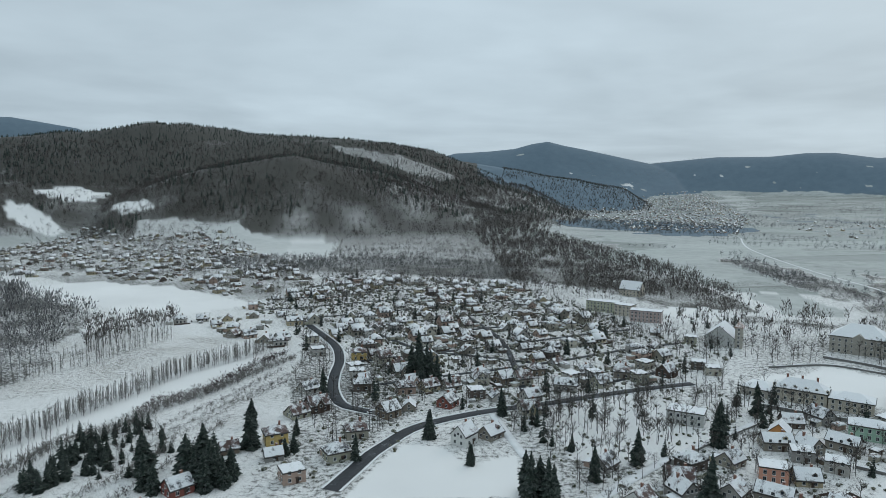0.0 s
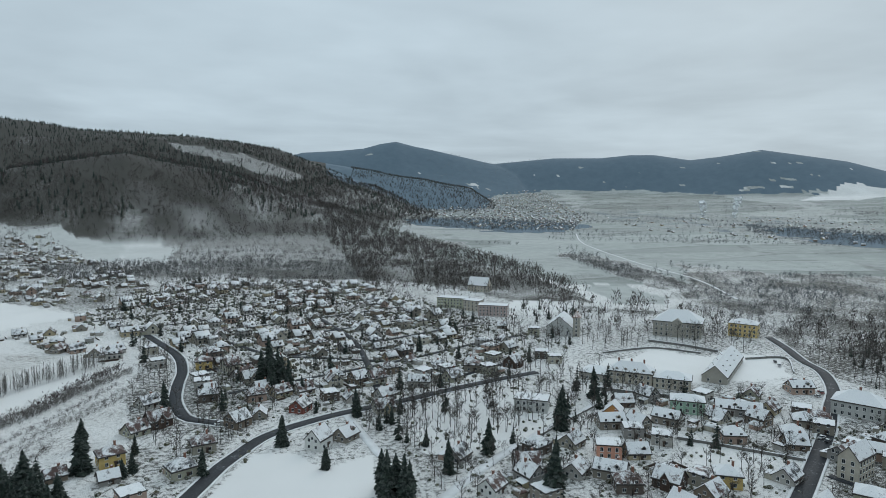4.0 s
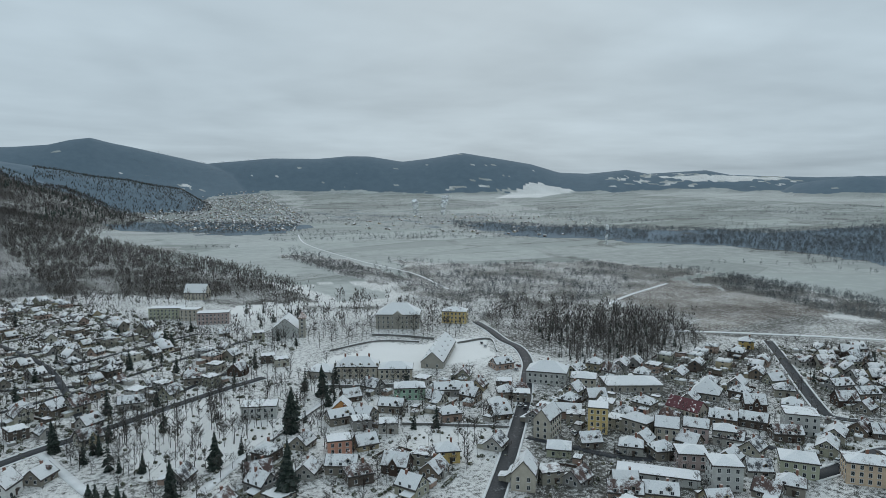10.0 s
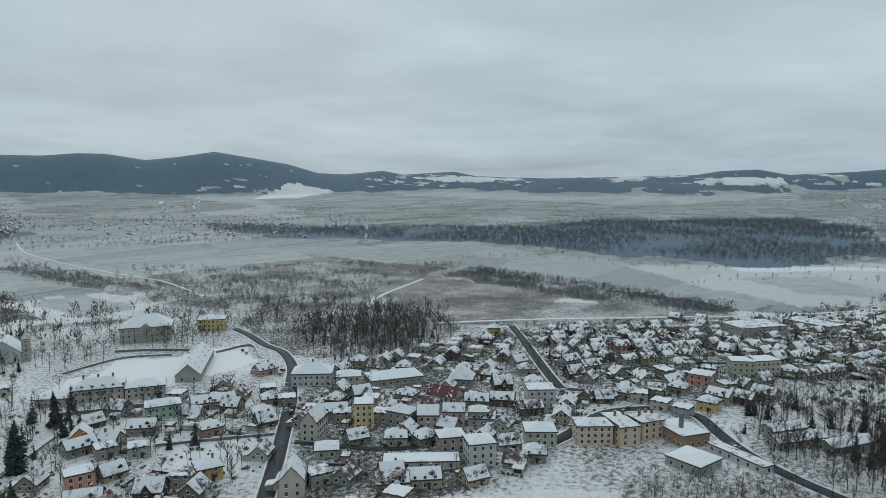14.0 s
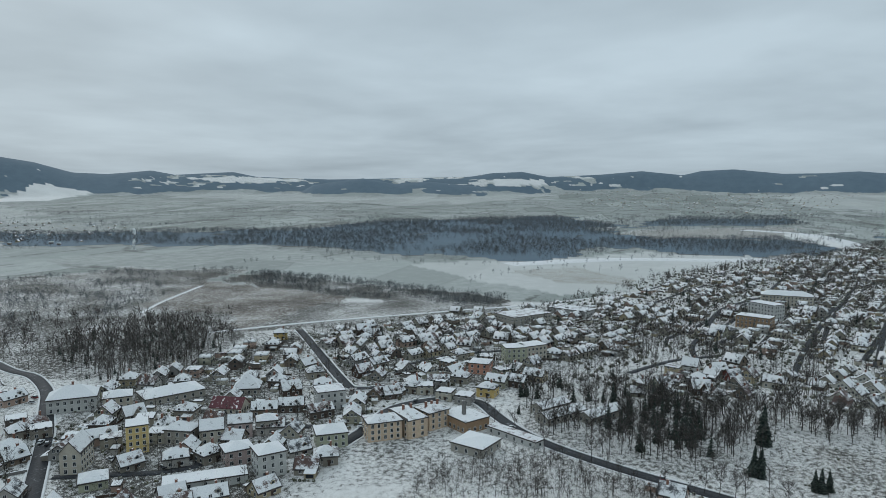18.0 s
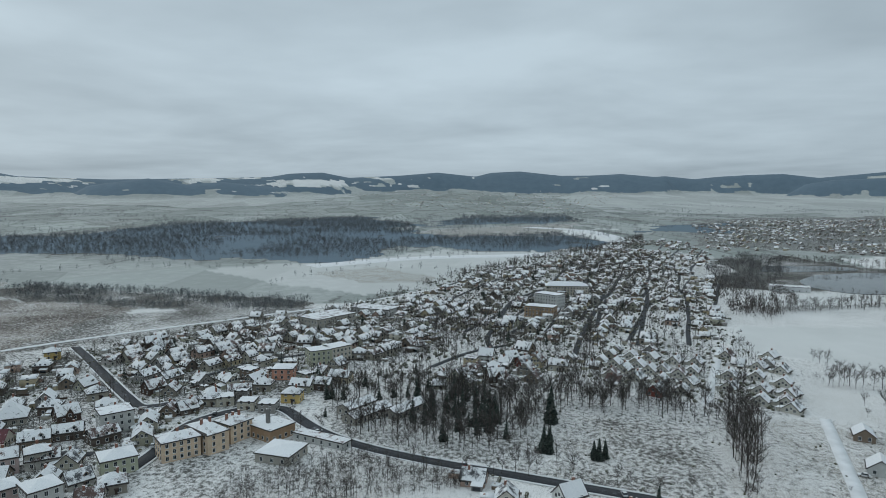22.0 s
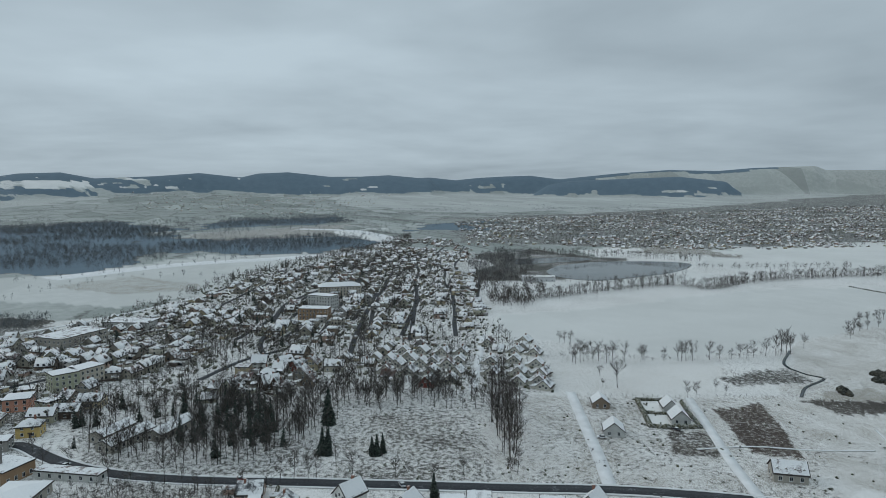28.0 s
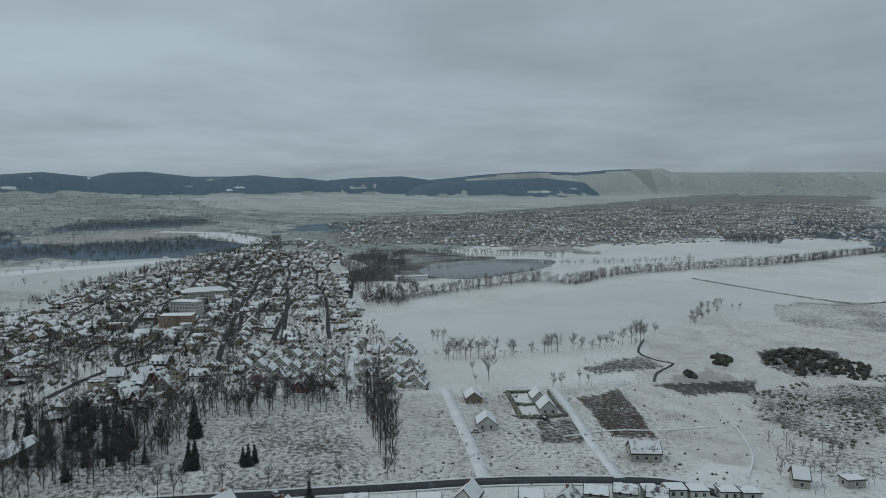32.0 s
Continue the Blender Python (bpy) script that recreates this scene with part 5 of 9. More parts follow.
def district(seed, turn, dx, dy, kinds, poly, fill=0.85, jitter=0.18, pile=None, near=430.0, limit=128, swing=12, gaps=0.0, verge=6.0):
    """Houses in rows: the rows run along the bearing turn (degrees from x), dx apart in the row, dy between rows."""
    rnd = random.Random(seed)
    xs, ys = [p[0] for p in poly], [p[1] for p in poly]
    cx, cy = sum(xs) / len(xs), sum(ys) / len(ys)
    c, s = math.cos(radians(turn)), math.sin(radians(turn))
    reach = max(math.hypot(x - cx, y - cy) for x, y in poly)
    pts = []
    for i in range(int(-reach / dx), int(reach / dx) + 1):
        for j in range(int(-reach / dy), int(reach / dy) + 1):
            u = (i + 0.5 * (j % 2) + rnd.uniform(-jitter, jitter)) * dx
            v = (j + rnd.uniform(-jitter, jitter)) * dy
            if rnd.random() < fill:
                pts.append((cx + u * c - v * s, cy + u * s + v * c, rnd.random(), rnd.random()))
    P = np.array(pts)
    P = P[inside(poly, P[:, 0], P[:, 1])]
    P = P[off_roads(P[:, 0], P[:, 1], verge)]
    if gaps:
        P = P[value_noise(P[:, 0], P[:, 1], 48, seed) > gaps]
    P = P[terrain(P[:, 0], P[:, 1]) - plain_rise(P[:, 0], P[:, 1]) < 22]
    for yard in OPEN_GROUND:
        P = P[~inside(yard, P[:, 0], P[:, 1])]
    P = P[np.argsort(np.hypot(P[:, 0], P[:, 1]))]
    rows = {}
    for x, y, a, b in P:
        kind = kinds[int(a * len(kinds))]
        half = HOUSE_SPECS[kind][0] * 0.46
        if not clear_of(x, y, half * 0.8):
            continue
        ang = turn + (90 if b < 0.35 else 0) + (b - 0.5) * swing * 2
        if math.hypot(x, y) < near and NEAR_HOUSES[0] < limit:
            house(kind, x, y, ang)
            NEAR_HOUSES[0] += 1
        else:
            rows.setdefault(kind, []).append((x, y, ang, (0.88 - 0.14 * min(1.8, max(0.0, math.hypot(x, y) / 400 - 1.2)) + 0.28 * a) * (1.0 if YARD else 0.82)))
            TAKEN.append((x, y, half))
        if YARD:
            for k in range(2):
                if rnd.random() < 0.75:
                    o, q = radians(ang + 90 * rnd.randrange(4)), rnd.uniform(-4, 4)
                    d = half + rnd.uniform(2.5, 5.0)
                    hx, hy = x + d * math.cos(o) - q * math.sin(o), y + d * math.sin(o) + q * math.cos(o)
                    HEDGE_ROWS.append((hx, hy, o + math.pi / 2, rnd.uniform(6, 15), rnd.random()))
            for k in range(2):
                if rnd.random() < 0.6:
                    o, d = rnd.uniform(0, 6.28), half + rnd.uniform(3, 6)
                    sx, sy = x + d * math.cos(o), y + d * math.sin(o)
                    if clear_of(sx, sy, 2.2) and off_roads(np.array([sx]), np.array([sy]), 2.5)[0]:
                        rows.setdefault("shed", []).append((sx, sy, ang + 90 * rnd.randrange(2), rnd.uniform(0.6, 1.15)))
                        TAKEN.append((sx, sy, 2.6))
    for kind, r in rows.items():
        r = np.array(r)
        pile.strew(house_arrays(kind) if YARD else far_house_arrays(kind), r[:, 0], r[:, 1], terrain(r[:, 0], r[:, 1]), np.radians(r[:, 2]), r[:, 3])


# ---------------------------------------------------------------- large buildings
def block(name, a, b, depth, floors, wall, roof, label, category="building", style="hip", rise=4.0, gap=3.0, storey=3.1, sills=0.9, chimneys=0, ww=1.15, wh=1.6, side=1):
    """A building whose front stands on the line from a to b, placed to fit the camera's view; it reaches depth metres
    back.
    """
    ax, ay, bx, by = *a, *b
    l = math.hypot(bx - ax, by - ay)
    turn = math.degrees(math.atan2(by - ay, bx - ax))
    m = pose((ax + bx) / 2, (ay + by) / 2, height((ax + bx) / 2, (ay + by) / 2), 0, 0, turn) @ pose(0, depth / 2, 0)
    root = tagged(new(name), label, category)
    root.matrix_basis = m
    eave = floors * storey + 0.5
    g = Geo()
    if style == "gable":
        gable_shell(g, l, depth, eave, eave + rise)
    elif style == "end":
        g.add([(-l / 2, -depth / 2, -1), (l / 2, -depth / 2, -1), (l / 2, depth / 2, -1), (-l / 2, depth / 2, -1), (-l / 2, -depth / 2, eave), (l / 2, -depth / 2, eave), (l / 2, depth / 2, eave), (-l / 2, depth / 2, eave), (0, -depth / 2, eave + rise), (0, depth / 2, eave + rise)],
              [(0, 1, 5, 8, 4), (1, 2, 6, 5), (2, 3, 7, 9, 6), (3, 0, 4, 7)])
    else:
        g.box(-l / 2, l / 2, -depth / 2, depth / 2, -1, eave)
    part("wall", g.mesh(name + "_wall", [wall]), root)
    g, snow = Geo(), Geo()
    if style == "gable":
        gable_plates(g, l, depth, eave, eave + rise)
        gable_plates(snow, l, depth, eave, eave + rise, thick=0.1, lift=0.09, inset=0.3)
    elif style == "end":
        h, k = Geo(), Geo()
        gable_plates(h, depth, l, eave, eave + rise)
        gable_plates(k, depth, l, eave, eave + rise, thick=0.1, lift=0.09, inset=0.3)
        g.add([(-y, x, z) for x, y, z in h.v], h.f)
        snow.add([(-y, x, z) for x, y, z in k.v], k.f)
    elif style == "hip":
        hip_plates(g, l, depth, eave, eave + rise)
        hip_plates(snow, l, depth, eave, eave + rise, lift=0.06, inset=0.3)
    else:
        g.box(-l / 2 - 0.35, l / 2 + 0.35, -depth / 2 - 0.35, depth / 2 + 0.35, eave, eave + 0.4)
        snow.box(-l / 2 - 0.1, l / 2 + 0.1, -depth / 2 - 0.1, depth / 2 + 0.1, eave + 0.36, eave + 0.47)
    bare = roof is not WHITE_ROOF and roof is not ROOF
    top_part = part("roof", g.mesh(name + "_roof", [roof if bare else EDGE]), root)
    if not bare:
        part("snow_cover", snow.mesh(name + "_snow", [roof]), top_part, "settled snow on the roof")
    if floors:
        put_windows(root, l, depth, floors, gap, face=(0, 1, 3), ww=ww, wh=wh, storey=storey, first=sills)
    for k in range(chimneys):
        top = eave + (rise if style != "flat" else 0.4)
        c = Geo().box(-0.5, 0.5, -0.4, 0.4, eave, top + 1.4).box(-0.6, 0.6, -0.5, 0.5, top + 1.4, top + 1.6)
        part("chimney", c.mesh("block_chimney", [BRICK]), root, "brick chimney stack", pose((k - (chimneys - 1) / 2) * l / (chimneys + 0.5), 0.6, 0))
    n = max(1, int(l / max(depth, 1) + 0.5))
    d = math.radians(turn)
    mid = m.translation
    for k in range(n):
        s = (k - (n - 1) / 2) * l / n
        TAKEN.append((mid.x + s * math.cos(d), mid.y + s * math.sin(d), depth * 0.6 + 1))
    return root


def dormers(root, n, l, y, z, mat, roof, size=1.0):
    """A row of small gabled dormers along the front slope."""
    for k in range(n):
        x = (k - (n - 1) / 2) * l / n
        w, h = 0.75 * size, 1.3 * size
        g = Geo().add([(x - w, y, z), (x + w, y, z), (x + w, y, z + h), (x - w, y, z + h), (x, y, z + h + 0.6 * size), (x - w, y + 2.2, z), (x + w, y + 2.2, z), (x + w, y + 2.2, z + h), (x - w, y + 2.2, z + h), (x, y + 2.2, z + h + 0.6 * size)],
                      [(0, 1, 2, 4, 3), (1, 6, 7, 2), (5, 0, 3, 8)], 0)
        o = 0.15
        g.add([(x - w - o, y - o, z + h - 0.05), (x, y - o, z + h + 0.75 * size), (x, y + 2.2, z + h + 0.75 * size), (x - w - o, y + 2.2, z + h - 0.05)], [(0, 1, 2, 3)], 1)
        g.add([(x, y - o, z + h + 0.75 * size), (x + w + o, y - o, z + h - 0.05), (x + w + o, y + 2.2, z + h - 0.05), (x, y + 2.2, z + h + 0.75 * size)], [(0, 1, 2, 3)], 1)
        g.box(x - 0.4 * size, x + 0.4 * size, y - 0.04, y + 0.02, z + 0.25, z + h - 0.1, 2)
        part("dormer", g.mesh("dormer", [mat, roof, GLASS]), root)


def side_dormers(root, n, l, x, z, mat, roof):
    """Rows of small shed dormers on both slopes of a roof whose ridge runs along y."""
    for side in (-1, 1):
        for row in range(2):
            for k in range(n):
                y, s, t = (k - (n - 1) / 2 + 0.2 * row) * l / n, side * (x - 2.3 * row), z - 0.2 + 2.0 * row
                g = Geo().box(min(s, s - side * 1.6), max(s, s - side * 1.6), y - 0.9, y + 0.9, t - 0.6, t + 0.8)
                g.box(min(s + side * 0.3, s - side * 1.7), max(s + side * 0.3, s - side * 1.7), y - 1.1, y + 1.1, t + 0.8, t + 1.0, 1)
                g.box(min(s, s + side * 0.05), max(s, s + side * 0.05), y - 0.6, y + 0.6, t - 0.1, t + 0.6, 2)
                part("dormer", g.mesh("side_dormer", [mat, roof, GLASS]), root)


def stone_wall(high, *pts, label="old stone wall capped with snow"):
    line = smooth_line(pts, 4.0)
    root = tagged(new("stone_wall"), label, "wall")
    root.matrix_basis = pose(line[0][0], line[0][1], 0)
    g, cap = Geo(), Geo()
    for p, q in zip(line[:-1], line[1:]):
        d = (q - p) / (np.hypot(*(q - p)) + 1e-9)
        s = np.array([-d[1], d[0]])
        for geo, w, z0, z1 in ((g, 0.25, -0.3, high), (cap, 0.33, high, high + 0.14)):
            c = [p + s * w, q + s * w, q - s * w, p - s * w]
            geo.add([(a[0] - line[0][0], a[1] - line[0][1], z) for z in (z0, z1) for a in c], [(4, 5, 6, 7)[::-1], (0, 1, 5, 4), (1, 2, 6, 5), (2, 3, 7, 6), (3, 0, 4, 7)])
    part("masonry", g.mesh("wall_masonry", [STONE]), root)
    part("coping", cap.mesh("wall_coping", [WHITE_ROOF]), root, "snow on the coping")


CARS = {}


def car(at, turn, colour=0):
    """A parked car with snow on its roof."""
    x, y = at
    m = pose(x, y, 0.42, 0, 0, turn)
    if colour in CARS:
        copy_thing(CARS[colour], m)
        return
    word, rgb = (("dark grey", (0.03, 0.03, 0.035)), ("silver", (0.35, 0.36, 0.37)), ("dark red", (0.14, 0.02, 0.02)), ("white", (0.6, 0.6, 0.6)))[colour]
    root = tagged(new("car"), word + " parked car with snow on its roof", "car", "cars parked by the roads")
    root.matrix_basis = m
    lack = plain(word.replace(" ", "_") + "_car_paint", rgb, 0.1, 1.0, 0.35)
    g = Geo().box(-2.1, 2.1, -0.85, 0.85, 0.3, 0.85)
    g.add([(-1.5, -0.8, 0.85), (1.1, -0.8, 0.85), (1.1, 0.8, 0.85), (-1.5, 0.8, 0.85), (-1.1, -0.68, 1.42), (0.4, -0.68, 1.42), (0.4, 0.68, 1.42), (-1.1, 0.68, 1.42)], [(4, 5, 6, 7)])
    part("body", g.mesh("car_body", [lack]), root)
    corners = [(-1.5, -0.8, 0.85), (1.1, -0.8, 0.85), (1.1, 0.8, 0.85), (-1.5, 0.8, 0.85), (-1.1, -0.68, 1.40), (0.4, -0.68, 1.40), (0.4, 0.68, 1.40), (-1.1, 0.68, 1.40)]
    for word, (a, b, c, d) in (("side_window", (0, 1, 5, 4)), ("windscreen", (1, 2, 6, 5)), ("side_window", (2, 3, 7, 6)), ("rear_window", (3, 0, 4, 7))):
        part(word, Geo().add([corners[a], corners[b], corners[c], corners[d]], [(0, 1, 2, 3)]).mesh("car_" + word, [GLASS]), root)
    part("snow_cover", Geo().box(-1.1, 0.4, -0.68, 0.68, 1.43, 1.52).mesh("car_snow", [SNOW_ROAD]), root, "snow on the car roof")
    wheel = Geo()
    ring = [(math.cos(k * 0.7854) * 0.32, math.sin(k * 0.7854) * 0.32) for k in range(8)]
    wheel.add([(a, -0.1, b) for a, b in ring] + [(a, 0.1, b) for a, b in ring], [tuple(range(8)), tuple(range(15, 7, -1))] + [(k, k + 8, (k + 1) % 8 + 8, (k + 1) % 8) for k in range(8)])
    me = wheel.mesh("car_wheel", [WOOD])
    for a in (-1.3, 1.3):
        for b in (-0.8, 0.8):
            part("wheel", me, root, m=pose(a, b, 0.32))
    CARS[colour] = root


STONE = plain("old_grey_stone", (0.17, 0.165, 0.155), 0.35, 0.9, snow=0.2)


def paint(name, colour):
    return plain(name, colour, 0.18, 0.35, 0.9, fine=3.0)


def build_landmarks():
    cream, grey_white = paint("cream_plaster", (0.45, 0.41, 0.34)), paint("grey_white_plaster", (0.46, 0.46, 0.44))
    yellow, ochre = paint("yellow_plaster", (0.58, 0.44, 0.20)), paint("ochre_plaster", (0.56, 0.43, 0.31))
    green, pink = paint("mint_plaster", (0.30, 0.44, 0.34)), paint("pink_plaster", (0.38, 0.30, 0.28))
    stone, lime = paint("old_stone_plaster", (0.34, 0.32, 0.28)), paint("lime_yellow_plaster", (0.38, 0.39, 0.29))
    salmon, orange = paint("salmon_plaster", (0.55, 0.28, 0.20)), paint("orange_plaster", (0.55, 0.27, 0.10))
    dark_red = plain("red_sheet_roof", (0.11, 0.035, 0.04), 0.3, 0.6, 0.6, snow=0.08)
    rust_brown = paint("brown_plaster", (0.30, 0.20, 0.125))
    S = WHITE_ROOF
    palace = block("palace", (266.8, 452.9), (293.7, 431.2), 22, 3, stone, S, "three-storey grey palace with a tall snowy hip roof", "palace", "hip", 8, 3.6, 3.6)
    block("church_nave", (187.5, 470.3), (204.3, 460.4), 24, 1, grey_white, S, "white church nave under a steep snowy roof", "church", "end", 8, 5.0, 6.0, ww=1.2, wh=3.4)
    block("church_tower", (204.7, 460.4), (208.9, 457.9), 6, 5, stone, BRICK, "slim old church tower beside the nave", "tower", "hip", 4, 5.0, 2.9)
    block("villa_block", (321.9, 439.3), (336.1, 424.9), 14, 3, yellow, S, "yellow three-storey house among bare trees", "building", "hip", 3)
    granary = block("granary", (231.4, 337.9), (241.3, 328.0), 58, 1, stone, S, "long stone granary with a steep snowy roof and dormers", "barn", "end", 6.2, 5.0, 3.4)
    side_dormers(granary, 4, 54, 5.2, 6.0, stone, S)
    manor = block("manor_wing", (177.6, 349.2), (197.7, 334.6), 12, 2, cream, S, "two-storey manor farm wing with a snowy mansard roof", "building", "hip", 5, 3.0, 3.2, chimneys=3)
    block("farm_annex", (197.3, 332.7), (213.7, 321.3), 13, 2, cream, S, "plain plastered annex with a broad snow-covered roof", "building", "hip", 3.0, 3.0, 2.8)
    block("farm_annex", (163.9, 359.0), (176.1, 346.2), 16, 1, stone, S, "low stone annex with a broad snow-covered roof", "building", "hip", 3, 3.0, 4.0)
    dormers(manor, 6, 30, -5.2, 7.4, cream, S)
    g = Geo().box(-3.6, 3.6, -0.9, 0.4, -1, 11.4)
    g.add([(-3.9, -1.2, 11.4), (3.9, -1.2, 11.4), (0, -1.2, 14.2), (-3.9, 3.5, 11.4), (3.9, 3.5, 11.4), (0, 3.5, 14.2)], [(0, 1, 2), (1, 4, 5, 2), (3, 0, 2, 5)])
    part("portal", g.mesh("palace_portal", [stone]), palace, "projecting centre bay with a pediment", pose(0, -11, 0))
    block("green_tenement", (184.3, 294.1), (198.4, 285.7), 10, 2, green, S, "mint green two-storey tenement with a snowy roof", "building", "hip", 2.5, 2.6, 3.0)
    block("apartment_block", (130.2, 599.1), (154.4, 584.3), 12, 3, lime, S, "pale green three-storey apartment block with a flat roof", "apartment block", "flat", 1, 3.0, 2.9)
    block("apartment_block", (150.0, 579.5), (162.0, 569.7), 12, 3, cream, S, "cream three-storey apartment block with a flat roof", "apartment block", "flat", 1, 3.0, 2.9)
    block("apartment_block", (156.7, 552.6), (179.6, 541.8), 12, 3, pink, S, "pinkish three-storey apartment block with a flat roof", "apartment block", "flat", 1, 3.0, 2.9)
    block("hillside_villa", (182.1, 683.2), (199.3, 669.6), 14, 2, cream, S, "villa with red-trimmed gables on the hillside", "house", "gable", 8)
    block("pale_house", (107.9, 313.1), (122.9, 305.1), 11, 2, grey_white, S, "pale flat-roofed house in a snowy garden", "house", "flat", 1, 3.0, 2.9)
    block("orange_house", (146.9, 292.7), (154.2, 287.8), 9, 1, orange, S, "small orange house with a snowy gable roof", "house", "end", 4.0)
    block("salmon_house", (122.6, 249.1), (132.2, 245.4), 9, 2, salmon, S, "salmon-coloured two-storey house with a flat snowy roof", "house", "flat", 1, 2.6, 2.7)
    block("town_villa", (262.2, 275.2), (276.0, 257.2), 15, 2, grey_white, S, "large white villa with a broad snowy hip roof", "building", "hip", 5, 3.0, 3.4, chimneys=1)
    block("town_house", (274.0, 251.8), (282.7, 241.3), 12, 2, cream, S, "cream two-storey town house with a snowy roof", "building", "hip", 2.5)
    block("market_hall", (285.9, 235.8), (311.0, 217.7), 18, 1, stone, S, "low hall with a wide snow-covered roof", "building", "hip", 3.0, 4.0, 3.4)
    block("yellow_tower_house", (230.9, 201.3), (236.6, 194.4), 10, 4, yellow, S, "narrow four-storey yellow house with a flat roof", "building", "flat", 1, 2.6, 2.9)
    block("gabled_tenement", (206.8, 212.1), (209.8, 205.0), 14, 3, cream, S, "tall cream tenement with a steep snowy gable", "building", "end", 4.5, 2.6, 2.9)
    block("green_cottage", (196.3, 193.3), (203.0, 185.9), 10, 1, lime, S, "pale green house with a snowy hip roof", "house", "hip", 2.5)
    block("pale_gable_house", (163.5, 179.2), (169.3, 172.3), 12, 2, cream, ROOF, "pale house with a broken snowy gable roof", "house", "end", 5.0)
    block("long_shed", (203.4, 162.5), (221.3, 137.4), 9, 1, grey_white, S, "long white shed under thick snow", "shed", "flat", 1, 5.0, 2.6)
    block("pink_house", (230.1, 152.8), (238.4, 144.8), 10, 2, pink, S, "pink two-storey house with a snowy roof", "house", "hip", 2.0)
    block("white_green_house", (224.2, 134.2), (232.1, 126.6), 11, 3, grey_white, S, "white house with a green base and snowy roof", "house", "hip", 2.0)
    block("ochre_villa", (257.0, 125.4), (264.3, 114.0), 12, 2, lime, S, "olive yellow two-storey villa with a snowy roof", "house", "hip", 2.5, chimneys=1)
    block("white_villa", (301.8, 146.2), (310.2, 134.7), 12, 3, grey_white, S, "white two-storey villa with a flat snowy roof", "building", "flat", 1)
    block("red_roof_house", (285.4, 197.6), (287.2, 181.4), 10, 1, cream, dark_red, "house with a dark red sheet roof", "house", "gable", 4)
    block("terrace_house", (245.4, 193.7), (246.8, 181.1), 9, 2, stone, S, "grey town house with a snowy roof", "house", "hip", 3.0, chimneys=2)
    block("terrace_house", (247.8, 177.2), (253.4, 168.7), 9, 2, cream, S, "cream town house with a snowy gable roof", "house", "gable", 3.6, chimneys=1)
    block("terrace_house", (258.6, 170.1), (263.9, 160.9), 8, 2, pink, S, "pinkish low town house with a snowy roof", "house", "gable", 3.0, chimneys=1)
    block("terrace_house", (265.0, 159.2), (270.0, 151.3), 8, 2, stone, S, "stone-grey town house with a snowy roof", "house", "hip", 2.4, chimneys=1)
    mansard = block("mansard_house", (313.9, 202.8), (319.4, 189.8), 13, 1, stone, S, "house with a tall snowy mansard roof and round dormers", "house", "hip", 7.0, 3.0, 3.0)
    dormers(mansard, 4, 13, -4.6, 4.6, stone, S, 0.9)
    block("flat_hall", (289.1, 174.3), (301.6, 153.4), 9, 1, rust_brown, S, "low brown hall with a flat snowy roof", "building", "flat", 1, 4.0, 3.4)
    block("school_wing", (270.7, 106.9), (279.7, 94.0), 11, 3, ochre, S, "ochre school wing with a snow-covered roof", "school", "hip", 2.0, 2.8, 2.7, chimneys=1)
    block("school_centre", (278.5, 90.6), (286.0, 83.8), 19, 3, ochre, S, "projecting centre of the school with a snowy roof", "school", "hip", 2.6, 4.0, 2.8, chimneys=2)
    block("school_wing", (291.0, 84.4), (300.5, 77.3), 11, 3, ochre, S, "rear school wing with a row of chimneys", "school", "hip", 2.0, 2.8, 2.7, chimneys=3)
    boiler = block("boiler_house", (291.2, 67.1), (302.5, 58.2), 20, 1, rust_brown, S, "brown flat-roofed boiler house beside the school", "building", "flat", 1, 3.0, 5.0)
    stack = Geo().box(-0.75, 0.75, -0.75, 0.75, 4.0, 12.6).box(-0.9, 0.9, -0.9, 0.9, 12.0, 12.4)
    part("chimney", stack.mesh("boiler_chimney", [STONE]), boiler, "square brick boiler chimney", pose(-1.0, -1.0, 0))
    block("garage_hall", (266.3, 54.2), (280.9, 48.9), 16, 1, stone, S, "low grey hall with a shallow snowy roof", "building", "hip", 1.5, 4.0, 3.6)
    block("long_garage", (296.5, 58.1), (281.8, 33.7), 6, 1, grey_white, S, "long low garage row along the road", "garage", "flat", 1, 4.0, 2.6)
    block("lime_block", (417.9, 69.6), (424.0, 57.3), 12, 3, lime, S, "pale lime three-storey block with a flat roof", "apartment block", "flat", 1)
    block("lime_block", (425.4, 57.5), (436.0, 45.5), 12, 3, cream, S, "cream three-storey block with a flat roof", "apartment block", "flat", 1)
    block("red_house", (390.1, 88.2), (389.6, 75.9), 12, 2, salmon, S, "brick-red two-storey house with a snowy roof", "house", "hip", 1.5)
    block("factory_hall", (527.9, 81.7), (558.2, 54.9), 26, 2, stone, S, "long grey factory hall with a snowy roof", "hall", "flat", 1, 4.0, 3.6)
    block("factory_hall", (599.8, 63.2), (582.6, 28.3), 20, 1, grey_white, S, "pale warehouse with a broad snowy roof", "hall", "flat", 1, 5.0, 4.5)
    block("brick_block", (576.8, -91.1), (565.2, -114.1), 14, 3, rust_brown, S, "brown apartment block with a snowy flat roof", "apartment block", "flat", 1)
    block("white_block", (628.2, -108.6), (610.0, -126.4), 14, 4, grey_white, S, "white apartment block with a flat snowy roof", "apartment block", "flat", 1)
    block("long_block", (693.4, -131.4), (687.1, -175.4), 16, 3, cream, S, "long cream building among the houses", "building", "hip", 4)
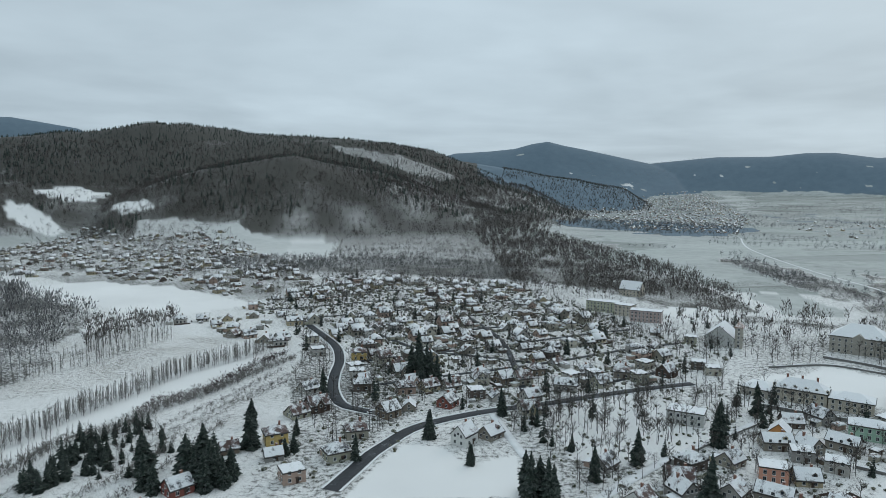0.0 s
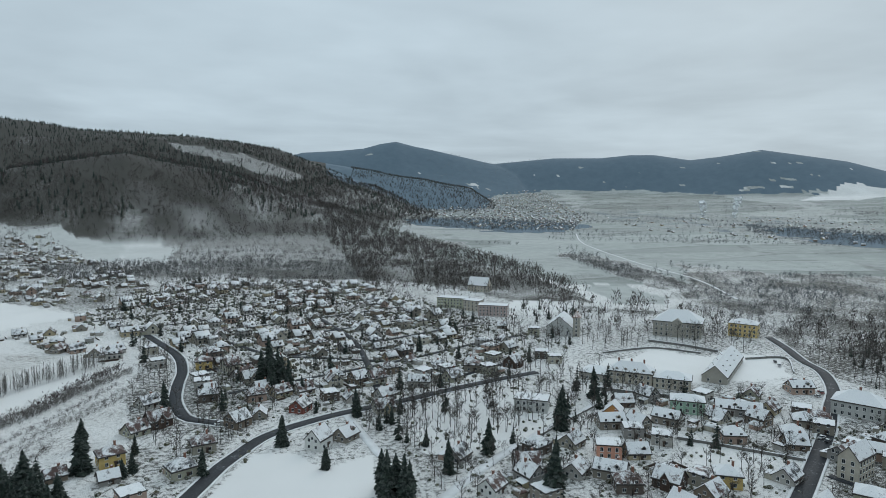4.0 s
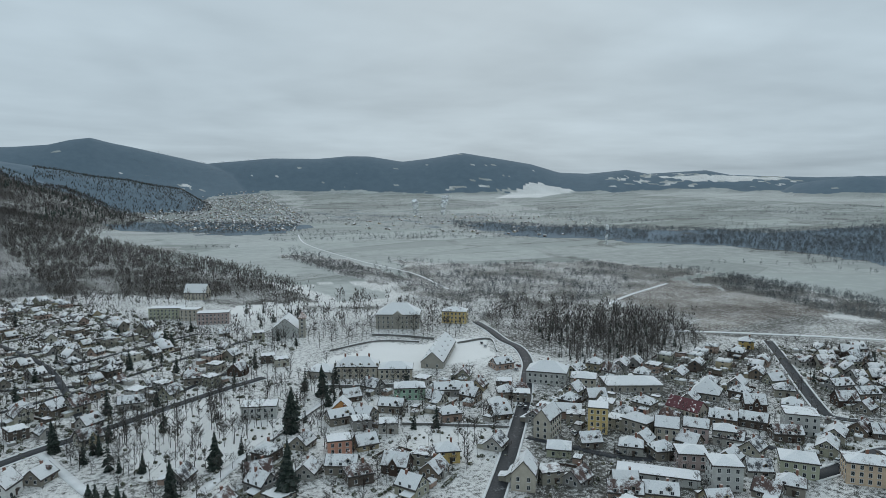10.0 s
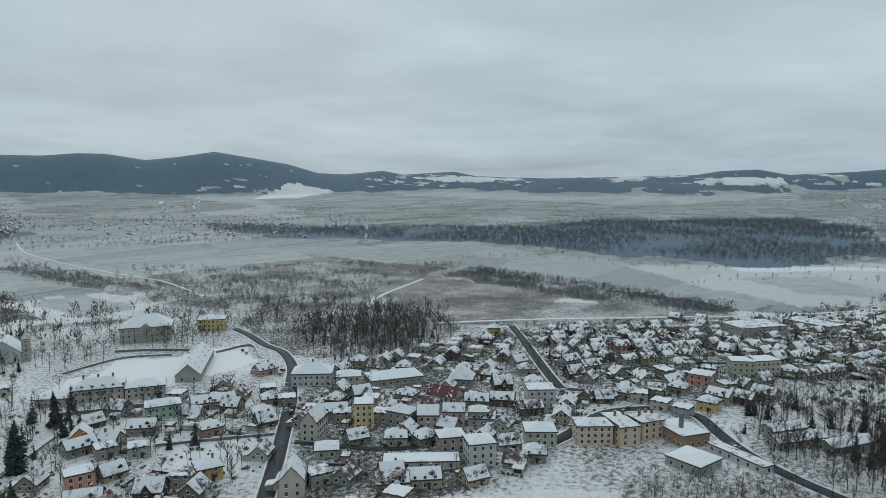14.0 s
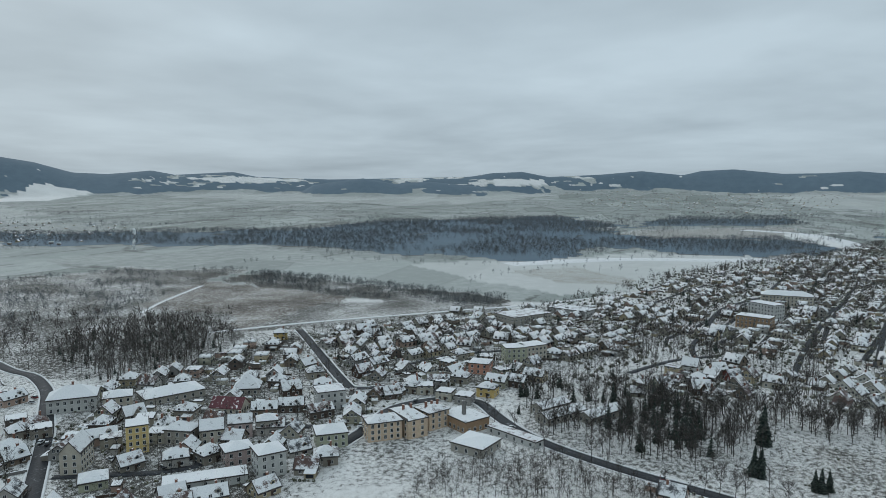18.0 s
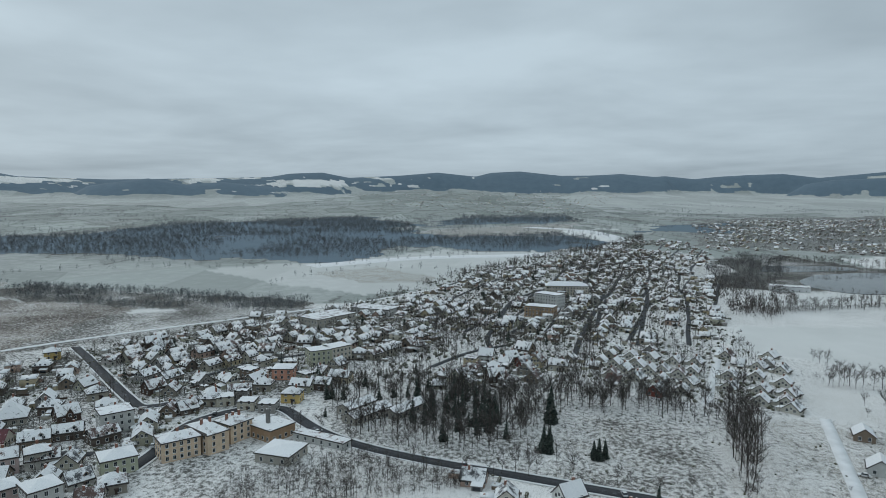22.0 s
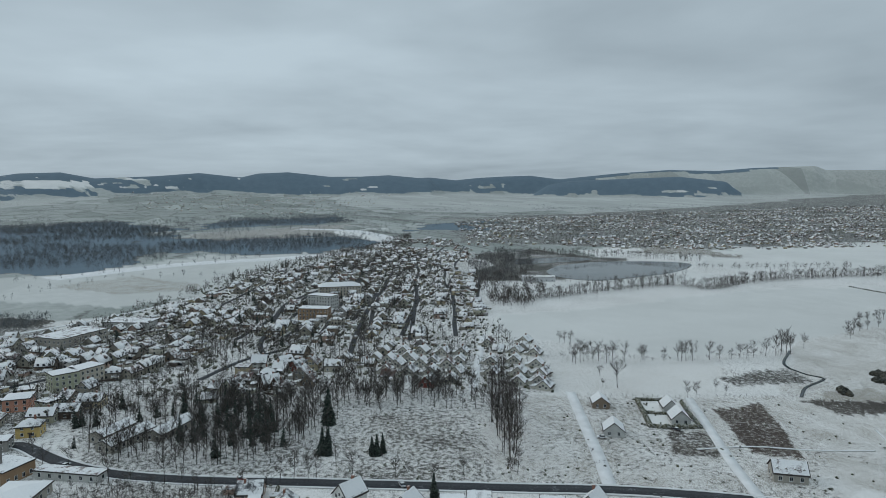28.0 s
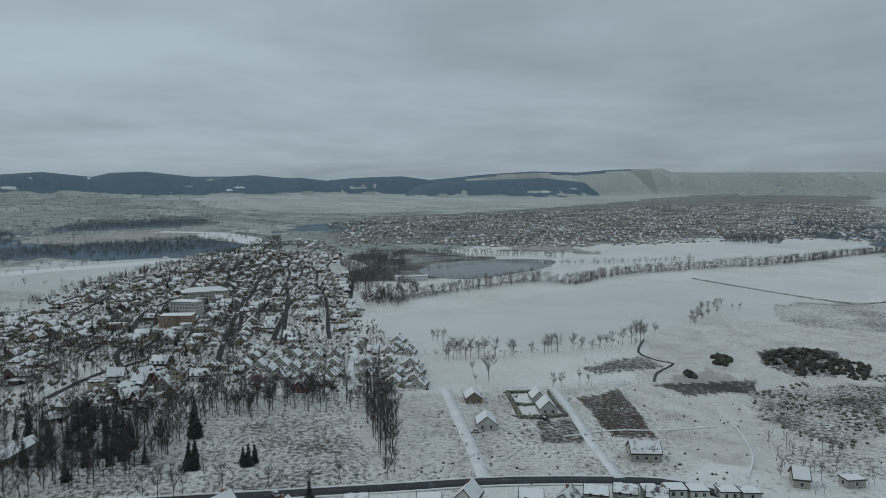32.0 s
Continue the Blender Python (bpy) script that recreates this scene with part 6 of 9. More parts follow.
    block("new_house", (286.5, -195.6), (282.6, -203.3), 10, 1, paint("brown_render", (0.22, 0.17, 0.13)), ROOF, "new brown house with a hipped snowy roof", "house", "end", 3.2, 3.5, 2.3)
    block("new_house", (251.5, -178.0), (246.6, -186.0), 10, 1, grey_white, S, "new white house with a dark-edged gable", "house", "end", 3.8, 3.5, 2.3)
    block("new_house", (267.5, -225.2), (264.0, -232.0), 10, 1, grey_white, S, "white house with a snowy gable inside a hedge", "house", "end", 3.8, 3.5, 2.3)
    block("new_house", (252.2, -217.5), (248.1, -225.5), 10, 1, grey_white, S, "white house with a glazed gable inside a hedge", "house", "end", 4.2, 3.5, 2.3)
    for a, b in (((325.5, 35.5), (340.6, 23.3)), ((312.0, 31.5), (331.7, 14.6)), ((318.2, 11.6), (337.4, -3.1))):
        block("long_shed", a, b, 9, 1, stone, S, "long low shed with a snowy roof among the trees", "shed", "gable", 2.0, 4.0, 2.8)
    for a, b in (((166.5, -181.4), (162.5, -187.7)), ((161.1, -189.9), (158.2, -194.5)), ((157.0, -198.0), (153.2, -204.1)), ((152.0, -204.4), (148.2, -210.4)), ((145.4, -213.1), (141.6, -219.1)), ((140.4, -219.4), (136.9, -225.0))):
        block("garage", a, b, 6, 1, grey_white, S, "low garage with a flat snowy roof beside the road", "garage", "flat", 1, 3.0, 2.4)
    block("yard_house", (137.0, -245.7), (132.7, -249.7), 7, 1, stone, ROOF, "pale house with a dark tiled roof in a yard", "house", "gable", 3.4)
    block("yard_shed", (125.4, -262.3), (122.2, -269.2), 5, 1, stone, S, "long yard shed under snow", "shed", "flat", 1, 4.0, 2.6)
    house_unfinished = block("unfinished_house", (187.2, -211.9), (180.1, -222.3), 9, 1, stone, S, "unfinished grey block house with dormers", "house", "gable", 3.6)
    dormers(house_unfinished, 4, 13, -3.2, 3.9, stone, S, 0.9)


# ---------------------------------------------------------------- trees
def bare_tree_geo(seed, twigs, tall=10.0, spread=3.2, limbs=7, slim=0.02, forks=0, girth=1.0):
    """Trunk and limbs in one, twigs in another; about tall metres high."""
    rnd = random.Random(seed)
    wood, crown = Geo(), Geo()

    def stick(g, a, b, r0, r1, n=4):
        a, b = Vector(a), Vector(b)
        d = (b - a).normalized()
        u = d.orthogonal().normalized()
        w = d.cross(u)
        ring = lambda p, r: [tuple(p + (u * math.cos(2 * math.pi * k / n) + w * math.sin(2 * math.pi * k / n)) * r) for k in range(n)]
        g.add(ring(a, r0) + ring(b, r1), [(k, (k + 1) % n, (k + 1) % n + n, k + n) for k in range(n)])

    lean = Vector((rnd.uniform(-0.4, 0.4), rnd.uniform(-0.4, 0.4), 0))
    mid, top = Vector((0, 0, tall * 0.45)) + lean, Vector((0, 0, tall * 0.92)) + lean * 1.6
    stick(wood, (0, 0, -0.5), mid, tall * 0.020 * girth, tall * 0.013 * girth, 5)
    stick(wood, mid, top, tall * 0.013 * girth, tall * 0.004)
    tips = [(mid, top)]
    for k in range(limbs):
        h = rnd.uniform(0.25, 0.72)
        base = Vector((0, 0, tall * h)) + lean * h
        ang = k * 2.4 + rnd.uniform(-0.5, 0.5)
        reach = spread * rnd.uniform(0.5, 1.0) * (1.15 - abs(h - 0.42))
        end = base + Vector((math.cos(ang) * reach, math.sin(ang) * reach, tall * rnd.uniform(0.2, 0.36)))
        end.z = min(end.z, tall * 0.97)
        stick(wood, base, end, tall * 0.009 * girth, tall * 0.003 * girth, 3)
        tips.append((base.lerp(end, 0.3), end))
        for j in range(forks):
            p = base.lerp(end, rnd.uniform(0.3, 0.8))
            q = p + Vector((rnd.uniform(-1, 1), rnd.uniform(-1, 1), rnd.uniform(0.5, 1.6))) * tall * 0.10
            stick(wood, p, q, tall * 0.0045, tall * 0.002, 3)
            tips.append((p, q))
    for k in range(twigs):
        a, b = tips[k % len(tips)]
        p = a.lerp(b, rnd.uniform(0.1, 1.0))
        ang, lift = rnd.uniform(0, 6.283), rnd.uniform(0.1, 1.8)
        d = Vector((math.cos(ang), math.sin(ang), lift)).normalized() * tall * rnd.uniform(0.06, 0.15)
        side = d.cross(Vector((rnd.uniform(-1, 1), rnd.uniform(-1, 1), rnd.uniform(-1, 1)))).normalized() * tall * slim * rnd.uniform(0.35, 0.8)
        fork = p + d * 0.8 + side.normalized() * d.length * rnd.uniform(0.3, 0.6)
        crown.add([p - side * 0.5, p + side * 0.5, p + d], [(0, 1, 2)])
        crown.add([p + d * 0.3, p + d * 0.3 + side * 0.6, fork], [(0, 1, 2)])
    return wood, crown


def conifer_geo(seed, tall=14.0, spread=3.2, whorls=17, each=11):
    """A spruce: drooping boughs of uneven length in whorls, with gaps and a ragged outline."""
    rnd = random.Random(seed)
    wood, crown = Geo(), Geo()
    n = 5
    wood.add([(math.cos(k * 1.2566) * 0.25, math.sin(k * 1.2566) * 0.25, -0.5) for k in range(n)] + [(0, 0, tall * 0.97)], [(k, (k + 1) % n, n) for k in range(n)])
    lobes = [rnd.uniform(0, 6.283) for _ in range(3)]
    for i in range(whorls):
        f = i / (whorls - 1)
        z = tall * (0.05 + 0.90 * f)
        r = spread * (1 - f) ** 0.72 * rnd.uniform(0.75, 1.15) + 0.16
        for k in range(each):
            ang = k * 6.283 / each + i * 1.1 + rnd.uniform(-0.3, 0.3)
            c, s = math.cos(ang), math.sin(ang)
            side = 1 + 0.16 * math.sin(ang + lobes[0] + 2 * f) + 0.10 * math.sin(2 * ang + lobes[1] + 9 * f)
            rr = r * side * (rnd.uniform(0.65, 1.1) if rnd.random() > 0.12 else 0.4)
            w = 0.27 * rr + 0.20
            d = rr * rnd.uniform(0.15, 0.6)
            y = z + rnd.uniform(-0.25, 0.25)
            root_, tip = Vector((c * 0.1, s * 0.1, y + tall * 0.025)), Vector((c * rr, s * rr, y - d))
            l = Vector((c * rr * 0.55 - s * w, s * rr * 0.55 + c * w, y - d * 0.85))
            q = Vector((c * rr * 0.55 + s * w, s * rr * 0.55 - c * w, y - d * 0.85))
            m = Vector((c * rr * 0.6, s * rr * 0.6, y - d * 0.15))
            crown.add([root_, l, tip, q, m], [(0, 1, 4), (1, 2, 4), (2, 3, 4), (3, 0, 4)])
    return wood, crown


def joined(wood, crown):
    g = Geo()
    g.add(wood.v, wood.f, 0)
    g.add(crown.v, crown.f, 1)
    return g.arrays()


NEAR_TREES = [joined(*bare_tree_geo(s, 200, slim=0.010, limbs=9, forks=2, girth=0.65)) for s in range(6)]
MID_TREES = [joined(*bare_tree_geo(20 + s, 70, limbs=6, slim=0.020, spread=3.4, girth=0.6)) for s in range(6)]
def brush_geo(seed, blades=16, tall=10.0, spread=2.8):
    """A bare tree as it stands in a wood: a thin stem and long upright sprays of twigs."""
    rnd = random.Random(seed)
    wood, crown = Geo(), Geo()
    wood.add([(0.13, 0, -0.5), (-0.07, 0.12, -0.5), (-0.07, -0.12, -0.5), (0, 0, tall * 0.85)], [(0, 1, 3), (1, 2, 3), (2, 0, 3)])
    for k in range(blades):
        h, ang = rnd.uniform(0.2, 0.84), rnd.uniform(0, 6.283)
        w = spread * math.sqrt(max(0.06, 1 - ((h - 0.52) / 0.42) ** 2)) * rnd.uniform(0.1, 1.0)
        p = Vector((math.cos(ang) * w, math.sin(ang) * w, h * tall))
        d = Vector((math.cos(ang) * 0.5, math.sin(ang) * 0.5, 1.0)) * tall * rnd.uniform(0.13, 0.24)
        b = rnd.uniform(0, 6.283)
        q = Vector((math.cos(b), math.sin(b), rnd.uniform(-0.3, 0.3))) * tall * rnd.uniform(0.018, 0.036)
        crown.add([p - q, p + q, p + d], [(0, 1, 2)])
    return wood, crown


FAR_TREES = [joined(*brush_geo(40 + s)) for s in range(6)]
def sapling_geo(seed, tall=12.0):
    """A slender young tree of a planted row: a thin stem and upright switches."""
    rnd, wood, crown = random.Random(seed), Geo(), Geo()
    wood.add([(0.06, 0, -0.5), (-0.03, 0.05, -0.5), (-0.03, -0.05, -0.5), (0, 0, tall)], [(0, 1, 3), (1, 2, 3), (2, 0, 3)])
    for k in range(52):
        h, ang = rnd.uniform(0.10, 0.92), rnd.uniform(0, 6.283)
        p = Vector((0, 0, h * tall))
        out = rnd.uniform(0.6, 2.3) * (1.15 - 0.75 * h)
        q = p + Vector((math.cos(ang) * out, math.sin(ang) * out, rnd.uniform(0.6, 2.2)))
        o = Vector((-math.sin(ang), math.cos(ang), 0)) * 0.085
        crown.add([p - o, p + o, q], [(0, 1, 2)])
    return wood, crown


POPLARS = [joined(*sapling_geo(60 + s)) for s in range(5)]
SPRUCES = [joined(*conifer_geo(80 + s, whorls=11, each=8)) for s in range(4)]
def far_spruce_geo(seed):
    """A spruce as it stands in a far wood: three ragged skirts."""
    rnd, wood, crown = random.Random(seed), Geo(), Geo()
    wood.add([(0.2, 0, -0.5), (-0.1, 0.2, -0.5), (-0.1, -0.2, -0.5), (0, 0, 6)], [(0, 1, 3), (1, 2, 3), (2, 0, 3)])
    for z, r, h in ((1.2, 3.0, 5.5), (4.6, 2.3, 5.2), (8.4, 1.5, 5.6)):
        n = 6
        crown.add([(math.cos(k * 1.047) * r * rnd.uniform(0.65, 1.2), math.sin(k * 1.047) * r * rnd.uniform(0.65, 1.2), z + rnd.uniform(-0.5, 0.5)) for k in range(n)] + [(0, 0, z + h)],
                  [(k, (k + 1) % n, n) for k in range(n)])
    return wood, crown


FAR_SPRUCES = [joined(*far_spruce_geo(90 + s)) for s in range(4)]
def clump_geo(seed):
    """A low tuft of hedge: an uneven lump of two rings."""
    rnd, g = random.Random(seed), Geo()
    n = 6
    ring = lambda r, z: [(math.cos(k * 1.047) * r * rnd.uniform(0.7, 1.3), math.sin(k * 1.047) * r * rnd.uniform(0.7, 1.3), z * rnd.uniform(0.8, 1.2)) for k in range(n)]
    g.add(ring(0.55, -0.2) + ring(0.75, 0.6) + [(rnd.uniform(-0.2, 0.2), rnd.uniform(-0.2, 0.2), 1.25)],
          [(k, (k + 1) % n, (k + 1) % n + n, k + n) for k in range(n)] + [(k + n, (k + 1) % n + n, 2 * n) for k in range(n)])
    return g.arrays()


TUFTS = [clump_geo(s) for s in range(5)]
BUSHES = [joined(*bare_tree_geo(100 + s, 40, tall=3.0, spread=1.8, limbs=6, slim=0.05)) for s in range(4)]


def strew(pile, kinds, x, y, low, high, seed, wide=1.0, base=10.0):
    """Trees at the places given, low to high metres tall."""
    rng = np.random.default_rng(seed)
    n = len(x)
    tall = rng.uniform(low, high, n) / base
    which, turn = rng.integers(0, len(kinds), n), rng.uniform(0, 6.283, n)
    z = terrain(x, y)
    for k in range(len(kinds)):
        i = which == k
        pile.strew(kinds[k], x[i], y[i], z[i], turn[i], tall[i] * wide, tall[i])


def scatter(poly, n, seed, clump=0.0, size=40):
    """About n points in a polygon, in clumps where wanted."""
    rng = np.random.default_rng(seed)
    xs, ys = [p[0] for p in poly], [p[1] for p in poly]
    out_x, out_y = [], []
    got = 0
    for _ in range(60):
        x, y = rng.uniform(min(xs), max(xs), 4 * n), rng.uniform(min(ys), max(ys), 4 * n)
        ok = inside(poly, x, y)
        if clump:
            ok &= value_noise(x, y, size, seed) + rng.uniform(-0.2, 0.2, 4 * n) > clump
        x, y = x[ok], y[ok]
        out_x.append(x); out_y.append(y)
        got += len(x)
        if got >= n:
            break
    return np.concatenate(out_x)[:n], np.concatenate(out_y)[:n]


def along(pts, gap, seed, wobble=2.0):
    rng = np.random.default_rng(seed)
    line = smooth_line(pts, gap)
    return line[:, 0] + rng.normal(0, wobble, len(line)), line[:, 1] + rng.normal(0, wobble, len(line))


CONIFERS, TREES = [], []


def conifer_thing(x, y, tall, wide=1.0, label="dark green spruce dusted with snow"):
    k = len(CONIFERS) % 3
    if len(CONIFERS) < 3:
        w, c = conifer_geo(200 + k, whorls=26, each=12)
        root = tagged(new("spruce_tree"), label, "tree", "spruces between the houses")
        part("trunk", w.mesh("spruce_trunk", [BARK]), root)
        part("crown", c.mesh("spruce_crown", [NEEDLE]), root)
    else:
        root = copy_thing(CONIFERS[k], Matrix())
    root.matrix_basis = pose(x, y, height(x, y), 0, 0, (x * 37 + y * 11) % 360)
    root.scale = (tall / 14 * wide, tall / 14 * wide, tall / 14)
    CONIFERS.append(root)


def tree_thing(x, y, tall, rust=False):
    k = len(TREES) % 6
    if len(TREES) < 6:
        w, c = bare_tree_geo(300 + k, 420, slim=0.0075, limbs=11, forks=3, spread=3.2, girth=0.6)
        root = tagged(new("bare_tree"), "leafless broad-leaved tree with fine snowy twigs", "tree", "bare trees of the town")
        part("trunk", w.mesh("tree_trunk", [BARK]), root)
        part("crown", c.mesh("tree_crown", [TWIG]), root)
    else:
        root = copy_thing(TREES[k], Matrix())
    root.matrix_basis = pose(x, y, height(x, y), 0, 0, (x * 53 + y * 17) % 360)
    root.scale = (tall / 10, tall / 10, tall / 10)
    TREES.append(root)


build_ground()
build_roads()
build_landmarks()


POND, pond_tree, pond_bsdf = material("dark_pond_water", 0.04)
pond_bsdf.inputs["Base Color"].default_value = (0.02, 0.028, 0.03, 1)
pond_bsdf.inputs["Specular IOR Level"].default_value = 0.15
bumped(pond_tree, pond_bsdf, noise_node(pond_tree, 0.6, 3, pond_tree.nodes.new("ShaderNodeNewGeometry").outputs["Position"]), 0.06, 0.1)


def build_pond(*pts):
    line = smooth_line([*pts, pts[0]], 12)[:-1]
    g = Geo().slab([(x, y, 0.35) for x, y in line], 0.5)
    tagged(new("water", g.mesh("water", [POND])), "dark open water of the fish pond", "water", kind="structure")


build_pond((837.9, -507.0), (858.2, -583.4), (829.8, -676.1), (782.3, -700.6), (720.3, -621.9), (692.4, -532.4), (687.2, -471.8), (724.1, -445.0), (782.6, -455.7))
build_pond((939.7, -492.8), (928.7, -592.2), (887.3, -597.8), (874.1, -516.8), (877.4, -460.1))
ribbon("water", smooth_line([(1833.4, -297.2), (1706.7, -408.4), (1492.6, -430.1), (1308.1, -396.9), (1162.3, -310.1), (1092.6, -165.9), (1052.1, 9.1), (949.3, 157.4)]), 42, 0.25, SNOW_ROAD, "frozen river under snow on the plain", "river")
ribbon("water", smooth_line([(339.9, -394.5), (313.8, -359.8), (291.5, -353.5), (281.4, -355.8), (272.4, -329.8), (260.7, -312.7)]), 1.8, 0.22, POND, "narrow dark brook between snowy banks", "brook")
block("warehouse", (715.0, -382.8), (697.0, -418.7), 16, 1, paint("warehouse_sheet", (0.6, 0.6, 0.6)), WHITE_ROOF, "white warehouse with a snowy roof by the pond", "building", "flat", 1, 6.0, 5.0)


stone_wall(2.0, (165.2, 335.5), (188.8, 318.5), (218.1, 303.2))
stone_wall(1.4, (288.4, 374.6), (314.8, 370.6), (295.4, 339.2))
stone_wall(1.6, (252.0, 434.0), (269.7, 415.1), (282.3, 395.0))
stone_wall(1.2, (204.8, 409.6), (244.0, 414.3), (268.6, 394.2))
stone_wall(1.3, (167.9, 261.4), (187.3, 244.9), (206.2, 227.6), label="garden wall beside the snowy orchard")
stone_wall(1.2, (91.0, 263.8), (119.0, 285.9), (149.2, 308.5), label="low wall along the snowy lane")
for k, (at, turn) in enumerate((((301.8, 363.5), 60), ((298.2, 355.2), 60), ((283.7, 325.8), 100), ((231.8, 247.2), 20), ((231.0, 242.9), 30), ((224.5, 203.7), 80), ((223.2, 198.9), 80), ((288.7, 117.8), 10), ((284.6, 114.6), 15), ((97.9, 319.7), 0), ((-69.7, 337.6), 60),
                                ((-35.6, 324.4), 20), ((329.7, 103.4), 5), ((303.8, 47.8), -35), ((195.5, -222.0), 20), ((249.5, -175.6), 60), ((245.1, -213.9), 10), ((236.2, -75.5), 0), ((264.7, -17.9), 2), ((266.4, 195.5), 15), ((223.3, 177.4), 60), ((274.7, 297.4), 80), ((281.9, 303.1), 80), ((222.6, 129.2), 10))):
    car(at, turn, k % 4)


# ---------------------------------------------------------------- houses that stand by themselves
plot("brown_cross", (90.4, 245.3), 10)
plot("white_gable", (71.2, 230.1), 60)
plot("gable", (107.9, 237.0), 70)
plot("long", (120.7, 232.5), -10)
plot("hip", (121.6, 220.9), 15)
plot("brown_cross", (138.6, 219.7), -20)
plot("gable", (140.3, 248.1), 20)
plot("cube", (158.7, 259.0), 0)
plot("cube", (150.4, 270.0), 10)
plot("gable", (118.6, 265.1), 60)
plot("hip", (190.8, 254.1), 20)
plot("cube", (152.3, 219.0), 70)
plot("yellow_hip", (160.9, 216.3), 10)
plot("hip", (218.6, 249.9), 10)
plot("gable", (239.9, 305.2), 80)
plot("gable", (233.4, 283.5), 70)
plot("long", (212.3, 286.7), 5)
plot("long", (219.8, 281.6), 5)
plot("cube", (245.9, 276.1), 0)
plot("long", (272.1, 307.7), 30)
plot("gable", (166.4, 309.3), 20)
plot("long", (174.6, 281.0), -15)
plot("gable", (65.7, 261.2), 60)
plot("gable", (85.1, 393.5), 40)
plot("long", (69.1, 364.6), -5)
plot("hip", (107.2, 390.2), 0)
plot("brown_cross", (134.7, 392.5), 60)
plot("cube", (160.0, 409.0), 0)
plot("cube", (163.6, 396.0), 10)
plot("cottage", (162.2, 501.7), 0)
plot("cube", (179.8, 477.1), 0)
plot("gable", (185.9, 213.8), 70)
plot("hip", (244.7, 263.1), 10)
plot("long", (145.8, 282.5), 20)
plot("yellow_hip", (-74.4, 287.9), 10)
plot("hip", (-44.5, 270.3), 20)
plot("hip", (-39.4, 295.0), 10)
plot("brown_cross", (-63.7, 330.3), 20)
plot("gable", (-73.8, 360.1), 30)
plot("tall", (-26.8, 321.5), 40)
plot("red_gable", (2.6, 336.8), 60)
plot("white_tall", (9.7, 287.5), 55)
plot("gable", (21.9, 294.3), 50)
plot("cross", (43.7, 327.1), 20)
plot("cube", (-58.6, 250.0), 15)
plot("hip", (-45.1, 365.4), 0)
plot("hip", (-20.4, 359.7), 10)
plot("yellow_hip", (-55.0, 430.2), 0)
plot("cube", (-94.8, 475.9), 10)
plot("cube", (-83.7, 440.0), 10)
plot("long", (-120.9, 535.5), 10)
plot("gable", (-156.0, 491.6), 50)
plot("gable", (-144.7, 489.9), 20)
plot("gable", (-127.9, 476.1), 70)
plot("gable", (-117.6, 481.0), 30)
plot("hip", (22.3, 386.1), 10)
plot("cube", (-50.9, 388.1), 0)
plot("tall", (46.0, 376.8), 30)
plot("red_gable", (-103.9, 217.0), 30)
plot("gable", (-71.5, 320.7), 30)
plot("cottage", (-70.9, 270.1), 10)
plot("red_gable", (-98.5, 238.8), 25)
plot("cottage", (-91.6, 276.7), 10)
plot("hip", (235.6, 262.8), 10)
plot("cube", (239.2, 254.5), 0)
plot("gable", (212.9, 241.6), 20)
plot("long", (240.1, 222.0), 0)
plot("cross", (270.5, 230.8), 20)
plot("cube", (238.0, 215.2), 0)
plot("gable", (221.0, 191.6), 20)
plot("gable", (240.5, 178.0), 70)
plot("hip", (228.8, 175.3), 0)
plot("hip", (236.2, 164.6), 30)
plot("brown_cross", (325.1, 173.8), 15)
plot("hip", (337.6, 160.3), 0)
plot("gable", (376.5, 189.7), 40)
plot("long", (292.1, 170.7), -5)
plot("long", (301.1, 160.7), -5)
plot("hip", (358.8, 175.6), 10)
plot("long", (271.3, 155.4), -5)
plot("gable", (271.0, 144.2), 70)
plot("gable", (252.0, 132.0), 20)
plot("gable", (252.9, 144.3), 70)
plot("hip", (246.7, 116.3), 0)
plot("long", (296.9, 143.1), 20)
plot("gable", (332.0, 126.2), 70)
plot("gable", (334.7, 118.7), 20)
plot("hip", (353.1, 111.7), 10)
plot("long", (360.4, 99.1), 0)
plot("brown_cross", (368.2, 148.4), 30)
plot("gable", (365.8, 137.9), 70)
plot("brown_cross", (476.3, 191.3), 10)
plot("yellow_hip", (443.8, 244.5), 0)
plot("gable", (200.7, 156.2), 10)
plot("gable", (188.5, 168.9), 60)
plot("long", (202.2, 141.5), 5)
plot("long", (192.7, 149.8), 5)
plot("gable", (214.8, 126.8), 30)
plot("cube", (181.6, 176.9), 20)
plot("gable", (172.6, 184.9), 80)
plot("cube", (346.9, 103.0), 0)
plot("yellow_hip", (351.0, 68.6), -20)
plot("cube", (358.0, 97.4), -20)
plot("hip", (371.8, 88.5), -20)
plot("cube", (339.4, 89.2), -20)
plot("cube", (335.7, 77.7), -20)
plot("hip", (347.1, 109.8), -20)
plot("long", (369.6, 66.6), -25)
plot("long", (372.5, 56.0), -25)
plot("long", (386.4, 47.1), -25)
plot("gable", (337.7, 117.9), 50)
plot("cross", (464.6, 178.5), 20)
plot("brown_cross", (463.0, 184.2), 60)
plot("white_tall", (428.0, -43.2), -15)
plot("red_gable", (416.7, -65.4), 40)
plot("gable", (432.3, -59.3), 30)
plot("brown_cross", (385.4, -44.3), 20)
plot("gable", (400.8, -32.4), -30)
plot("gable", (390.8, -24.6), 40)
plot("gable", (384.2, -66.7), 70)
plot("long", (407.4, -86.5), -10)
plot("cottage", (372.2, -10.7), 0)
plot("white_tall", (229.3, -53.5), 40)
plot("white_gable", (219.0, -72.0), 60)
plot("cube", (208.9, -95.6), 0)
plot("white_tall", (190.2, -130.9), 70)
plot("cube", (210.2, -85.7), 0)
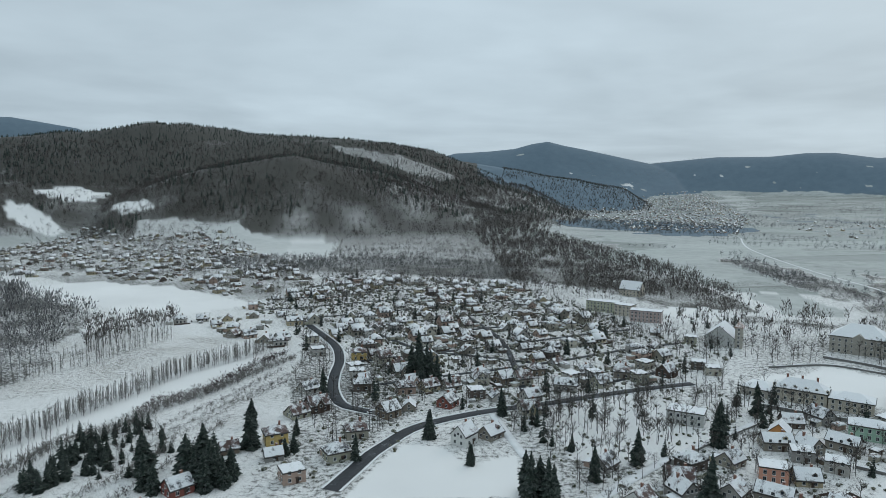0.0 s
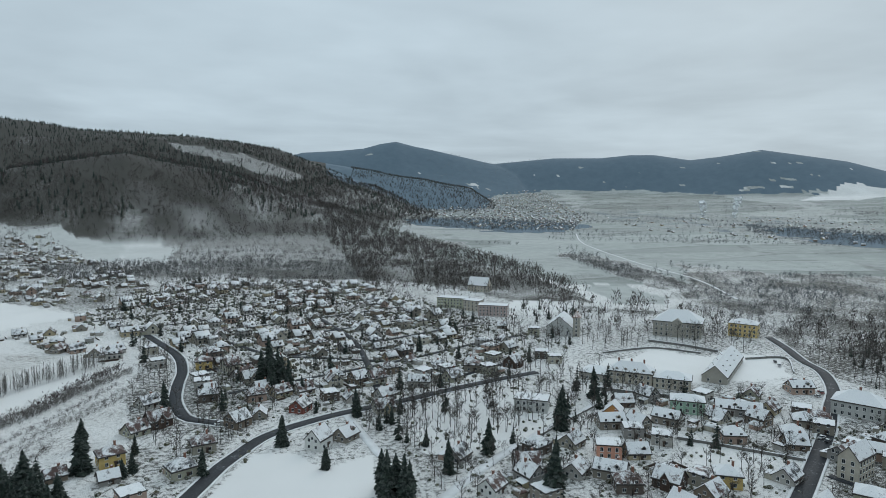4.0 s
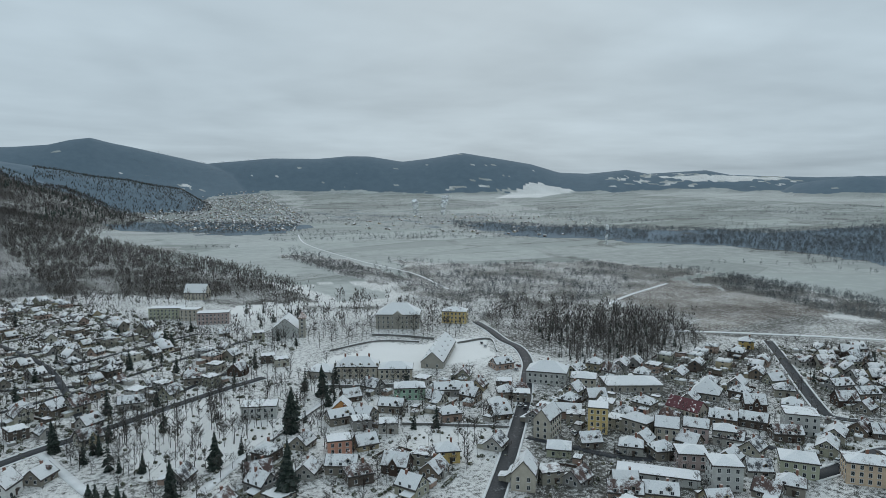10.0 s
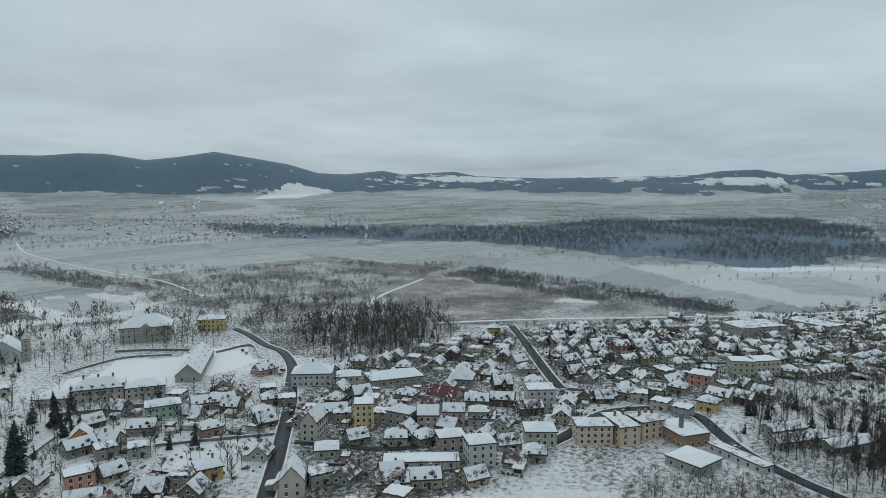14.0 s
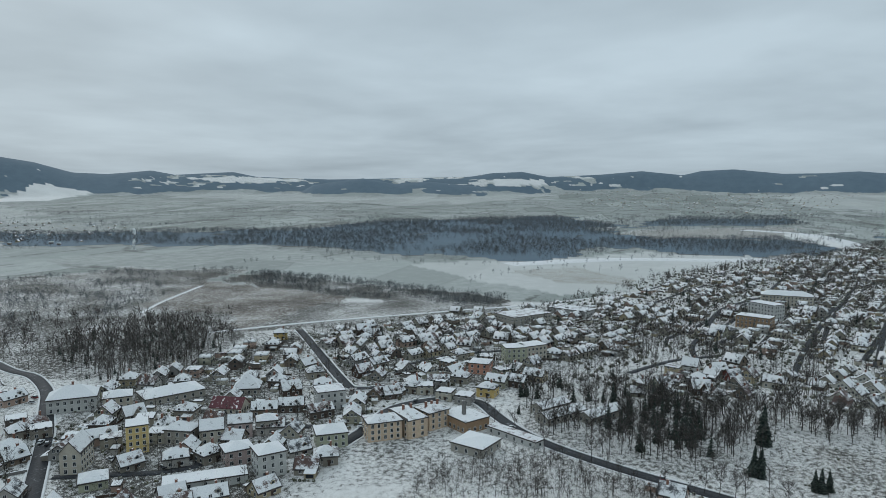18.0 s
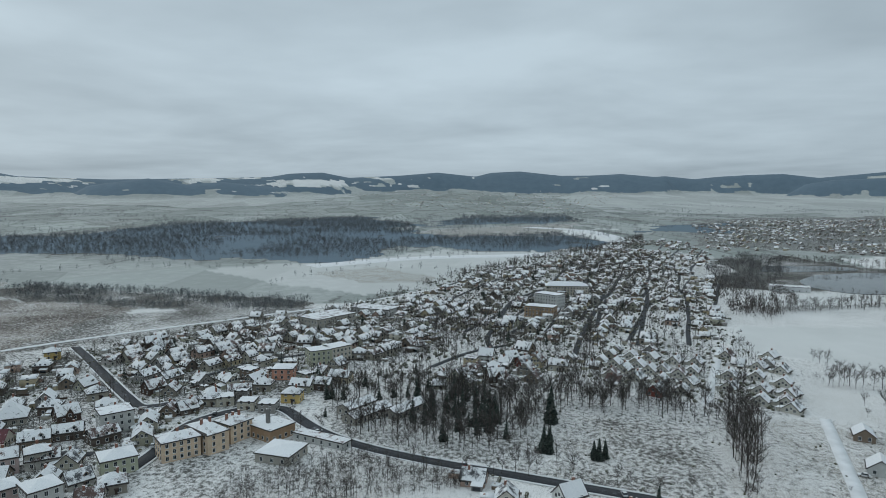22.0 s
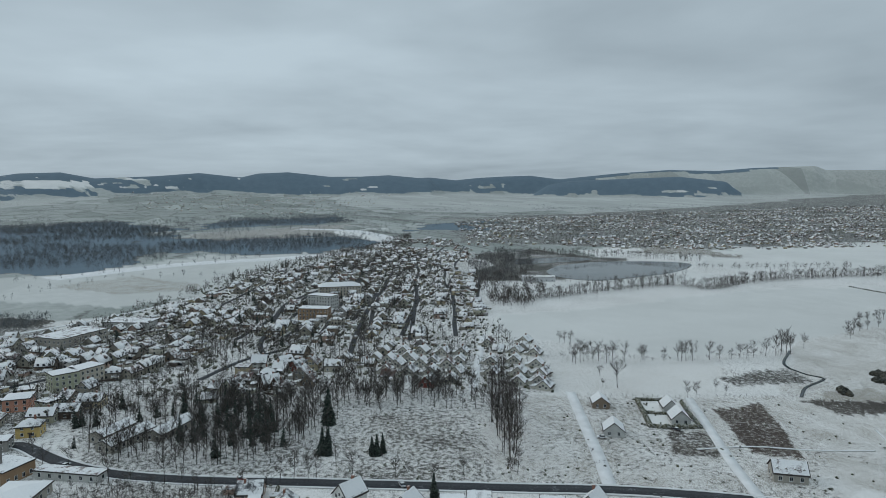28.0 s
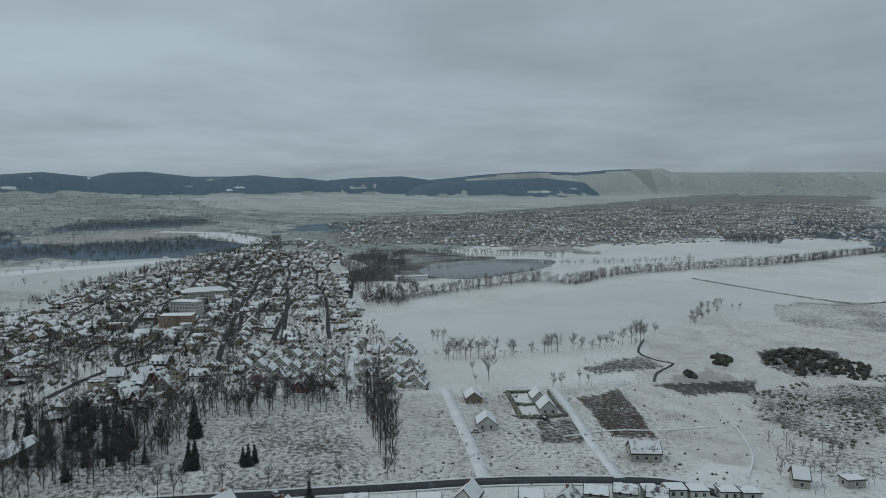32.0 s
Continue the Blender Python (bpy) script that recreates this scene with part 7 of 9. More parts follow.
plot("cube", (195.8, -117.9), 0)
plot("white_gable", (172.5, -162.1), 70)
plot("cube", (168.6, -172.7), 0)
plot("cube", (163.6, -182.6), 0)
plot("cottage", (158.1, -193.4), 0)
plot("cube", (179.1, -150.9), 0)
plot("red_gable", (355.5, -129.7), 70)
for k, at in enumerate(((432.5, -205.3), (386.5, -185.2), (362.5, -174.9), (357.5, -190.6), (383.7, -200.7), (404.6, -213.4), (395.0, -222.5), (370.4, -209.9), (349.4, -202.2), (326.0, -190.3), (339.3, -180.4), (429.9, -233.8), (415.7, -124.5), (433.3, -140.4), (428.9, -152.9), (410.0, -138.1), (400.2, -149.8), (383.6, -128.4), (378.0, -140.7), (391.5, -115.4), (419.8, -165.4), (416.3, -177.7), (395.8, -166.5), (371.6, -155.2), (356.0, -130.6), (391.1, -156.7), (402.3, -126.5), (399.5, -141.6))):
    plot("red_gable" if k == 24 else "chalet", at, 72 + 9 * math.sin(k * 2.1))

# ---------------------------------------------------------------- districts
TOWN, AFAR = Pile(), Pile()
mixed = ["gable", "tall", "cross", "hip", "cottage", "cube", "shed", "tall"]
core = ["tall", "long", "hip", "cube", "long", "gable", "shed", "shed"]
estate = ["chalet", "chalet", "gable", "cottage"]
district(1, 18, 16, 17, core, [(247.1, 255.3), (311.1, 282.6), (459.9, 239.6), (345.8, 149.4), (346.5, 126.0), (297.3, 116.7), (238.1, 117.4), (193.5, 127.5), (155.0, 161.3)], pile=TOWN, fill=0.9)
district(2, 30, 16, 18, mixed, [(53.7, 225.2), (89.3, 262.3), (147.3, 304.6), (191.7, 318.0), (254.7, 301.2), (230.8, 245.5), (186.3, 201.4), (110.7, 197.3)], pile=TOWN, fill=0.7)
district(3, 10, 19, 21, mixed, [(-48.1, 338.5), (-24.5, 362.2), (30.2, 354.0), (25.0, 327.4), (-10.5, 298.6), (-42.4, 249.8), (-73.7, 254.6), (-66.5, 297.2)], pile=TOWN, fill=0.28)
HILL_TOWN = [(-177.8, 604.3), (-115.2, 795.7), (77.0, 746.3), (112.1, 561.6), (179.4, 505.5), (186.7, 422.8), (122.6, 384.1), (54.5, 350.3), (-0.3, 327.1), (-45.8, 342.4), (-65.3, 468.3), (-119.7, 549.8)]
lanes(25, 17, 3, HILL_TOWN)
district(4, 25, 15, 17, mixed, HILL_TOWN, pile=TOWN, fill=0.8, jitter=0.3, gaps=0.3, verge=4.0)
district(5, -35, 15, 16, core + ["gable", "cross"], [(462.2, 231.3), (513.3, 177.8), (572.8, 93.7), (650.0, 19.1), (611.4, -49.8), (476.9, -13.6), (419.6, 32.3), (349.9, 72.4), (333.1, 135.2)], pile=TOWN, fill=0.9)
OLD_TOWN = [(667.1, 19.7), (840.2, -66.8), (987.1, -191.2), (1204.7, -323.1), (1348.1, -415.0), (1383.5, -512.5), (1234.0, -524.4), (987.6, -447.5), (764.6, -353.0), (603.3, -272.1), (658.7, -225.9), (543.2, -125.0), (506.1, -61.3), (515.2, -26.7)]
NEW_TOWN = [(565.9, -77.3), (731.9, -135.9), (1052.1, -249.1), (1080.6, -391.6), (782.3, -340.6), (533.6, -248.6), (454.8, -207.1), (467.3, -133.9), (500.4, -75.8)]
lanes(-25, 18, 2, OLD_TOWN)
lanes(-20, 18, 2, NEW_TOWN)
district(6, -25, 15, 18, mixed, OLD_TOWN, pile=TOWN, fill=0.85, gaps=0.36, verge=3.5)
district(7, -20, 14, 18, mixed, NEW_TOWN, pile=TOWN, fill=0.9, gaps=0.26, verge=3.5)
district(8, -33, 16, 19, estate, [(464.3, -102.6), (451.3, -205.6), (338.3, -149.4), (361.7, -103.2), (409.6, -90.2)], pile=TOWN, fill=0.5, jitter=0.1, swing=4)
district(9, -33, 14, 17, estate, [(448.8, -210.5), (399.1, -231.9), (315.6, -194.6), (336.0, -154.0)], pile=TOWN, fill=0.25, jitter=0.1, swing=4)
district(10, -30, 16, 18, mixed, [(404.3, -0.4), (462.7, -44.7), (437.5, -94.7), (386.3, -83.3), (369.2, -37.7), (361.3, -4.9)], pile=TOWN, fill=0.8)
district(11, -10, 18, 18, estate, [(256.8, -17.3), (216.4, -104.2), (176.1, -185.9), (155.5, -203.3), (143.2, -154.5), (205.8, -37.8)], pile=TOWN, fill=0.75)
district(12, 35, 18, 20, mixed, [(-737.6, 1107.1), (-772.6, 1561.3), (-663.8, 1726.6), (-208.0, 925.8), (-146.6, 767.0), (-197.7, 652.9), (-315.7, 764.3), (-539.7, 807.2)], pile=TOWN, fill=0.5, jitter=0.4)
district(13, 20, 21, 21, mixed, [(-226.3, 533.5), (-173.6, 589.1), (-108.4, 564.6), (-87.1, 452.0), (-125.5, 464.5)], pile=TOWN, fill=0.8)
district(14, 0, 18, 21, mixed, [(479.5, 179.5), (579.7, 150.6), (631.2, 49.6), (427.0, 31.5), (386.6, 98.9)], pile=TOWN, fill=0.6)
YARD = False
district(20, 15, 19, 20, mixed, [(1150.7, 4650.7), (1725.8, 4469.6), (951.6, 2042.4), (663.6, 1488.6), (477.7, 1689.1), (492.2, 2418.5)], pile=AFAR, fill=0.55, jitter=1.0)
district(21, -20, 14, 18, mixed, [(1886.8, -775.6), (2156.5, -1039.3), (2145.2, -1366.2), (2178.7, -1889.3), (2124.7, -2571.8), (1850.0, -3250.0), (1300.0, -3150.0), (640.0, -1560.0), (816.9, -1444.7), (876.5, -1263.0), (925.3, -940.6), (1010.6, -769.4), (1167.9, -676.9), (1142.8, -503.7)], pile=AFAR, fill=0.75, jitter=0.6, gaps=0.40)
district(22, -20, 40, 40, mixed, [(4768.2, 465.0), (4741.5, -687.9), (4494.9, -1396.8), (2508.1, -596.1), (3066.5, 118.7)], pile=AFAR, fill=0.4, jitter=0.5)
district(23, 10, 40, 40, mixed, [(1008.9, 2028.6), (1656.0, 1916.2), (1567.1, 1296.9), (1058.8, 971.0), (831.2, 1483.9)], pile=AFAR, fill=0.35, jitter=0.5)
hedges = Pile()
HR = np.array(HEDGE_ROWS)
ok = off_roads(HR[:, 0], HR[:, 1], 1.0) & (HR[:, 3] > 0)
HR = HR[ok]
for x, y, turn, length, kind in HR:
    n = int(length / 1.8)
    k = (np.arange(n) - n / 2) * 1.8
    if kind < 0.6:
        hedges.strew(TUFTS[int(kind * 8) % 5], x + k * math.cos(turn), y + k * math.sin(turn), np.zeros(n), k * 2.3, np.full(n, 0.9 + 0.8 * kind))
hedges.done("garden_hedges", [HEDGE], "bare and evergreen garden hedges", "hedge")
fence = Geo()
for x, y, turn, length, kind in HR:
    if kind >= 0.6:
        c, s = math.cos(turn), math.sin(turn)
        for k in range(int(length / 2.5)):
            u = k * 2.5 - length / 2
            for p, q, z0, z1 in ((u, u + 0.14, 0, 1.4), (u + 0.2, u + 2.45, 0.15, 1.25)):
                fence.add([(x + a * c - b * s, y + a * s + b * c, z) for z in (z0, z1) for a, b in ((p, -0.05), (q, -0.05), (q, 0.05), (p, 0.05))],
                          [(4, 5, 6, 7), (0, 1, 5, 4), (1, 2, 6, 5), (2, 3, 7, 6), (3, 0, 4, 7)])
tagged(new("garden_fences", fence.mesh("garden_fences", [WOOD])), "dark wooden garden fences between the plots", "fence", kind="stuff")
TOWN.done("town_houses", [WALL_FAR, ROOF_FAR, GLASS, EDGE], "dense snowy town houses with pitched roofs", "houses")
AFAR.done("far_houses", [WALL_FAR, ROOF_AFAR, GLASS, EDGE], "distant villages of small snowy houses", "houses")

# ---------------------------------------------------------------- woods and trees
W = Pile()
rng = np.random.default_rng(5)


def hill_wood(n, a0, a1, r0, r1, kinds, low, high, seed, base=10.0, need=8.0, pile=None, wide=1.0, keep=None, most=9999.0, patch=0.0):
    g = np.random.default_rng(seed)
    az, r = np.radians(g.uniform(a0, a1, n)), np.sqrt(g.uniform(r0 * r0, r1 * r1, n))
    x, y = r * np.sin(az), r * np.cos(az)
    z = terrain(x, y)
    up = z - plain_rise(x, y)
    ok = (up > need) & (up < most)
    if patch:
        ok &= value_noise(x, y, 130, seed) > patch
    da, de = np.degrees(az), np.degrees(np.arctan2(z - EYE, r))
    for poly, c in HILL_ZONES:
        if c[0] < 0.3:
            ok &= ~inside(poly, da, de)
        elif keep is None:
            ok &= ~(inside(poly, da, de) & (g.random(n) < 0.72))
    strew(pile, kinds, x[ok], y[ok], low, high, seed + 1, wide, base)


hill_wood(13000, -40, 20, 1180, 2300, FAR_TREES, 10, 17, 51, pile=W, need=5, most=130, patch=0.14)
hill_wood(4600, 5, 24, 2300, 3300, FAR_TREES, 7, 12, 54, pile=W)
W.done("hill_wood", [BARK, TWIG], "bare winter forest on the lower hillside", "forest")
W = Pile()
hill_wood(11000, -40, 16, 1300, 2500, FAR_TREES, 10, 17, 57, pile=W, need=45, most=240, patch=0.12)
W.done("hill_wood", [BARK, RUST_TWIG], "russet-brown beech forest on the upper slope", "forest")
W = Pile()
hill_wood(7600, -40, 16, 1700, 2750, FAR_SPRUCES, 6, 11, 61, base=14, need=105, pile=W)
hill_wood(3400, -40, 16, 1300, 2300, FAR_SPRUCES, 10, 16, 62, base=14, need=15, pile=W, patch=0.54)
hill_wood(2600, 5, 24, 2300, 3300, FAR_SPRUCES, 6, 10, 64, base=14, pile=W)
W.done("spruce_wood", [BARK, NEEDLE], "dark spruce forest along the ridge", "forest")


def single_out(x, y, low, high, kinds):
    """The trees within the near town stand singly; the others are returned."""
    if kinds is not NEAR_TREES or low < 5:
        return x, y
    rest = []
    for a, b in zip(x, y):
        if math.hypot(a, b) < 390 and len(TREES) < 195:
            tree_thing(a, b, low + (high - low) * ((a * 7.3 + b * 3.1) % 1.0))
        else:
            rest.append((a, b))
    rest = np.array(rest).reshape(-1, 2)
    return rest[:, 0], rest[:, 1]


def wood(name, label, n, kinds, low, high, seed, *poly, mats=None, clump=0.0, wide=1.0, base=10.0, size=40):
    p = Pile()
    x, y = scatter(poly, n, seed, clump, size)
    ok = off_roads(x, y, 2.0) & free_of_houses(x, y, 1.5)
    x, y = single_out(x[ok], y[ok], low, high, kinds)
    if kinds is MID_TREES:
        back = np.hypot(x, y) > 520
        strew(p, FAR_TREES, x[back], y[back], low, high, seed + 1, wide * 0.9, base)
        x, y = x[~back], y[~back]
    strew(p, kinds, x, y, low, high, seed, wide, base)
    p.done(name, mats or [BARK, TWIG], label, "trees")


def tree_row(label, gap, kinds, low, high, seed, *pts, mats=None, wide=1.0, base=10.0, wobble=2.0):
    p = Pile()
    x, y = along(pts, gap, seed, wobble)
    ok = off_roads(x, y, 1.0) & free_of_houses(x, y, 0.5)
    x, y = single_out(x[ok], y[ok], low, high, kinds)
    strew(p, kinds, x, y, low, high, seed, wide, base)
    p.done("tree_row", mats or [BARK, TWIG], label, "trees")


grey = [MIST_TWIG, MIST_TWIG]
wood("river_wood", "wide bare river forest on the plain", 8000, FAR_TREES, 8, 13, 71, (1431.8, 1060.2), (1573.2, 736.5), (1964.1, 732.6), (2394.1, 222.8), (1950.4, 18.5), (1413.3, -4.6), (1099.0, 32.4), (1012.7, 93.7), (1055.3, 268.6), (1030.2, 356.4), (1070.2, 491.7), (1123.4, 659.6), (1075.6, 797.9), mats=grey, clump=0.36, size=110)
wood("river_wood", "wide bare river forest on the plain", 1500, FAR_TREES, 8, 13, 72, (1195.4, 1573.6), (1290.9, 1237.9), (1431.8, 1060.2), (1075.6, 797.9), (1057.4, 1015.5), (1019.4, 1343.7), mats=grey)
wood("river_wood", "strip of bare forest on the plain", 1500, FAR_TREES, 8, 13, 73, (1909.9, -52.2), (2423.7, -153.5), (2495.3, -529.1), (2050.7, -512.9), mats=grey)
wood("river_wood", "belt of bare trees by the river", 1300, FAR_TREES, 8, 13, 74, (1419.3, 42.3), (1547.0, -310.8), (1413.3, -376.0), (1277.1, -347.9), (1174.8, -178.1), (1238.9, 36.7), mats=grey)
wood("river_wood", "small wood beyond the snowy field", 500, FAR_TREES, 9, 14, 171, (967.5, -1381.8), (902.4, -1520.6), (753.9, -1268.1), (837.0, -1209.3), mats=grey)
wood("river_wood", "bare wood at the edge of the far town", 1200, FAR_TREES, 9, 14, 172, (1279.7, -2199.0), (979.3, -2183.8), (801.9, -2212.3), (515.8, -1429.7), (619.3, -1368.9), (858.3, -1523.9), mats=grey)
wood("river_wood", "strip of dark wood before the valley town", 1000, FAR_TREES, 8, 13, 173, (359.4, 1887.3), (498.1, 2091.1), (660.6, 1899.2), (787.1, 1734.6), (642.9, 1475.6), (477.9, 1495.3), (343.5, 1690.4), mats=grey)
wood("meadow_scrub", "thicket island in the water meadows", 500, FAR_TREES, 4, 9, 174, (413.5, 980.2), (467.1, 1047.2), (447.0, 827.0), (425.7, 663.8), (387.6, 650.2), (388.2, 796.3), mats=[FAR_TWIG, FAR_TWIG], clump=0.3)
wood("meadow_scrub", "trees and scrub round the allotments", 330, FAR_TREES, 4, 9, 175, (413.3, 668.3), (490.9, 690.1), (436.2, 448.2), (337.4, 414.3), (332.2, 473.4), (354.3, 551.8), mats=[FAR_TWIG, FAR_TWIG], clump=0.4)
wood("marsh_scrub", "grey willow scrub on the marsh", 1000, FAR_TREES, 4, 8, 75, (469.2, 654.5), (622.3, 722.1), (742.1, 658.2), (808.3, 483.5), (687.7, 477.0), (463.2, 425.5), (430.0, 467.8), (431.1, 572.6), mats=grey, clump=0.56)
wood("marsh_scrub", "grey willow scrub on the marsh", 1100, FAR_TREES, 5, 9, 76, (692.1, 462.9), (774.9, 446.0), (712.2, 243.6), (661.1, 105.9), (602.9, 121.1), (622.3, 262.4), (655.0, 348.2), mats=grey, clump=0.3)
wood("town_park", "dense bare trees of the town park", 360, MID_TREES, 10, 17, 77, (351.0, 366.0), (411.4, 400.7), (484.7, 335.7), (413.6, 262.1), (359.9, 248.5), (306.2, 278.2), mats=[TWIG, TWIG])
wood("town_park", "dense bare trees of the town park", 260, MID_TREES, 8, 14, 177, (358.4, 432.2), (444.7, 497.2), (492.8, 427.2), (506.0, 327.1), (422.7, 264.0), (357.7, 266.2), (313.9, 303.5), (314.2, 339.6), mats=[TWIG, TWIG])
wood("marsh_scrub", "bare willows between the park and the marsh", 280, FAR_TREES, 5, 10, 178, (521.5, 851.6), (574.2, 774.3), (651.8, 632.7), (652.1, 490.0), (524.2, 454.0), (461.1, 515.3), (392.7, 506.9), (378.5, 579.7), mats=grey, clump=0.4, size=30)
wood("garden_spruces", "small conifers among the graves and park trees", 70, SPRUCES, 4, 9, 211, (351.0, 366.0), (411.4, 400.7), (484.7, 335.7), (413.6, 262.1), (359.9, 248.5), (306.2, 278.2), mats=[BARK, NEEDLE], base=14)
wood("bank_wood", "belt of bare trees along the foot of the hill", 2200, FAR_TREES, 9, 16, 78, (76.7, 1881.8), (240.5, 1423.4), (285.6, 1044.7), (313.5, 811.3), (293.0, 627.3), (245.4, 575.6), (242.0, 780.9), (168.6, 1001.9), (67.6, 1223.7), mats=[BARK, TWIG])
wood("bank_wood", "bare trees on the terraced slope", 900, FAR_TREES, 8, 15, 79, (79.2, 1119.7), (168.6, 1001.9), (242.0, 780.9), (226.5, 651.6), (152.2, 642.6), (75.7, 746.9), mats=[BARK, TWIG], clump=0.4)
wood("edge_wood", "bare wood at the edge of the fields", 520, MID_TREES, 13, 20, 80, (-505.8, 564.8), (-509.4, 761.2), (-412.7, 666.4), (-289.0, 567.4), (-280.4, 483.6), (-244.6, 408.0), (-259.2, 302.1), mats=[FAR_TWIG, FAR_TWIG])
wood("roadside_wood", "bare trees between the road and the houses", 150, NEAR_TREES, 9, 16, 81, (356.3, 48.5), (380.5, -2.3), (365.9, -59.1), (338.0, -79.7), (274.9, -35.1), (286.4, 9.4), (313.0, 42.5))
wood("roadside_wood", "dense bare trees and brush by the long road", 110, MID_TREES, 8, 16, 191, (350.7, 50.8), (380.5, -2.3), (370.7, -59.8), (346.3, -81.5), (277.7, -35.4), (289.5, 9.5), (313.0, 42.5))
wood("roadside_wood", "dense bare trees and brush by the long road", 75, MID_TREES, 6, 14, 192, (417.7, 68.6), (404.3, -0.4), (375.3, -80.8), (323.2, -80.4), (256.7, -54.5), (301.8, 40.4))
wood("waste_brush", "russet brush on the waste ground by the road", 300, BUSHES, 1.2, 3.2, 194, (242.5, 86.6), (269.6, 52.6), (290.2, 24.8), (291.0, -6.7), (285.6, -6.7), (255.2, 39.7), (228.0, 81.3), mats=[BARK, RUST_TWIG], base=3, clump=0.35, size=10)
wood("roadside_spruces", "dark conifers under the roadside trees", 24, SPRUCES, 6, 12, 195, (350.0, 56.1), (377.6, 33.8), (368.2, -6.9), (315.9, -6.8), (316.8, 23.2), (323.2, 49.0), mats=[BARK, NEEDLE], base=14, wide=1.1)
wood("waste_brush", "russet brush between the road and the school field", 240, BUSHES, 1.2, 3.4, 196, (247.7, 43.1), (272.6, 20.9), (259.1, -19.9), (248.9, -43.6), (232.8, 40.5), mats=[BARK, RUST_TWIG], base=3, clump=0.3, size=10)
wood("waste_brush", "bare saplings between the road and the school field", 60, MID_TREES, 4, 8, 197, (247.7, 43.1), (272.6, 20.9), (259.1, -19.9), (248.9, -43.6), (232.8, 40.5), mats=[BARK, TWIG])
wood("field_brush", "brown brush round the disturbed field by the poplars", 240, BUSHES, 0.8, 2.4, 198, (290.4, -49.3), (321.4, -80.4), (328.5, -97.0), (311.2, -146.6), (269.7, -132.7), (237.8, -119.8), (236.7, -79.2), (260.1, -46.6), mats=[BARK, RUST_TWIG], base=3, clump=0.45, size=14)
wood("roadside_brush", "brown undergrowth below the roadside trees", 600, BUSHES, 1.2, 3.0, 193, (417.7, 68.6), (404.3, -0.4), (375.3, -80.8), (329.7, -148.3), (318.1, -90.5), (256.7, -54.5), (301.8, 40.4), base=3, clump=0.4, size=25)
wood("roadside_wood", "bare trees beside the estate", 90, NEAR_TREES, 9, 16, 82, (375.3, -80.8), (335.7, -147.6), (319.8, -167.9), (304.2, -146.5), (322.2, -91.7), (347.0, -71.6))
wood("young_wood", "thicket of bare saplings on the waste ground", 170, MID_TREES, 4, 8, 83, (251.4, 72.9), (277.4, 54.8), (277.6, 30.2), (262.0, -6.7), (245.8, -18.4), (216.3, 75.4))
wood("pond_wood", "bare wood between the town and the pond", 330, FAR_TREES, 7, 13, 185, (771.7, -340.4), (767.1, -410.7), (619.9, -367.1), (544.4, -293.5), (574.9, -279.6), (638.4, -287.6), mats=[TWIG, TWIG], clump=0.4, size=30)
wood("pond_wood", "dense dark wood beside the pond", 420, MID_TREES, 9, 15, 85, (884.4, -382.5), (1055.6, -508.6), (982.7, -545.5), (806.5, -449.6), (709.5, -372.1), (697.1, -324.9), mats=[BARK, FAR_TWIG])
wood("garden_trees", "bare garden trees between the houses", 1500, MID_TREES, 6, 13, 86, (-177.8, 604.3), (-122.1, 844.2), (79.3, 767.8), (146.1, 556.6), (189.9, 430.2), (119.0, 372.7), (53.8, 345.5), (-0.3, 327.1), (-45.8, 342.4), (-65.3, 468.3))
wood("garden_trees", "bare garden trees between the houses", 300, NEAR_TREES, 6, 13, 87, (53.7, 225.2), (24.7, 323.3), (112.4, 362.4), (191.7, 318.0), (254.7, 301.2), (230.8, 245.5), (186.3, 201.4), (110.7, 197.3))
wood("garden_trees", "bare garden trees between the houses", 380, MID_TREES, 5, 10, 88, (247.1, 255.3), (311.1, 282.6), (459.9, 239.6), (345.8, 149.4), (346.5, 126.0), (297.3, 116.7), (238.1, 117.4), (193.5, 127.5), (155.0, 161.3))
wood("garden_trees", "bare garden trees between the houses", 3000, MID_TREES, 6, 12, 89, (462.2, 231.3), (572.8, 93.7), (906.3, -72.0), (1503.2, -507.4), (560.8, -193.3), (433.7, -69.2), (372.2, 28.4), (349.9, 72.4), (333.1, 135.2), clump=0.3)
wood("garden_trees", "bare garden trees between the houses", 1700, MID_TREES, 6, 12, 90, (467.7, -34.7), (731.9, -135.9), (1052.1, -249.1), (1080.6, -391.6), (533.6, -248.6), (315.6, -194.6), (373.2, -80.4), (369.7, -26.6))
wood("garden_trees", "bare garden trees of the village", 1700, FAR_TREES, 6, 12, 91, (-737.6, 1107.1), (-819.6, 1656.8), (-663.8, 1726.6), (-215.4, 958.8), (-120.4, 767.4), (-197.7, 652.9), (-315.7, 764.3), (-539.7, 807.2), clump=0.35)
wood("willow_clump", "dense clump of tall bare poplars and willows", 46, MID_TREES, 12, 19, 223, (345.9, -164.1), (353.7, -186.1), (300.7, -163.3), (242.0, -129.7), (237.6, -121.9), (282.4, -136.1), mats=[BARK, RUST_TWIG], wide=0.75)
wood("willow_brush", "undergrowth round the poplars", 120, BUSHES, 1.5, 3.5, 224, (345.9, -164.1), (353.7, -186.1), (300.7, -163.3), (242.0, -129.7), (237.6, -121.9), (282.4, -136.1), mats=[BARK, RUST_TWIG], base=3)
wood("town_grove", "grove of tall bare trees between the houses", 150, MID_TREES, 10, 16, 221, (499.5, 15.0), (572.5, -12.1), (579.3, -77.2), (473.1, -75.6), (414.7, -44.5), (411.7, -5.0), mats=[TWIG, TWIG])
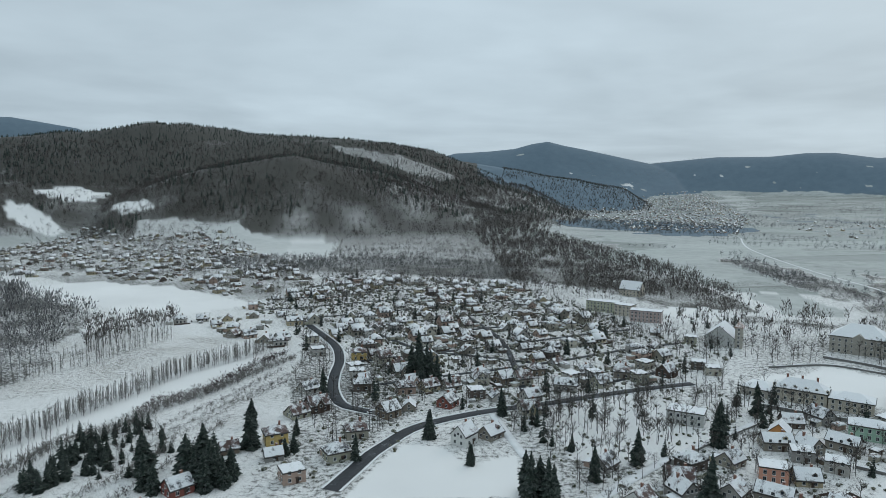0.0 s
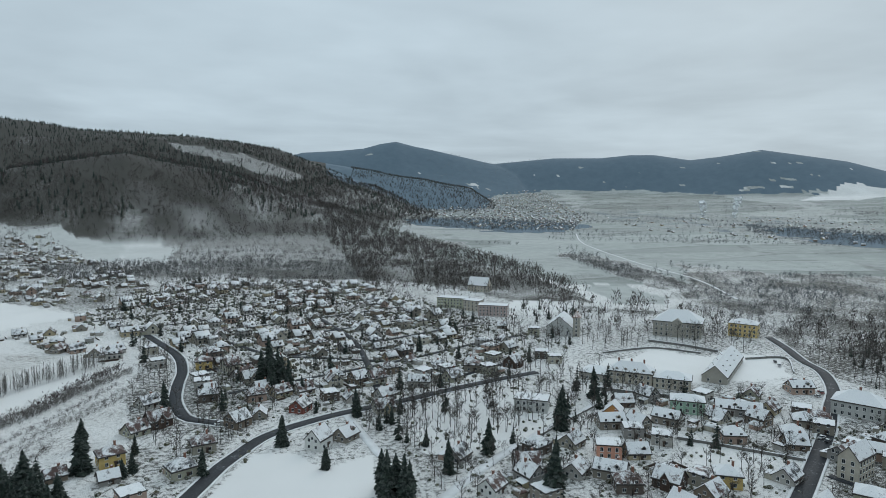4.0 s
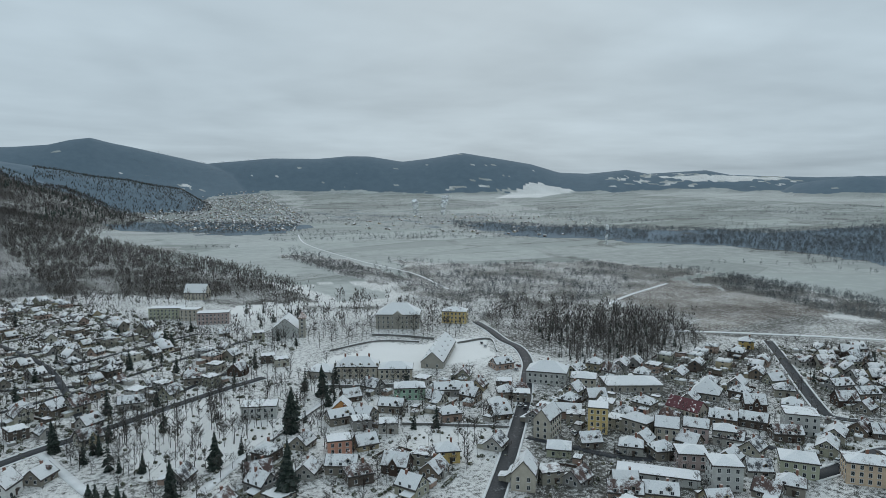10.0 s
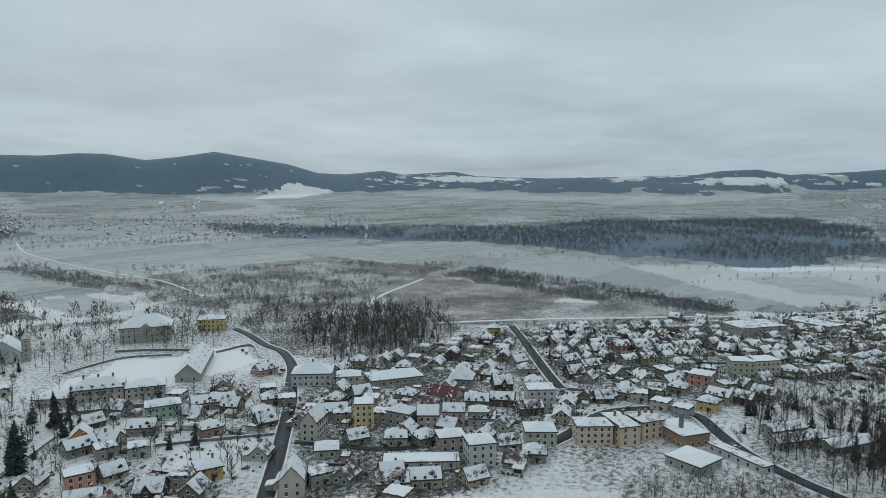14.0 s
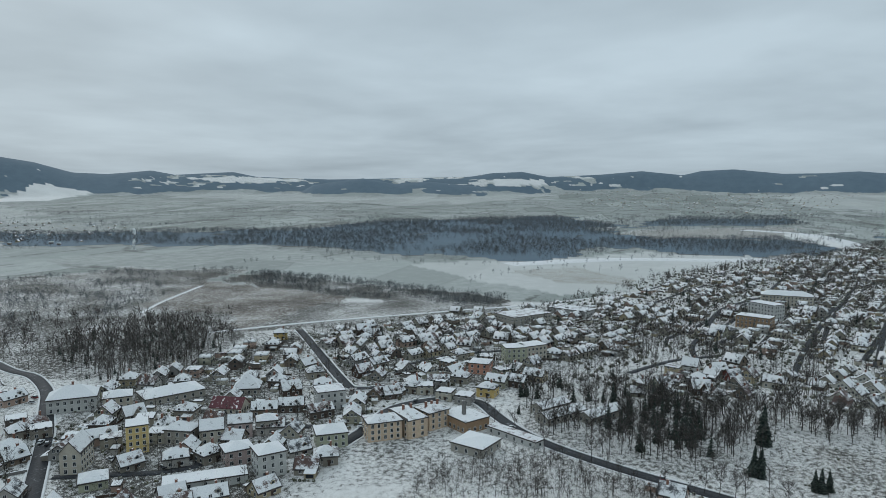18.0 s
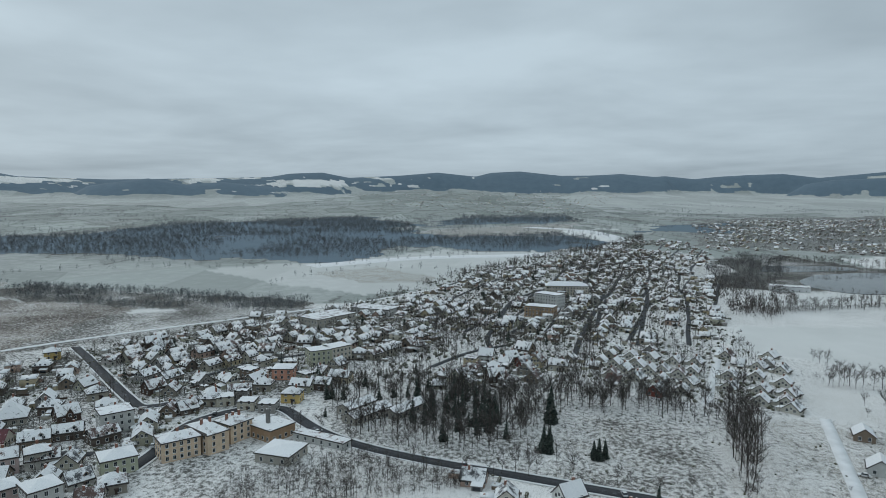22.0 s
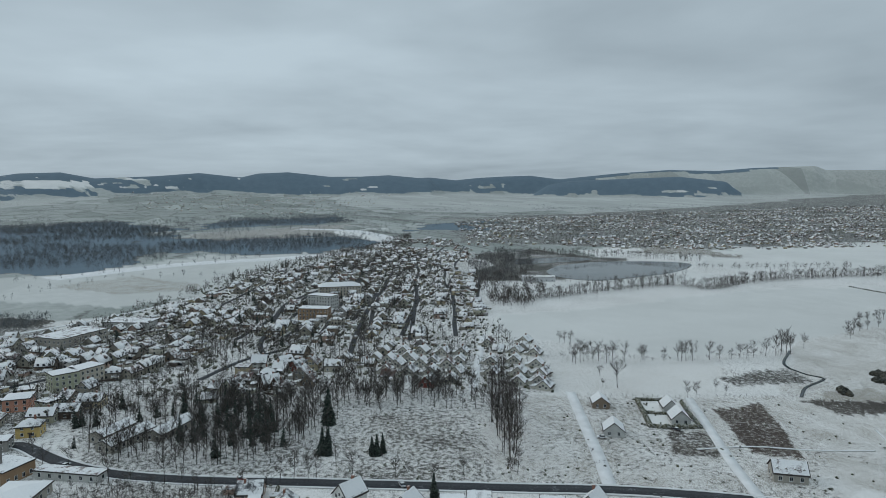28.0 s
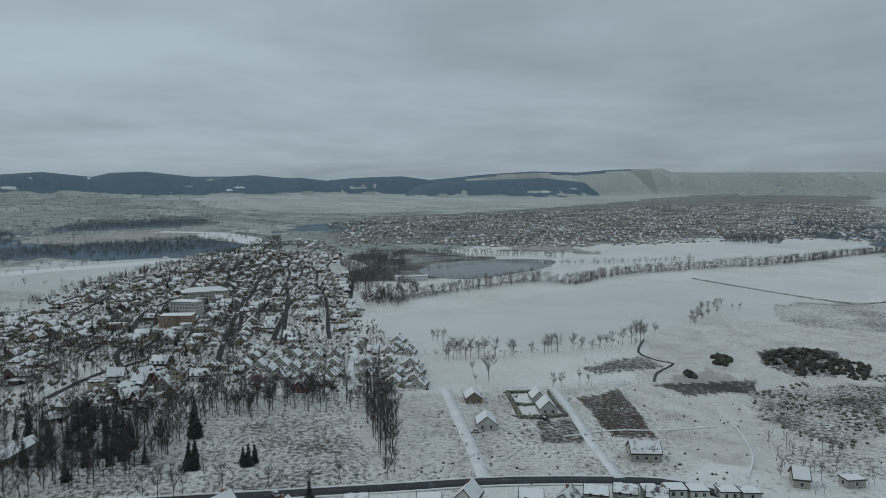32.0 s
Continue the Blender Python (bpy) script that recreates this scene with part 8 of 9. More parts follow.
wood("town_grove", "tall bare trees behind the estate", 60, MID_TREES, 11, 17, 222, (487.9, -112.4), (525.8, -142.1), (421.7, -120.0), (362.9, -90.5), (374.4, -83.3), mats=[TWIG, TWIG])
wood("park_spruces", "dark conifers beside the church", 16, SPRUCES, 6, 12, 225, (205.1, 584.1), (249.5, 544.7), (198.6, 430.7), (161.8, 452.8), mats=[BARK, NEEDLE], base=14)
wood("garden_trees", "tall bare trees in the villa gardens", 30, MID_TREES, 9, 14, 226, (43.0, 367.7), (67.4, 336.8), (56.8, 270.5), (31.9, 285.1), mats=[BARK, TWIG])
wood("garden_spruces", "dark conifers in the villa gardens", 7, SPRUCES, 7, 13, 227, (43.0, 367.7), (67.4, 336.8), (56.8, 270.5), (31.9, 285.1), mats=[BARK, NEEDLE], base=14)
wood("palace_park", "bare park trees round the palace and church", 240, MID_TREES, 9, 16, 92, (149.6, 470.4), (223.8, 600.0), (330.6, 584.4), (363.4, 457.7), (301.7, 383.5), (244.0, 414.3), (190.5, 422.3))
def tufts(label, n, low, high, seed, *poly, clump=0.3):
    """Low bushes, woodpiles and compost heaps that stand about the gardens."""
    p = Pile()
    x, y = scatter(poly, n, seed, clump, 12)
    ok = off_roads(x, y, 1.0) & free_of_houses(x, y, 0.2)
    strew(p, TUFTS, x[ok], y[ok], low, high, seed, 1.3, 1.0)
    p.done("garden_bushes", [HEDGE], label, "bushes")


tufts("low garden bushes and heaps between the houses", 650, 0.4, 1.2, 121, (-48.1, 338.5), (27.1, 354.4), (119.2, 384.7), (195.3, 324.1), (230.8, 245.5), (186.3, 201.4), (110.7, 197.3), (53.7, 225.2), (24.4, 319.2), (-42.4, 249.8), (-73.7, 254.6))
tufts("low garden bushes and heaps between the houses", 1000, 0.4, 1.2, 122, (247.1, 255.3), (311.1, 282.6), (459.9, 239.6), (587.0, 156.8), (382.3, 100.0), (297.3, 116.7), (238.1, 117.4), (193.5, 127.5), (155.0, 161.3))
tufts("low garden bushes and heaps between the houses", 3000, 0.6, 1.8, 123, (462.2, 231.3), (572.8, 93.7), (906.3, -72.0), (1503.2, -507.4), (560.8, -193.3), (433.7, -69.2), (372.2, 28.4), (349.9, 72.4), (333.1, 135.2))
tufts("low garden bushes and heaps between the houses", 2600, 0.6, 1.8, 124, (-177.8, 604.3), (-122.1, 844.2), (79.3, 767.8), (146.1, 556.6), (189.9, 430.2), (119.0, 372.7), (53.8, 345.5), (-0.3, 327.1), (-45.8, 342.4), (-65.3, 468.3))
tufts("low garden bushes between the estate houses", 1500, 0.5, 1.6, 125, (467.7, -34.7), (731.9, -135.9), (1080.6, -391.6), (533.6, -248.6), (315.6, -194.6), (373.2, -80.4), (369.7, -26.6))
tufts("dry weeds and bushes standing out of the snow", 260, 0.3, 0.7, 126, (336.7, -72.3), (316.2, -132.5), (305.7, -195.8), (256.3, -293.7), (211.8, -339.4), (144.8, -241.9), (251.7, -53.3), clump=0.5)
tufts("dark juniper and heather clumps on the meadow", 420, 0.4, 1.2, 127, (220.5, -347.4), (196.9, -450.6), (152.5, -436.1), (141.8, -328.5), (146.9, -295.9), (190.9, -306.6), clump=0.45)
for k, (n, poly) in enumerate(((260, [(212.3, -328.5), (200.0, -362.8), (164.2, -300.1), (175.8, -291.4), (193.6, -302.5)]), (220, [(268.8, -258.0), (260.4, -274.5), (203.1, -244.6), (209.8, -223.9)]), (90, [(248.2, -211.3), (245.0, -226.4), (213.1, -210.3), (221.0, -194.8)]),
                               (190, [(256.5, -316.4), (230.4, -368.2), (211.8, -339.5), (222.3, -308.9), (247.2, -300.8)]), (130, [(314.4, -308.2), (304.6, -358.4), (283.9, -339.5), (292.2, -295.8)]))):
    wood("meadow_brush", "low russet brush standing out of the snow", n, BUSHES, 0.7, 1.8, 231 + k, *poly, mats=[RUST_TWIG, RUST_TWIG], base=3, clump=0.42, size=9)
wood("slope_wood", "orchards and brush on the terraced foot of the hill", 1200, FAR_TREES, 3, 9, 184, (-248.5, 812.9), (-203.8, 958.6), (-184.9, 1104.6), (-223.8, 1382.0), (-24.8, 1419.8), (194.8, 1386.4), (266.1, 1252.0), (203.8, 958.6), (64.9, 927.7), (-92.0, 875.2), mats=[BARK, TWIG], clump=0.45, size=28)
wood("slope_wood", "dark trees between the village and the meadow", 420, FAR_TREES, 7, 13, 181, (-331.2, 963.5), (-193.9, 1017.7), (-128.5, 867.1), (-258.2, 832.3), mats=[FAR_TWIG, FAR_TWIG])
wood("slope_wood", "bare trees along the foot of the hill", 380, FAR_TREES, 7, 13, 182, (-1244.1, 1875.0), (-1245.0, 2184.3), (-614.8, 1332.1), (-328.9, 956.6), (-458.0, 989.5), (-776.9, 1264.4), mats=[FAR_TWIG, FAR_TWIG], clump=0.35)
for k, yy in enumerate((((-172.3, 1101.8), (-42.7, 1142.3), (83.0, 1015.8)), ((-160.6, 1026.2), (-39.7, 1061.3), (85.9, 951.2)), ((-159.6, 966.9), (-37.1, 990.8), (81.3, 900.1)), ((-142.3, 908.1), (-34.8, 929.1), (77.2, 854.2)))):
    tree_row("brush along the garden terraces", 1.4, FAR_TREES, 3, 8, 183 + k, *yy, wobble=4.0, mats=[TWIG, FAR_TWIG])
spruce = [BARK, NEEDLE]
strips, rnd = Pile(), random.Random(77)
for k in range(95):
    far, az = rnd.uniform(1250, 3300), radians(rnd.uniform(14, 128))
    if math.degrees(az) > 95 and far < 1900:
        continue
    long, skew = rnd.uniform(60, 420), rnd.uniform(-0.5, 0.5)
    n = int(long / 7)
    u = np.linspace(-long / 2, long / 2, n) + np.array([rnd.uniform(-5, 5) for _ in range(n)])
    v = np.array([rnd.uniform(-14, 14) for _ in range(n)]) + u * skew
    x, y = far * math.sin(az) + u * math.cos(az) + v * math.sin(az), far * math.cos(az) - u * math.sin(az) + v * math.cos(az)
    strew(strips, FAR_TREES, x, y, 6, 11, 900 + k, 1.3)
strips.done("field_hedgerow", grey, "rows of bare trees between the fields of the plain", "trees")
wood("garden_spruces", "dark spruces between the houses", 120, SPRUCES, 7, 15, 93, (-177.8, 604.3), (-122.1, 844.2), (146.1, 556.6), (236.0, 393.4), (254.7, 301.2), (193.1, 209.0), (118.5, 211.8), (53.7, 225.2), (24.7, 323.3), (-45.8, 342.4), mats=spruce, base=14)
wood("garden_spruces", "dark spruces between the houses", 110, SPRUCES, 6, 13, 94, (462.2, 231.3), (572.8, 93.7), (906.3, -72.0), (1503.2, -507.4), (560.8, -193.3), (433.7, -69.2), (372.2, 28.4), (349.9, 72.4), (333.1, 135.2), mats=spruce, base=14)
wood("roadside_spruces", "dark spruces among bare roadside trees", 38, SPRUCES, 9, 16, 95, (356.0, 12.0), (365.5, -25.3), (330.9, -42.5), (280.8, -38.1), (292.4, 6.0), mats=spruce, base=14)
wood("slope_wood", "trees and scrub on the garden terraces", 700, FAR_TREES, 5, 12, 97, (-208.0, 925.8), (-147.6, 1058.9), (77.2, 944.3), (116.0, 691.3), (63.2, 770.3), (-127.7, 814.2), mats=[FAR_TWIG, FAR_TWIG], clump=0.45)
wood("far_trees", "trees between the far town houses", 11000, FAR_TREES, 5, 11, 98, (1886.8, -775.6), (2156.5, -1039.3), (2145.2, -1366.2), (2178.7, -1889.3), (2124.7, -2571.8), (1850.0, -3250.0), (1300.0, -3150.0), (640.0, -1560.0), (816.9, -1444.7), (876.5, -1263.0), (925.3, -940.6), (1010.6, -769.4), (1167.9, -676.9), (1142.8, -503.7), mats=[BARK, TWIG], clump=0.42, size=60)
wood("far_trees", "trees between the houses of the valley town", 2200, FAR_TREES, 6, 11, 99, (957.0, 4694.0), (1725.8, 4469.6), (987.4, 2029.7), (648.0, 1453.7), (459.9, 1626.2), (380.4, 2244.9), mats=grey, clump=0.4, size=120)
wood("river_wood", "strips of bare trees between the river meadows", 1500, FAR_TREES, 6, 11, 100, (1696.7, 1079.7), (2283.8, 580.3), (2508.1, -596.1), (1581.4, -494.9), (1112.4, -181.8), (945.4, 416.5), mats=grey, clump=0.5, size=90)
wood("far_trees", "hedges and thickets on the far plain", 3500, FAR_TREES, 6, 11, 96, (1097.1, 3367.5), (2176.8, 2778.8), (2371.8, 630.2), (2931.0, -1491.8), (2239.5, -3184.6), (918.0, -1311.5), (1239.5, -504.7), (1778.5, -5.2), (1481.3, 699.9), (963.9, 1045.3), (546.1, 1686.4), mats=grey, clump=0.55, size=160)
for k, (low, high, gap, pts) in enumerate((
        (9, 12.5, 1.6, ((-197.6, 248.8), (-190.6, 278.0), (-185.5, 289.4), (-182.1, 305.5), (-177.9, 322.5), (-171.4, 337.9), (-165.1, 356.7), (-159.6, 381.0), (-150.4, 401.2), (-138.6, 418.1), (-117.1, 447.0))),
        (7, 11.0, 2.2, ((-203.4, 256.4), (-193.5, 282.3), (-188.4, 294.1), (-185.1, 310.7), (-180.9, 328.3), (-174.5, 344.2), (-162.4, 387.9), (-141.2, 426.3), (-119.0, 454.8))),
        (6, 9.0, 3.0, ((-203.9, 276.1), (-194.0, 298.9), (-190.0, 319.2), (-180.7, 350.8))),
        (8, 11.0, 2.6, ((-249.9, 340.9), (-246.1, 362.1), (-241.7, 380.4), (-235.4, 398.0), (-224.9, 410.7), (-218.7, 434.2), (-210.3, 457.1), (-200.9, 482.6))),
        (6, 9.0, 3.0, ((-246.9, 421.2), (-238.3, 442.9), (-230.7, 475.3), (-209.2, 502.9))),
        (5, 8.0, 2.5, ((-176.8, 244.0), (-174.3, 267.4), (-170.7, 285.6), (-161.0, 295.7))))):
    tree_row("row of slender bare trees along the field", gap * 0.62, POPLARS, low * 0.9, high, 101 + k * 40, *pts, base=12, wobble=1.5, wide=1.35, mats=[FAR_TWIG, SAPLING])
for k, (low, high, pts) in enumerate((
        (3.0, 5.0, ((-151.6, 320.3), (-143.2, 340.8), (-132.8, 353.0), (-124.2, 373.6), (-116.2, 402.7), (-106.2, 433.7))), (2.0, 4.0, ((-150.3, 308.6), (-139.9, 332.8), (-125.7, 359.0), (-113.4, 393.0), (-97.4, 428.1))),
        (0.8, 2.0, ((-137.2, 294.4), (-130.1, 308.8), (-123.9, 328.7), (-112.3, 356.1), (-98.8, 402.9))), (0.8, 2.2, ((-126.1, 292.5), (-118.6, 314.2), (-112.2, 336.5), (-97.8, 371.6), (-88.7, 396.8))),
        (0.8, 1.8, ((-125.6, 279.6), (-115.4, 305.2), (-105.0, 342.0), (-87.3, 382.7))), (1.5, 3.0, ((-135.0, 230.7), (-127.3, 248.2), (-122.1, 266.1), (-118.3, 279.6))), (1.0, 2.5, ((-118.7, 230.8), (-114.6, 249.2), (-109.8, 276.6), (-105.0, 314.3))),
        (2.5, 4.5, ((-174.6, 234.8), (-172.1, 249.9), (-168.9, 266.3), (-167.1, 283.7), (-151.7, 297.8), (-146.3, 308.7))), (1.0, 2.2, ((-168.5, 226.3), (-161.0, 239.4), (-154.7, 254.0))))):
    for j in range(3):
        tree_row("line of brown brush on the old terraces", 1.3 if k else 1.8, FAR_TREES, low * 1.1, high * 1.3, 104 + k * 7 + j, *pts, wobble=1.5 if k else 2.4, mats=[TWIG, SAPLING if k % 2 else RUST_TWIG], wide=1.5)
wood("yew_thicket", "dense dark evergreens at the edge of the old terraces", 46, SPRUCES, 5, 10, 301, (-163.3, 243.1), (-162.9, 276.3), (-161.7, 292.3), (-138.8, 292.4), (-127.4, 264.9), (-143.1, 249.1), (-149.3, 234.1), mats=[BARK, NEEDLE], base=14, wide=1.5)
wood("yew_thicket", "dark evergreen bushes on the slope below the terraces", 36, SPRUCES, 3.5, 8.0, 303, (-164.3, 296.1), (-156.3, 308.3), (-144.3, 314.2), (-118.1, 289.0), (-110.5, 251.2), (-127.5, 249.1), (-139.6, 249.7), mats=[BARK, NEEDLE], base=14, wide=1.6)
wood("edge_wood", "tall bare trees at the edge of the snowy field", 120, MID_TREES, 10, 16, 305, (-289.5, 531.5), (-255.8, 538.6), (-227.4, 568.4), (-212.2, 535.0), (-228.1, 487.0), (-236.7, 432.1), mats=[BARK, TWIG])
wood("slope_brush", "brown bare brush on the slope below the terraces", 60, MID_TREES, 4, 8, 304, (-164.3, 296.1), (-156.3, 308.3), (-144.3, 314.2), (-118.1, 289.0), (-110.5, 251.2), (-127.5, 249.1), (-139.6, 249.7), mats=[BARK, RUST_TWIG])
wood("yew_thicket", "dense dark evergreens behind the red cottage", 12, SPRUCES, 8, 13, 302, (-100.6, 246.8), (-106.4, 267.8), (-94.1, 269.6), (-86.2, 249.4), mats=[BARK, NEEDLE], base=14, wide=1.5)
for k, dy in enumerate((0, 1)):
    tree_row("row of bare trees along the stream", 3.4, MID_TREES, 8, 15, 106 + k * 30, *[(x * (1 - 0.008 * dy), y * (1 - 0.008 * dy)) for x, y in ((601.9, -293.5), (595.6, -335.6), (610.3, -411.6), (621.4, -527.9), (583.1, -553.1), (610.9, -652.8), (602.1, -779.2), (575.1, -937.5), (571.2, -1044.5), (576.0, -1201.0), (566.5, -1568.6))], wobble=4, mats=[BARK, TWIG], wide=1.1)
tree_row("brush along the stream bank", 0.9, FAR_TREES, 2, 6, 108, (601.9, -293.5), (595.6, -335.6), (610.3, -411.6), (621.4, -527.9), (583.1, -553.1), (610.9, -652.8), (602.1, -779.2), (575.1, -937.5), (571.2, -1044.5), (576.0, -1201.0), (566.5, -1568.6), wobble=3, mats=[TWIG, TWIG], wide=1.6)
tree_row("row of bare trees beyond the stream", 4.0, FAR_TREES, 7, 11, 107, (737.7, -664.1), (706.0, -742.0), (685.4, -817.4), (668.0, -889.6), wobble=5, mats=[TWIG, TWIG])
tree_row("trees on the far bank of the pond", 1.8, MID_TREES, 8, 14, 108, (986.1, -538.7), (939.2, -632.7), (856.4, -697.7), (807.4, -739.2), wobble=5, mats=[BARK, TWIG])
tree_row("trees on the dam between the ponds", 4.0, MID_TREES, 6, 11, 118, (857.2, -468.3), (853.5, -524.3), (868.3, -617.2), wobble=4, mats=[BARK, TWIG])
tree_row("trees on the near bank of the pond", 2.6, MID_TREES, 5, 10, 119, (697.5, -428.7), (667.5, -466.6), (669.3, -519.1), (702.2, -616.3), wobble=4, mats=[BARK, TWIG])
tree_row("weedy ditch across the field", 2.5, TUFTS, 0.8, 1.6, 109, (536.7, -710.4), (424.7, -692.5), (338.0, -689.3), (321.8, -727.3), base=1.0, wobble=0.5, mats=[HEDGE])
tree_row("bare bushes round the edge of the brown meadow", 6, NEAR_TREES, 6, 11, 109, (353.7, -474.8), (383.9, -521.2), (393.7, -559.7), (369.8, -559.5), wobble=3)
tree_row("hedge along the field track", 3, BUSHES, 1.5, 3, 110, (240.5, -163.2), (223.5, -156.1), (209.4, -148.2), base=3)
tree_row("avenue of bare trees along the road", 11, NEAR_TREES, 9, 15, 111, (319.7, 63.3), (290.2, 39.3), (271.5, 8.7), (256.2, -19.0), wobble=1.5)
tree_row("bare trees along the main road", 9, NEAR_TREES, 9, 15, 112, (55.0, 345.4), (84.7, 357.9), (119.0, 372.7), (155.7, 385.4), wobble=2)
wood("garden_trees", "tall bare trees in the snowy park", 34, MID_TREES, 10, 16, 201, (58.8, 357.7), (110.2, 355.1), (132.7, 319.7), (102.2, 284.9), (59.7, 284.5))
wood("garden_trees", "tall bare trees in the town", 70, MID_TREES, 9, 15, 202, (31.0, 364.0), (181.3, 401.6), (191.7, 318.0), (119.7, 262.5), (55.9, 244.4))
wood("garden_trees", "tall bare trees round the villas", 90, MID_TREES, 8, 14, 203, (-105.2, 497.4), (-59.5, 426.1), (-39.4, 417.0), (-14.2, 331.7), (-40.2, 271.8), (-70.0, 285.3))
tree_row("bare trees by the manor wall", 8, NEAR_TREES, 9, 14, 113, (145.5, 368.7), (162.5, 344.1), (176.9, 320.3), wobble=2)
tree_row("hedgerow trees on the river meadows", 14, FAR_TREES, 6, 10, 114, (772.4, 175.9), (892.6, 109.2), (932.9, 27.2), (847.6, -72.5), mats=grey, wobble=12)
tree_row("hedgerow trees on the river meadows", 12, FAR_TREES, 6, 10, 115, (867.2, 527.7), (942.3, 433.3), (921.2, 234.5), (972.1, 110.6), (1056.1, -12.6), (1177.4, -192.2), mats=grey, wobble=10)
tree_row("trees along the meadow edge", 10, FAR_TREES, 7, 12, 116, (465.2, 1079.7), (433.7, 890.0), (444.7, 775.7), (438.0, 659.2), mats=grey, wobble=14)

tree_thing(*(369.7, -235.7), 12.8)
tree_thing(*(367.3, -240.4), 16.0)
tree_thing(*(368.7, -247.5), 14.0)
tree_thing(*(365.8, -253.3), 14.1)
tree_thing(*(361.5, -261.8), 15.2)
tree_thing(*(312.4, -229.8), 17.6)
tree_thing(*(358.1, -268.6), 13.1)
tree_thing(*(354.6, -278.7), 12.1)
tree_thing(*(353.6, -280.7), 11.0)
tree_thing(*(349.1, -293.0), 10.0)
tree_thing(*(347.4, -303.2), 12.3)
tree_thing(*(345.1, -307.7), 14.6)
tree_thing(*(343.2, -311.5), 13.5)
tree_thing(*(340.7, -323.3), 13.7)
tree_thing(*(340.1, -331.4), 10.4)
tree_thing(*(336.7, -338.1), 8.1)
tree_thing(*(336.6, -345.3), 11.7)
tree_thing(*(334.6, -349.2), 10.5)
tree_thing(*(333.9, -354.3), 11.8)
tree_thing(*(335.0, -366.4), 13.2)
tree_thing(*(334.1, -379.3), 18.3)
tree_thing(*(333.7, -383.9), 18.4)
tree_thing(*(342.1, -410.1), 11.6)
tree_thing(*(333.6, -232.5), 8.0)
tree_thing(*(283.1, -254.3), 9.4)
tree_thing(*(281.1, -258.3), 9.4)
tree_thing(*(285.3, -276.2), 7.8)
tree_thing(*(278.7, -277.1), 6.8)
tree_thing(*(316.2, -222.4), 5.7)
tree_thing(*(412.9, -261.5), 10.6)
tree_thing(*(416.5, -258.4), 9.5)
tree_thing(*(419.6, -256.3), 9.5)
tree_thing(*(366.2, -236.1), 11.7)
tree_thing(*(368.8, -244.0), 12.9)
tree_thing(*(363.6, -247.8), 11.8)
tree_thing(*(359.7, -255.5), 12.9)
tree_thing(*(346.3, -305.3), 13.4)
tree_thing(*(333.2, -373.8), 14.6)
tree_thing(*(332.4, -386.5), 14.8)
tree_row("clipped evergreen hedge round the white houses", 0.9, TUFTS, 1.5, 1.9, 311, (289.5, -225.7), (275.2, -217.9), (262.8, -211.1), (253.6, -205.9), base=1.0, wobble=0.1, mats=[HEDGE])
tree_row("clipped evergreen hedge round the white houses", 0.9, TUFTS, 1.5, 1.9, 312, (253.6, -205.9), (249.4, -212.3), (246.3, -220.3), (243.6, -227.3), base=1.0, wobble=0.1, mats=[HEDGE])
tree_row("clipped evergreen hedge round the white houses", 1.1, TUFTS, 1.2, 1.7, 313, (289.5, -225.7), (286.6, -231.5), (283.7, -237.1), base=1.0, wobble=0.1, mats=[HEDGE])
tree_row("clipped evergreen hedge round the white houses", 1.3, TUFTS, 1.2, 1.6, 314, (270.7, -216.7), (267.4, -221.4), (264.9, -226.4), base=1.0, wobble=0.1, mats=[HEDGE])
tree_row("clipped evergreen hedge round the white houses", 1.3, TUFTS, 1.2, 1.6, 315, (276.6, -244.6), (261.9, -236.3), (243.6, -227.3), base=1.0, wobble=0.1, mats=[HEDGE])
tree_row("small bushes along the field edge", 2.6, BUSHES, 1.5, 2.6, 316, (308.4, -199.4), (294.1, -225.7), (281.9, -254.4), (272.3, -280.3), (260.1, -309.2), base=3, wobble=0.6)
tree_row("low scrub under the trees of the field edge", 1.6, BUSHES, 1.2, 3.4, 318, (446.9, -214.2), (395.6, -228.4), (375.1, -251.3), (350.9, -296.8), (341.3, -345.5), (337.9, -387.8), base=3, wobble=3.0)
tree_row("bushes along the field edge by the brook", 2.0, BUSHES, 1.5, 3.0, 317, (310.7, -309.4), (308.2, -326.4), (296.1, -338.4), (279.0, -343.6), base=3, wobble=3.0)
for k, poly in enumerate(([(277.0, -388.4), (278.2, -401.3), (271.3, -402.7), (257.2, -381.3), (261.9, -371.9)], [(263.9, -420.4), (264.3, -451.3), (245.6, -475.6), (213.7, -415.6), (220.0, -393.5), (241.2, -418.6), (246.0, -403.6)],
                          [(264.4, -345.5), (263.6, -352.5), (252.1, -339.5), (254.8, -334.2)], [(231.8, -445.9), (228.4, -467.8), (207.8, -457.8), (194.1, -418.6), (212.6, -416.2)])):
    wood("juniper_thicket", "dense dark evergreen shrubs on the meadow", (36, 130, 12, 70)[k], TUFTS, 1.2, 2.6, 320 + k, *poly, mats=[SHRUB], base=1.0, wide=1.2)
tree_thing(*(350.8, -468.4), 9)
tree_thing(*(362.2, -492.7), 10)
tree_thing(*(367.0, -508.8), 9)
tree_thing(*(371.1, -527.6), 9)
tree_thing(*(287.2, -137.9), 17)
tree_thing(*(270.1, -132.7), 20)
tree_thing(*(256.9, -129.5), 21)
tree_thing(*(272.9, -141.4), 19)
tree_thing(*(249.4, -131.5), 18)
tree_thing(*(230.7, -122.5), 10)
tree_thing(*(291.6, -148.8), 17)
tree_thing(*(305.3, -151.5), 15)
tree_thing(*(289.3, -154.6), 16)
tree_thing(*(279.9, -139.8), 20)
tree_thing(*(261.9, -134.9), 20)
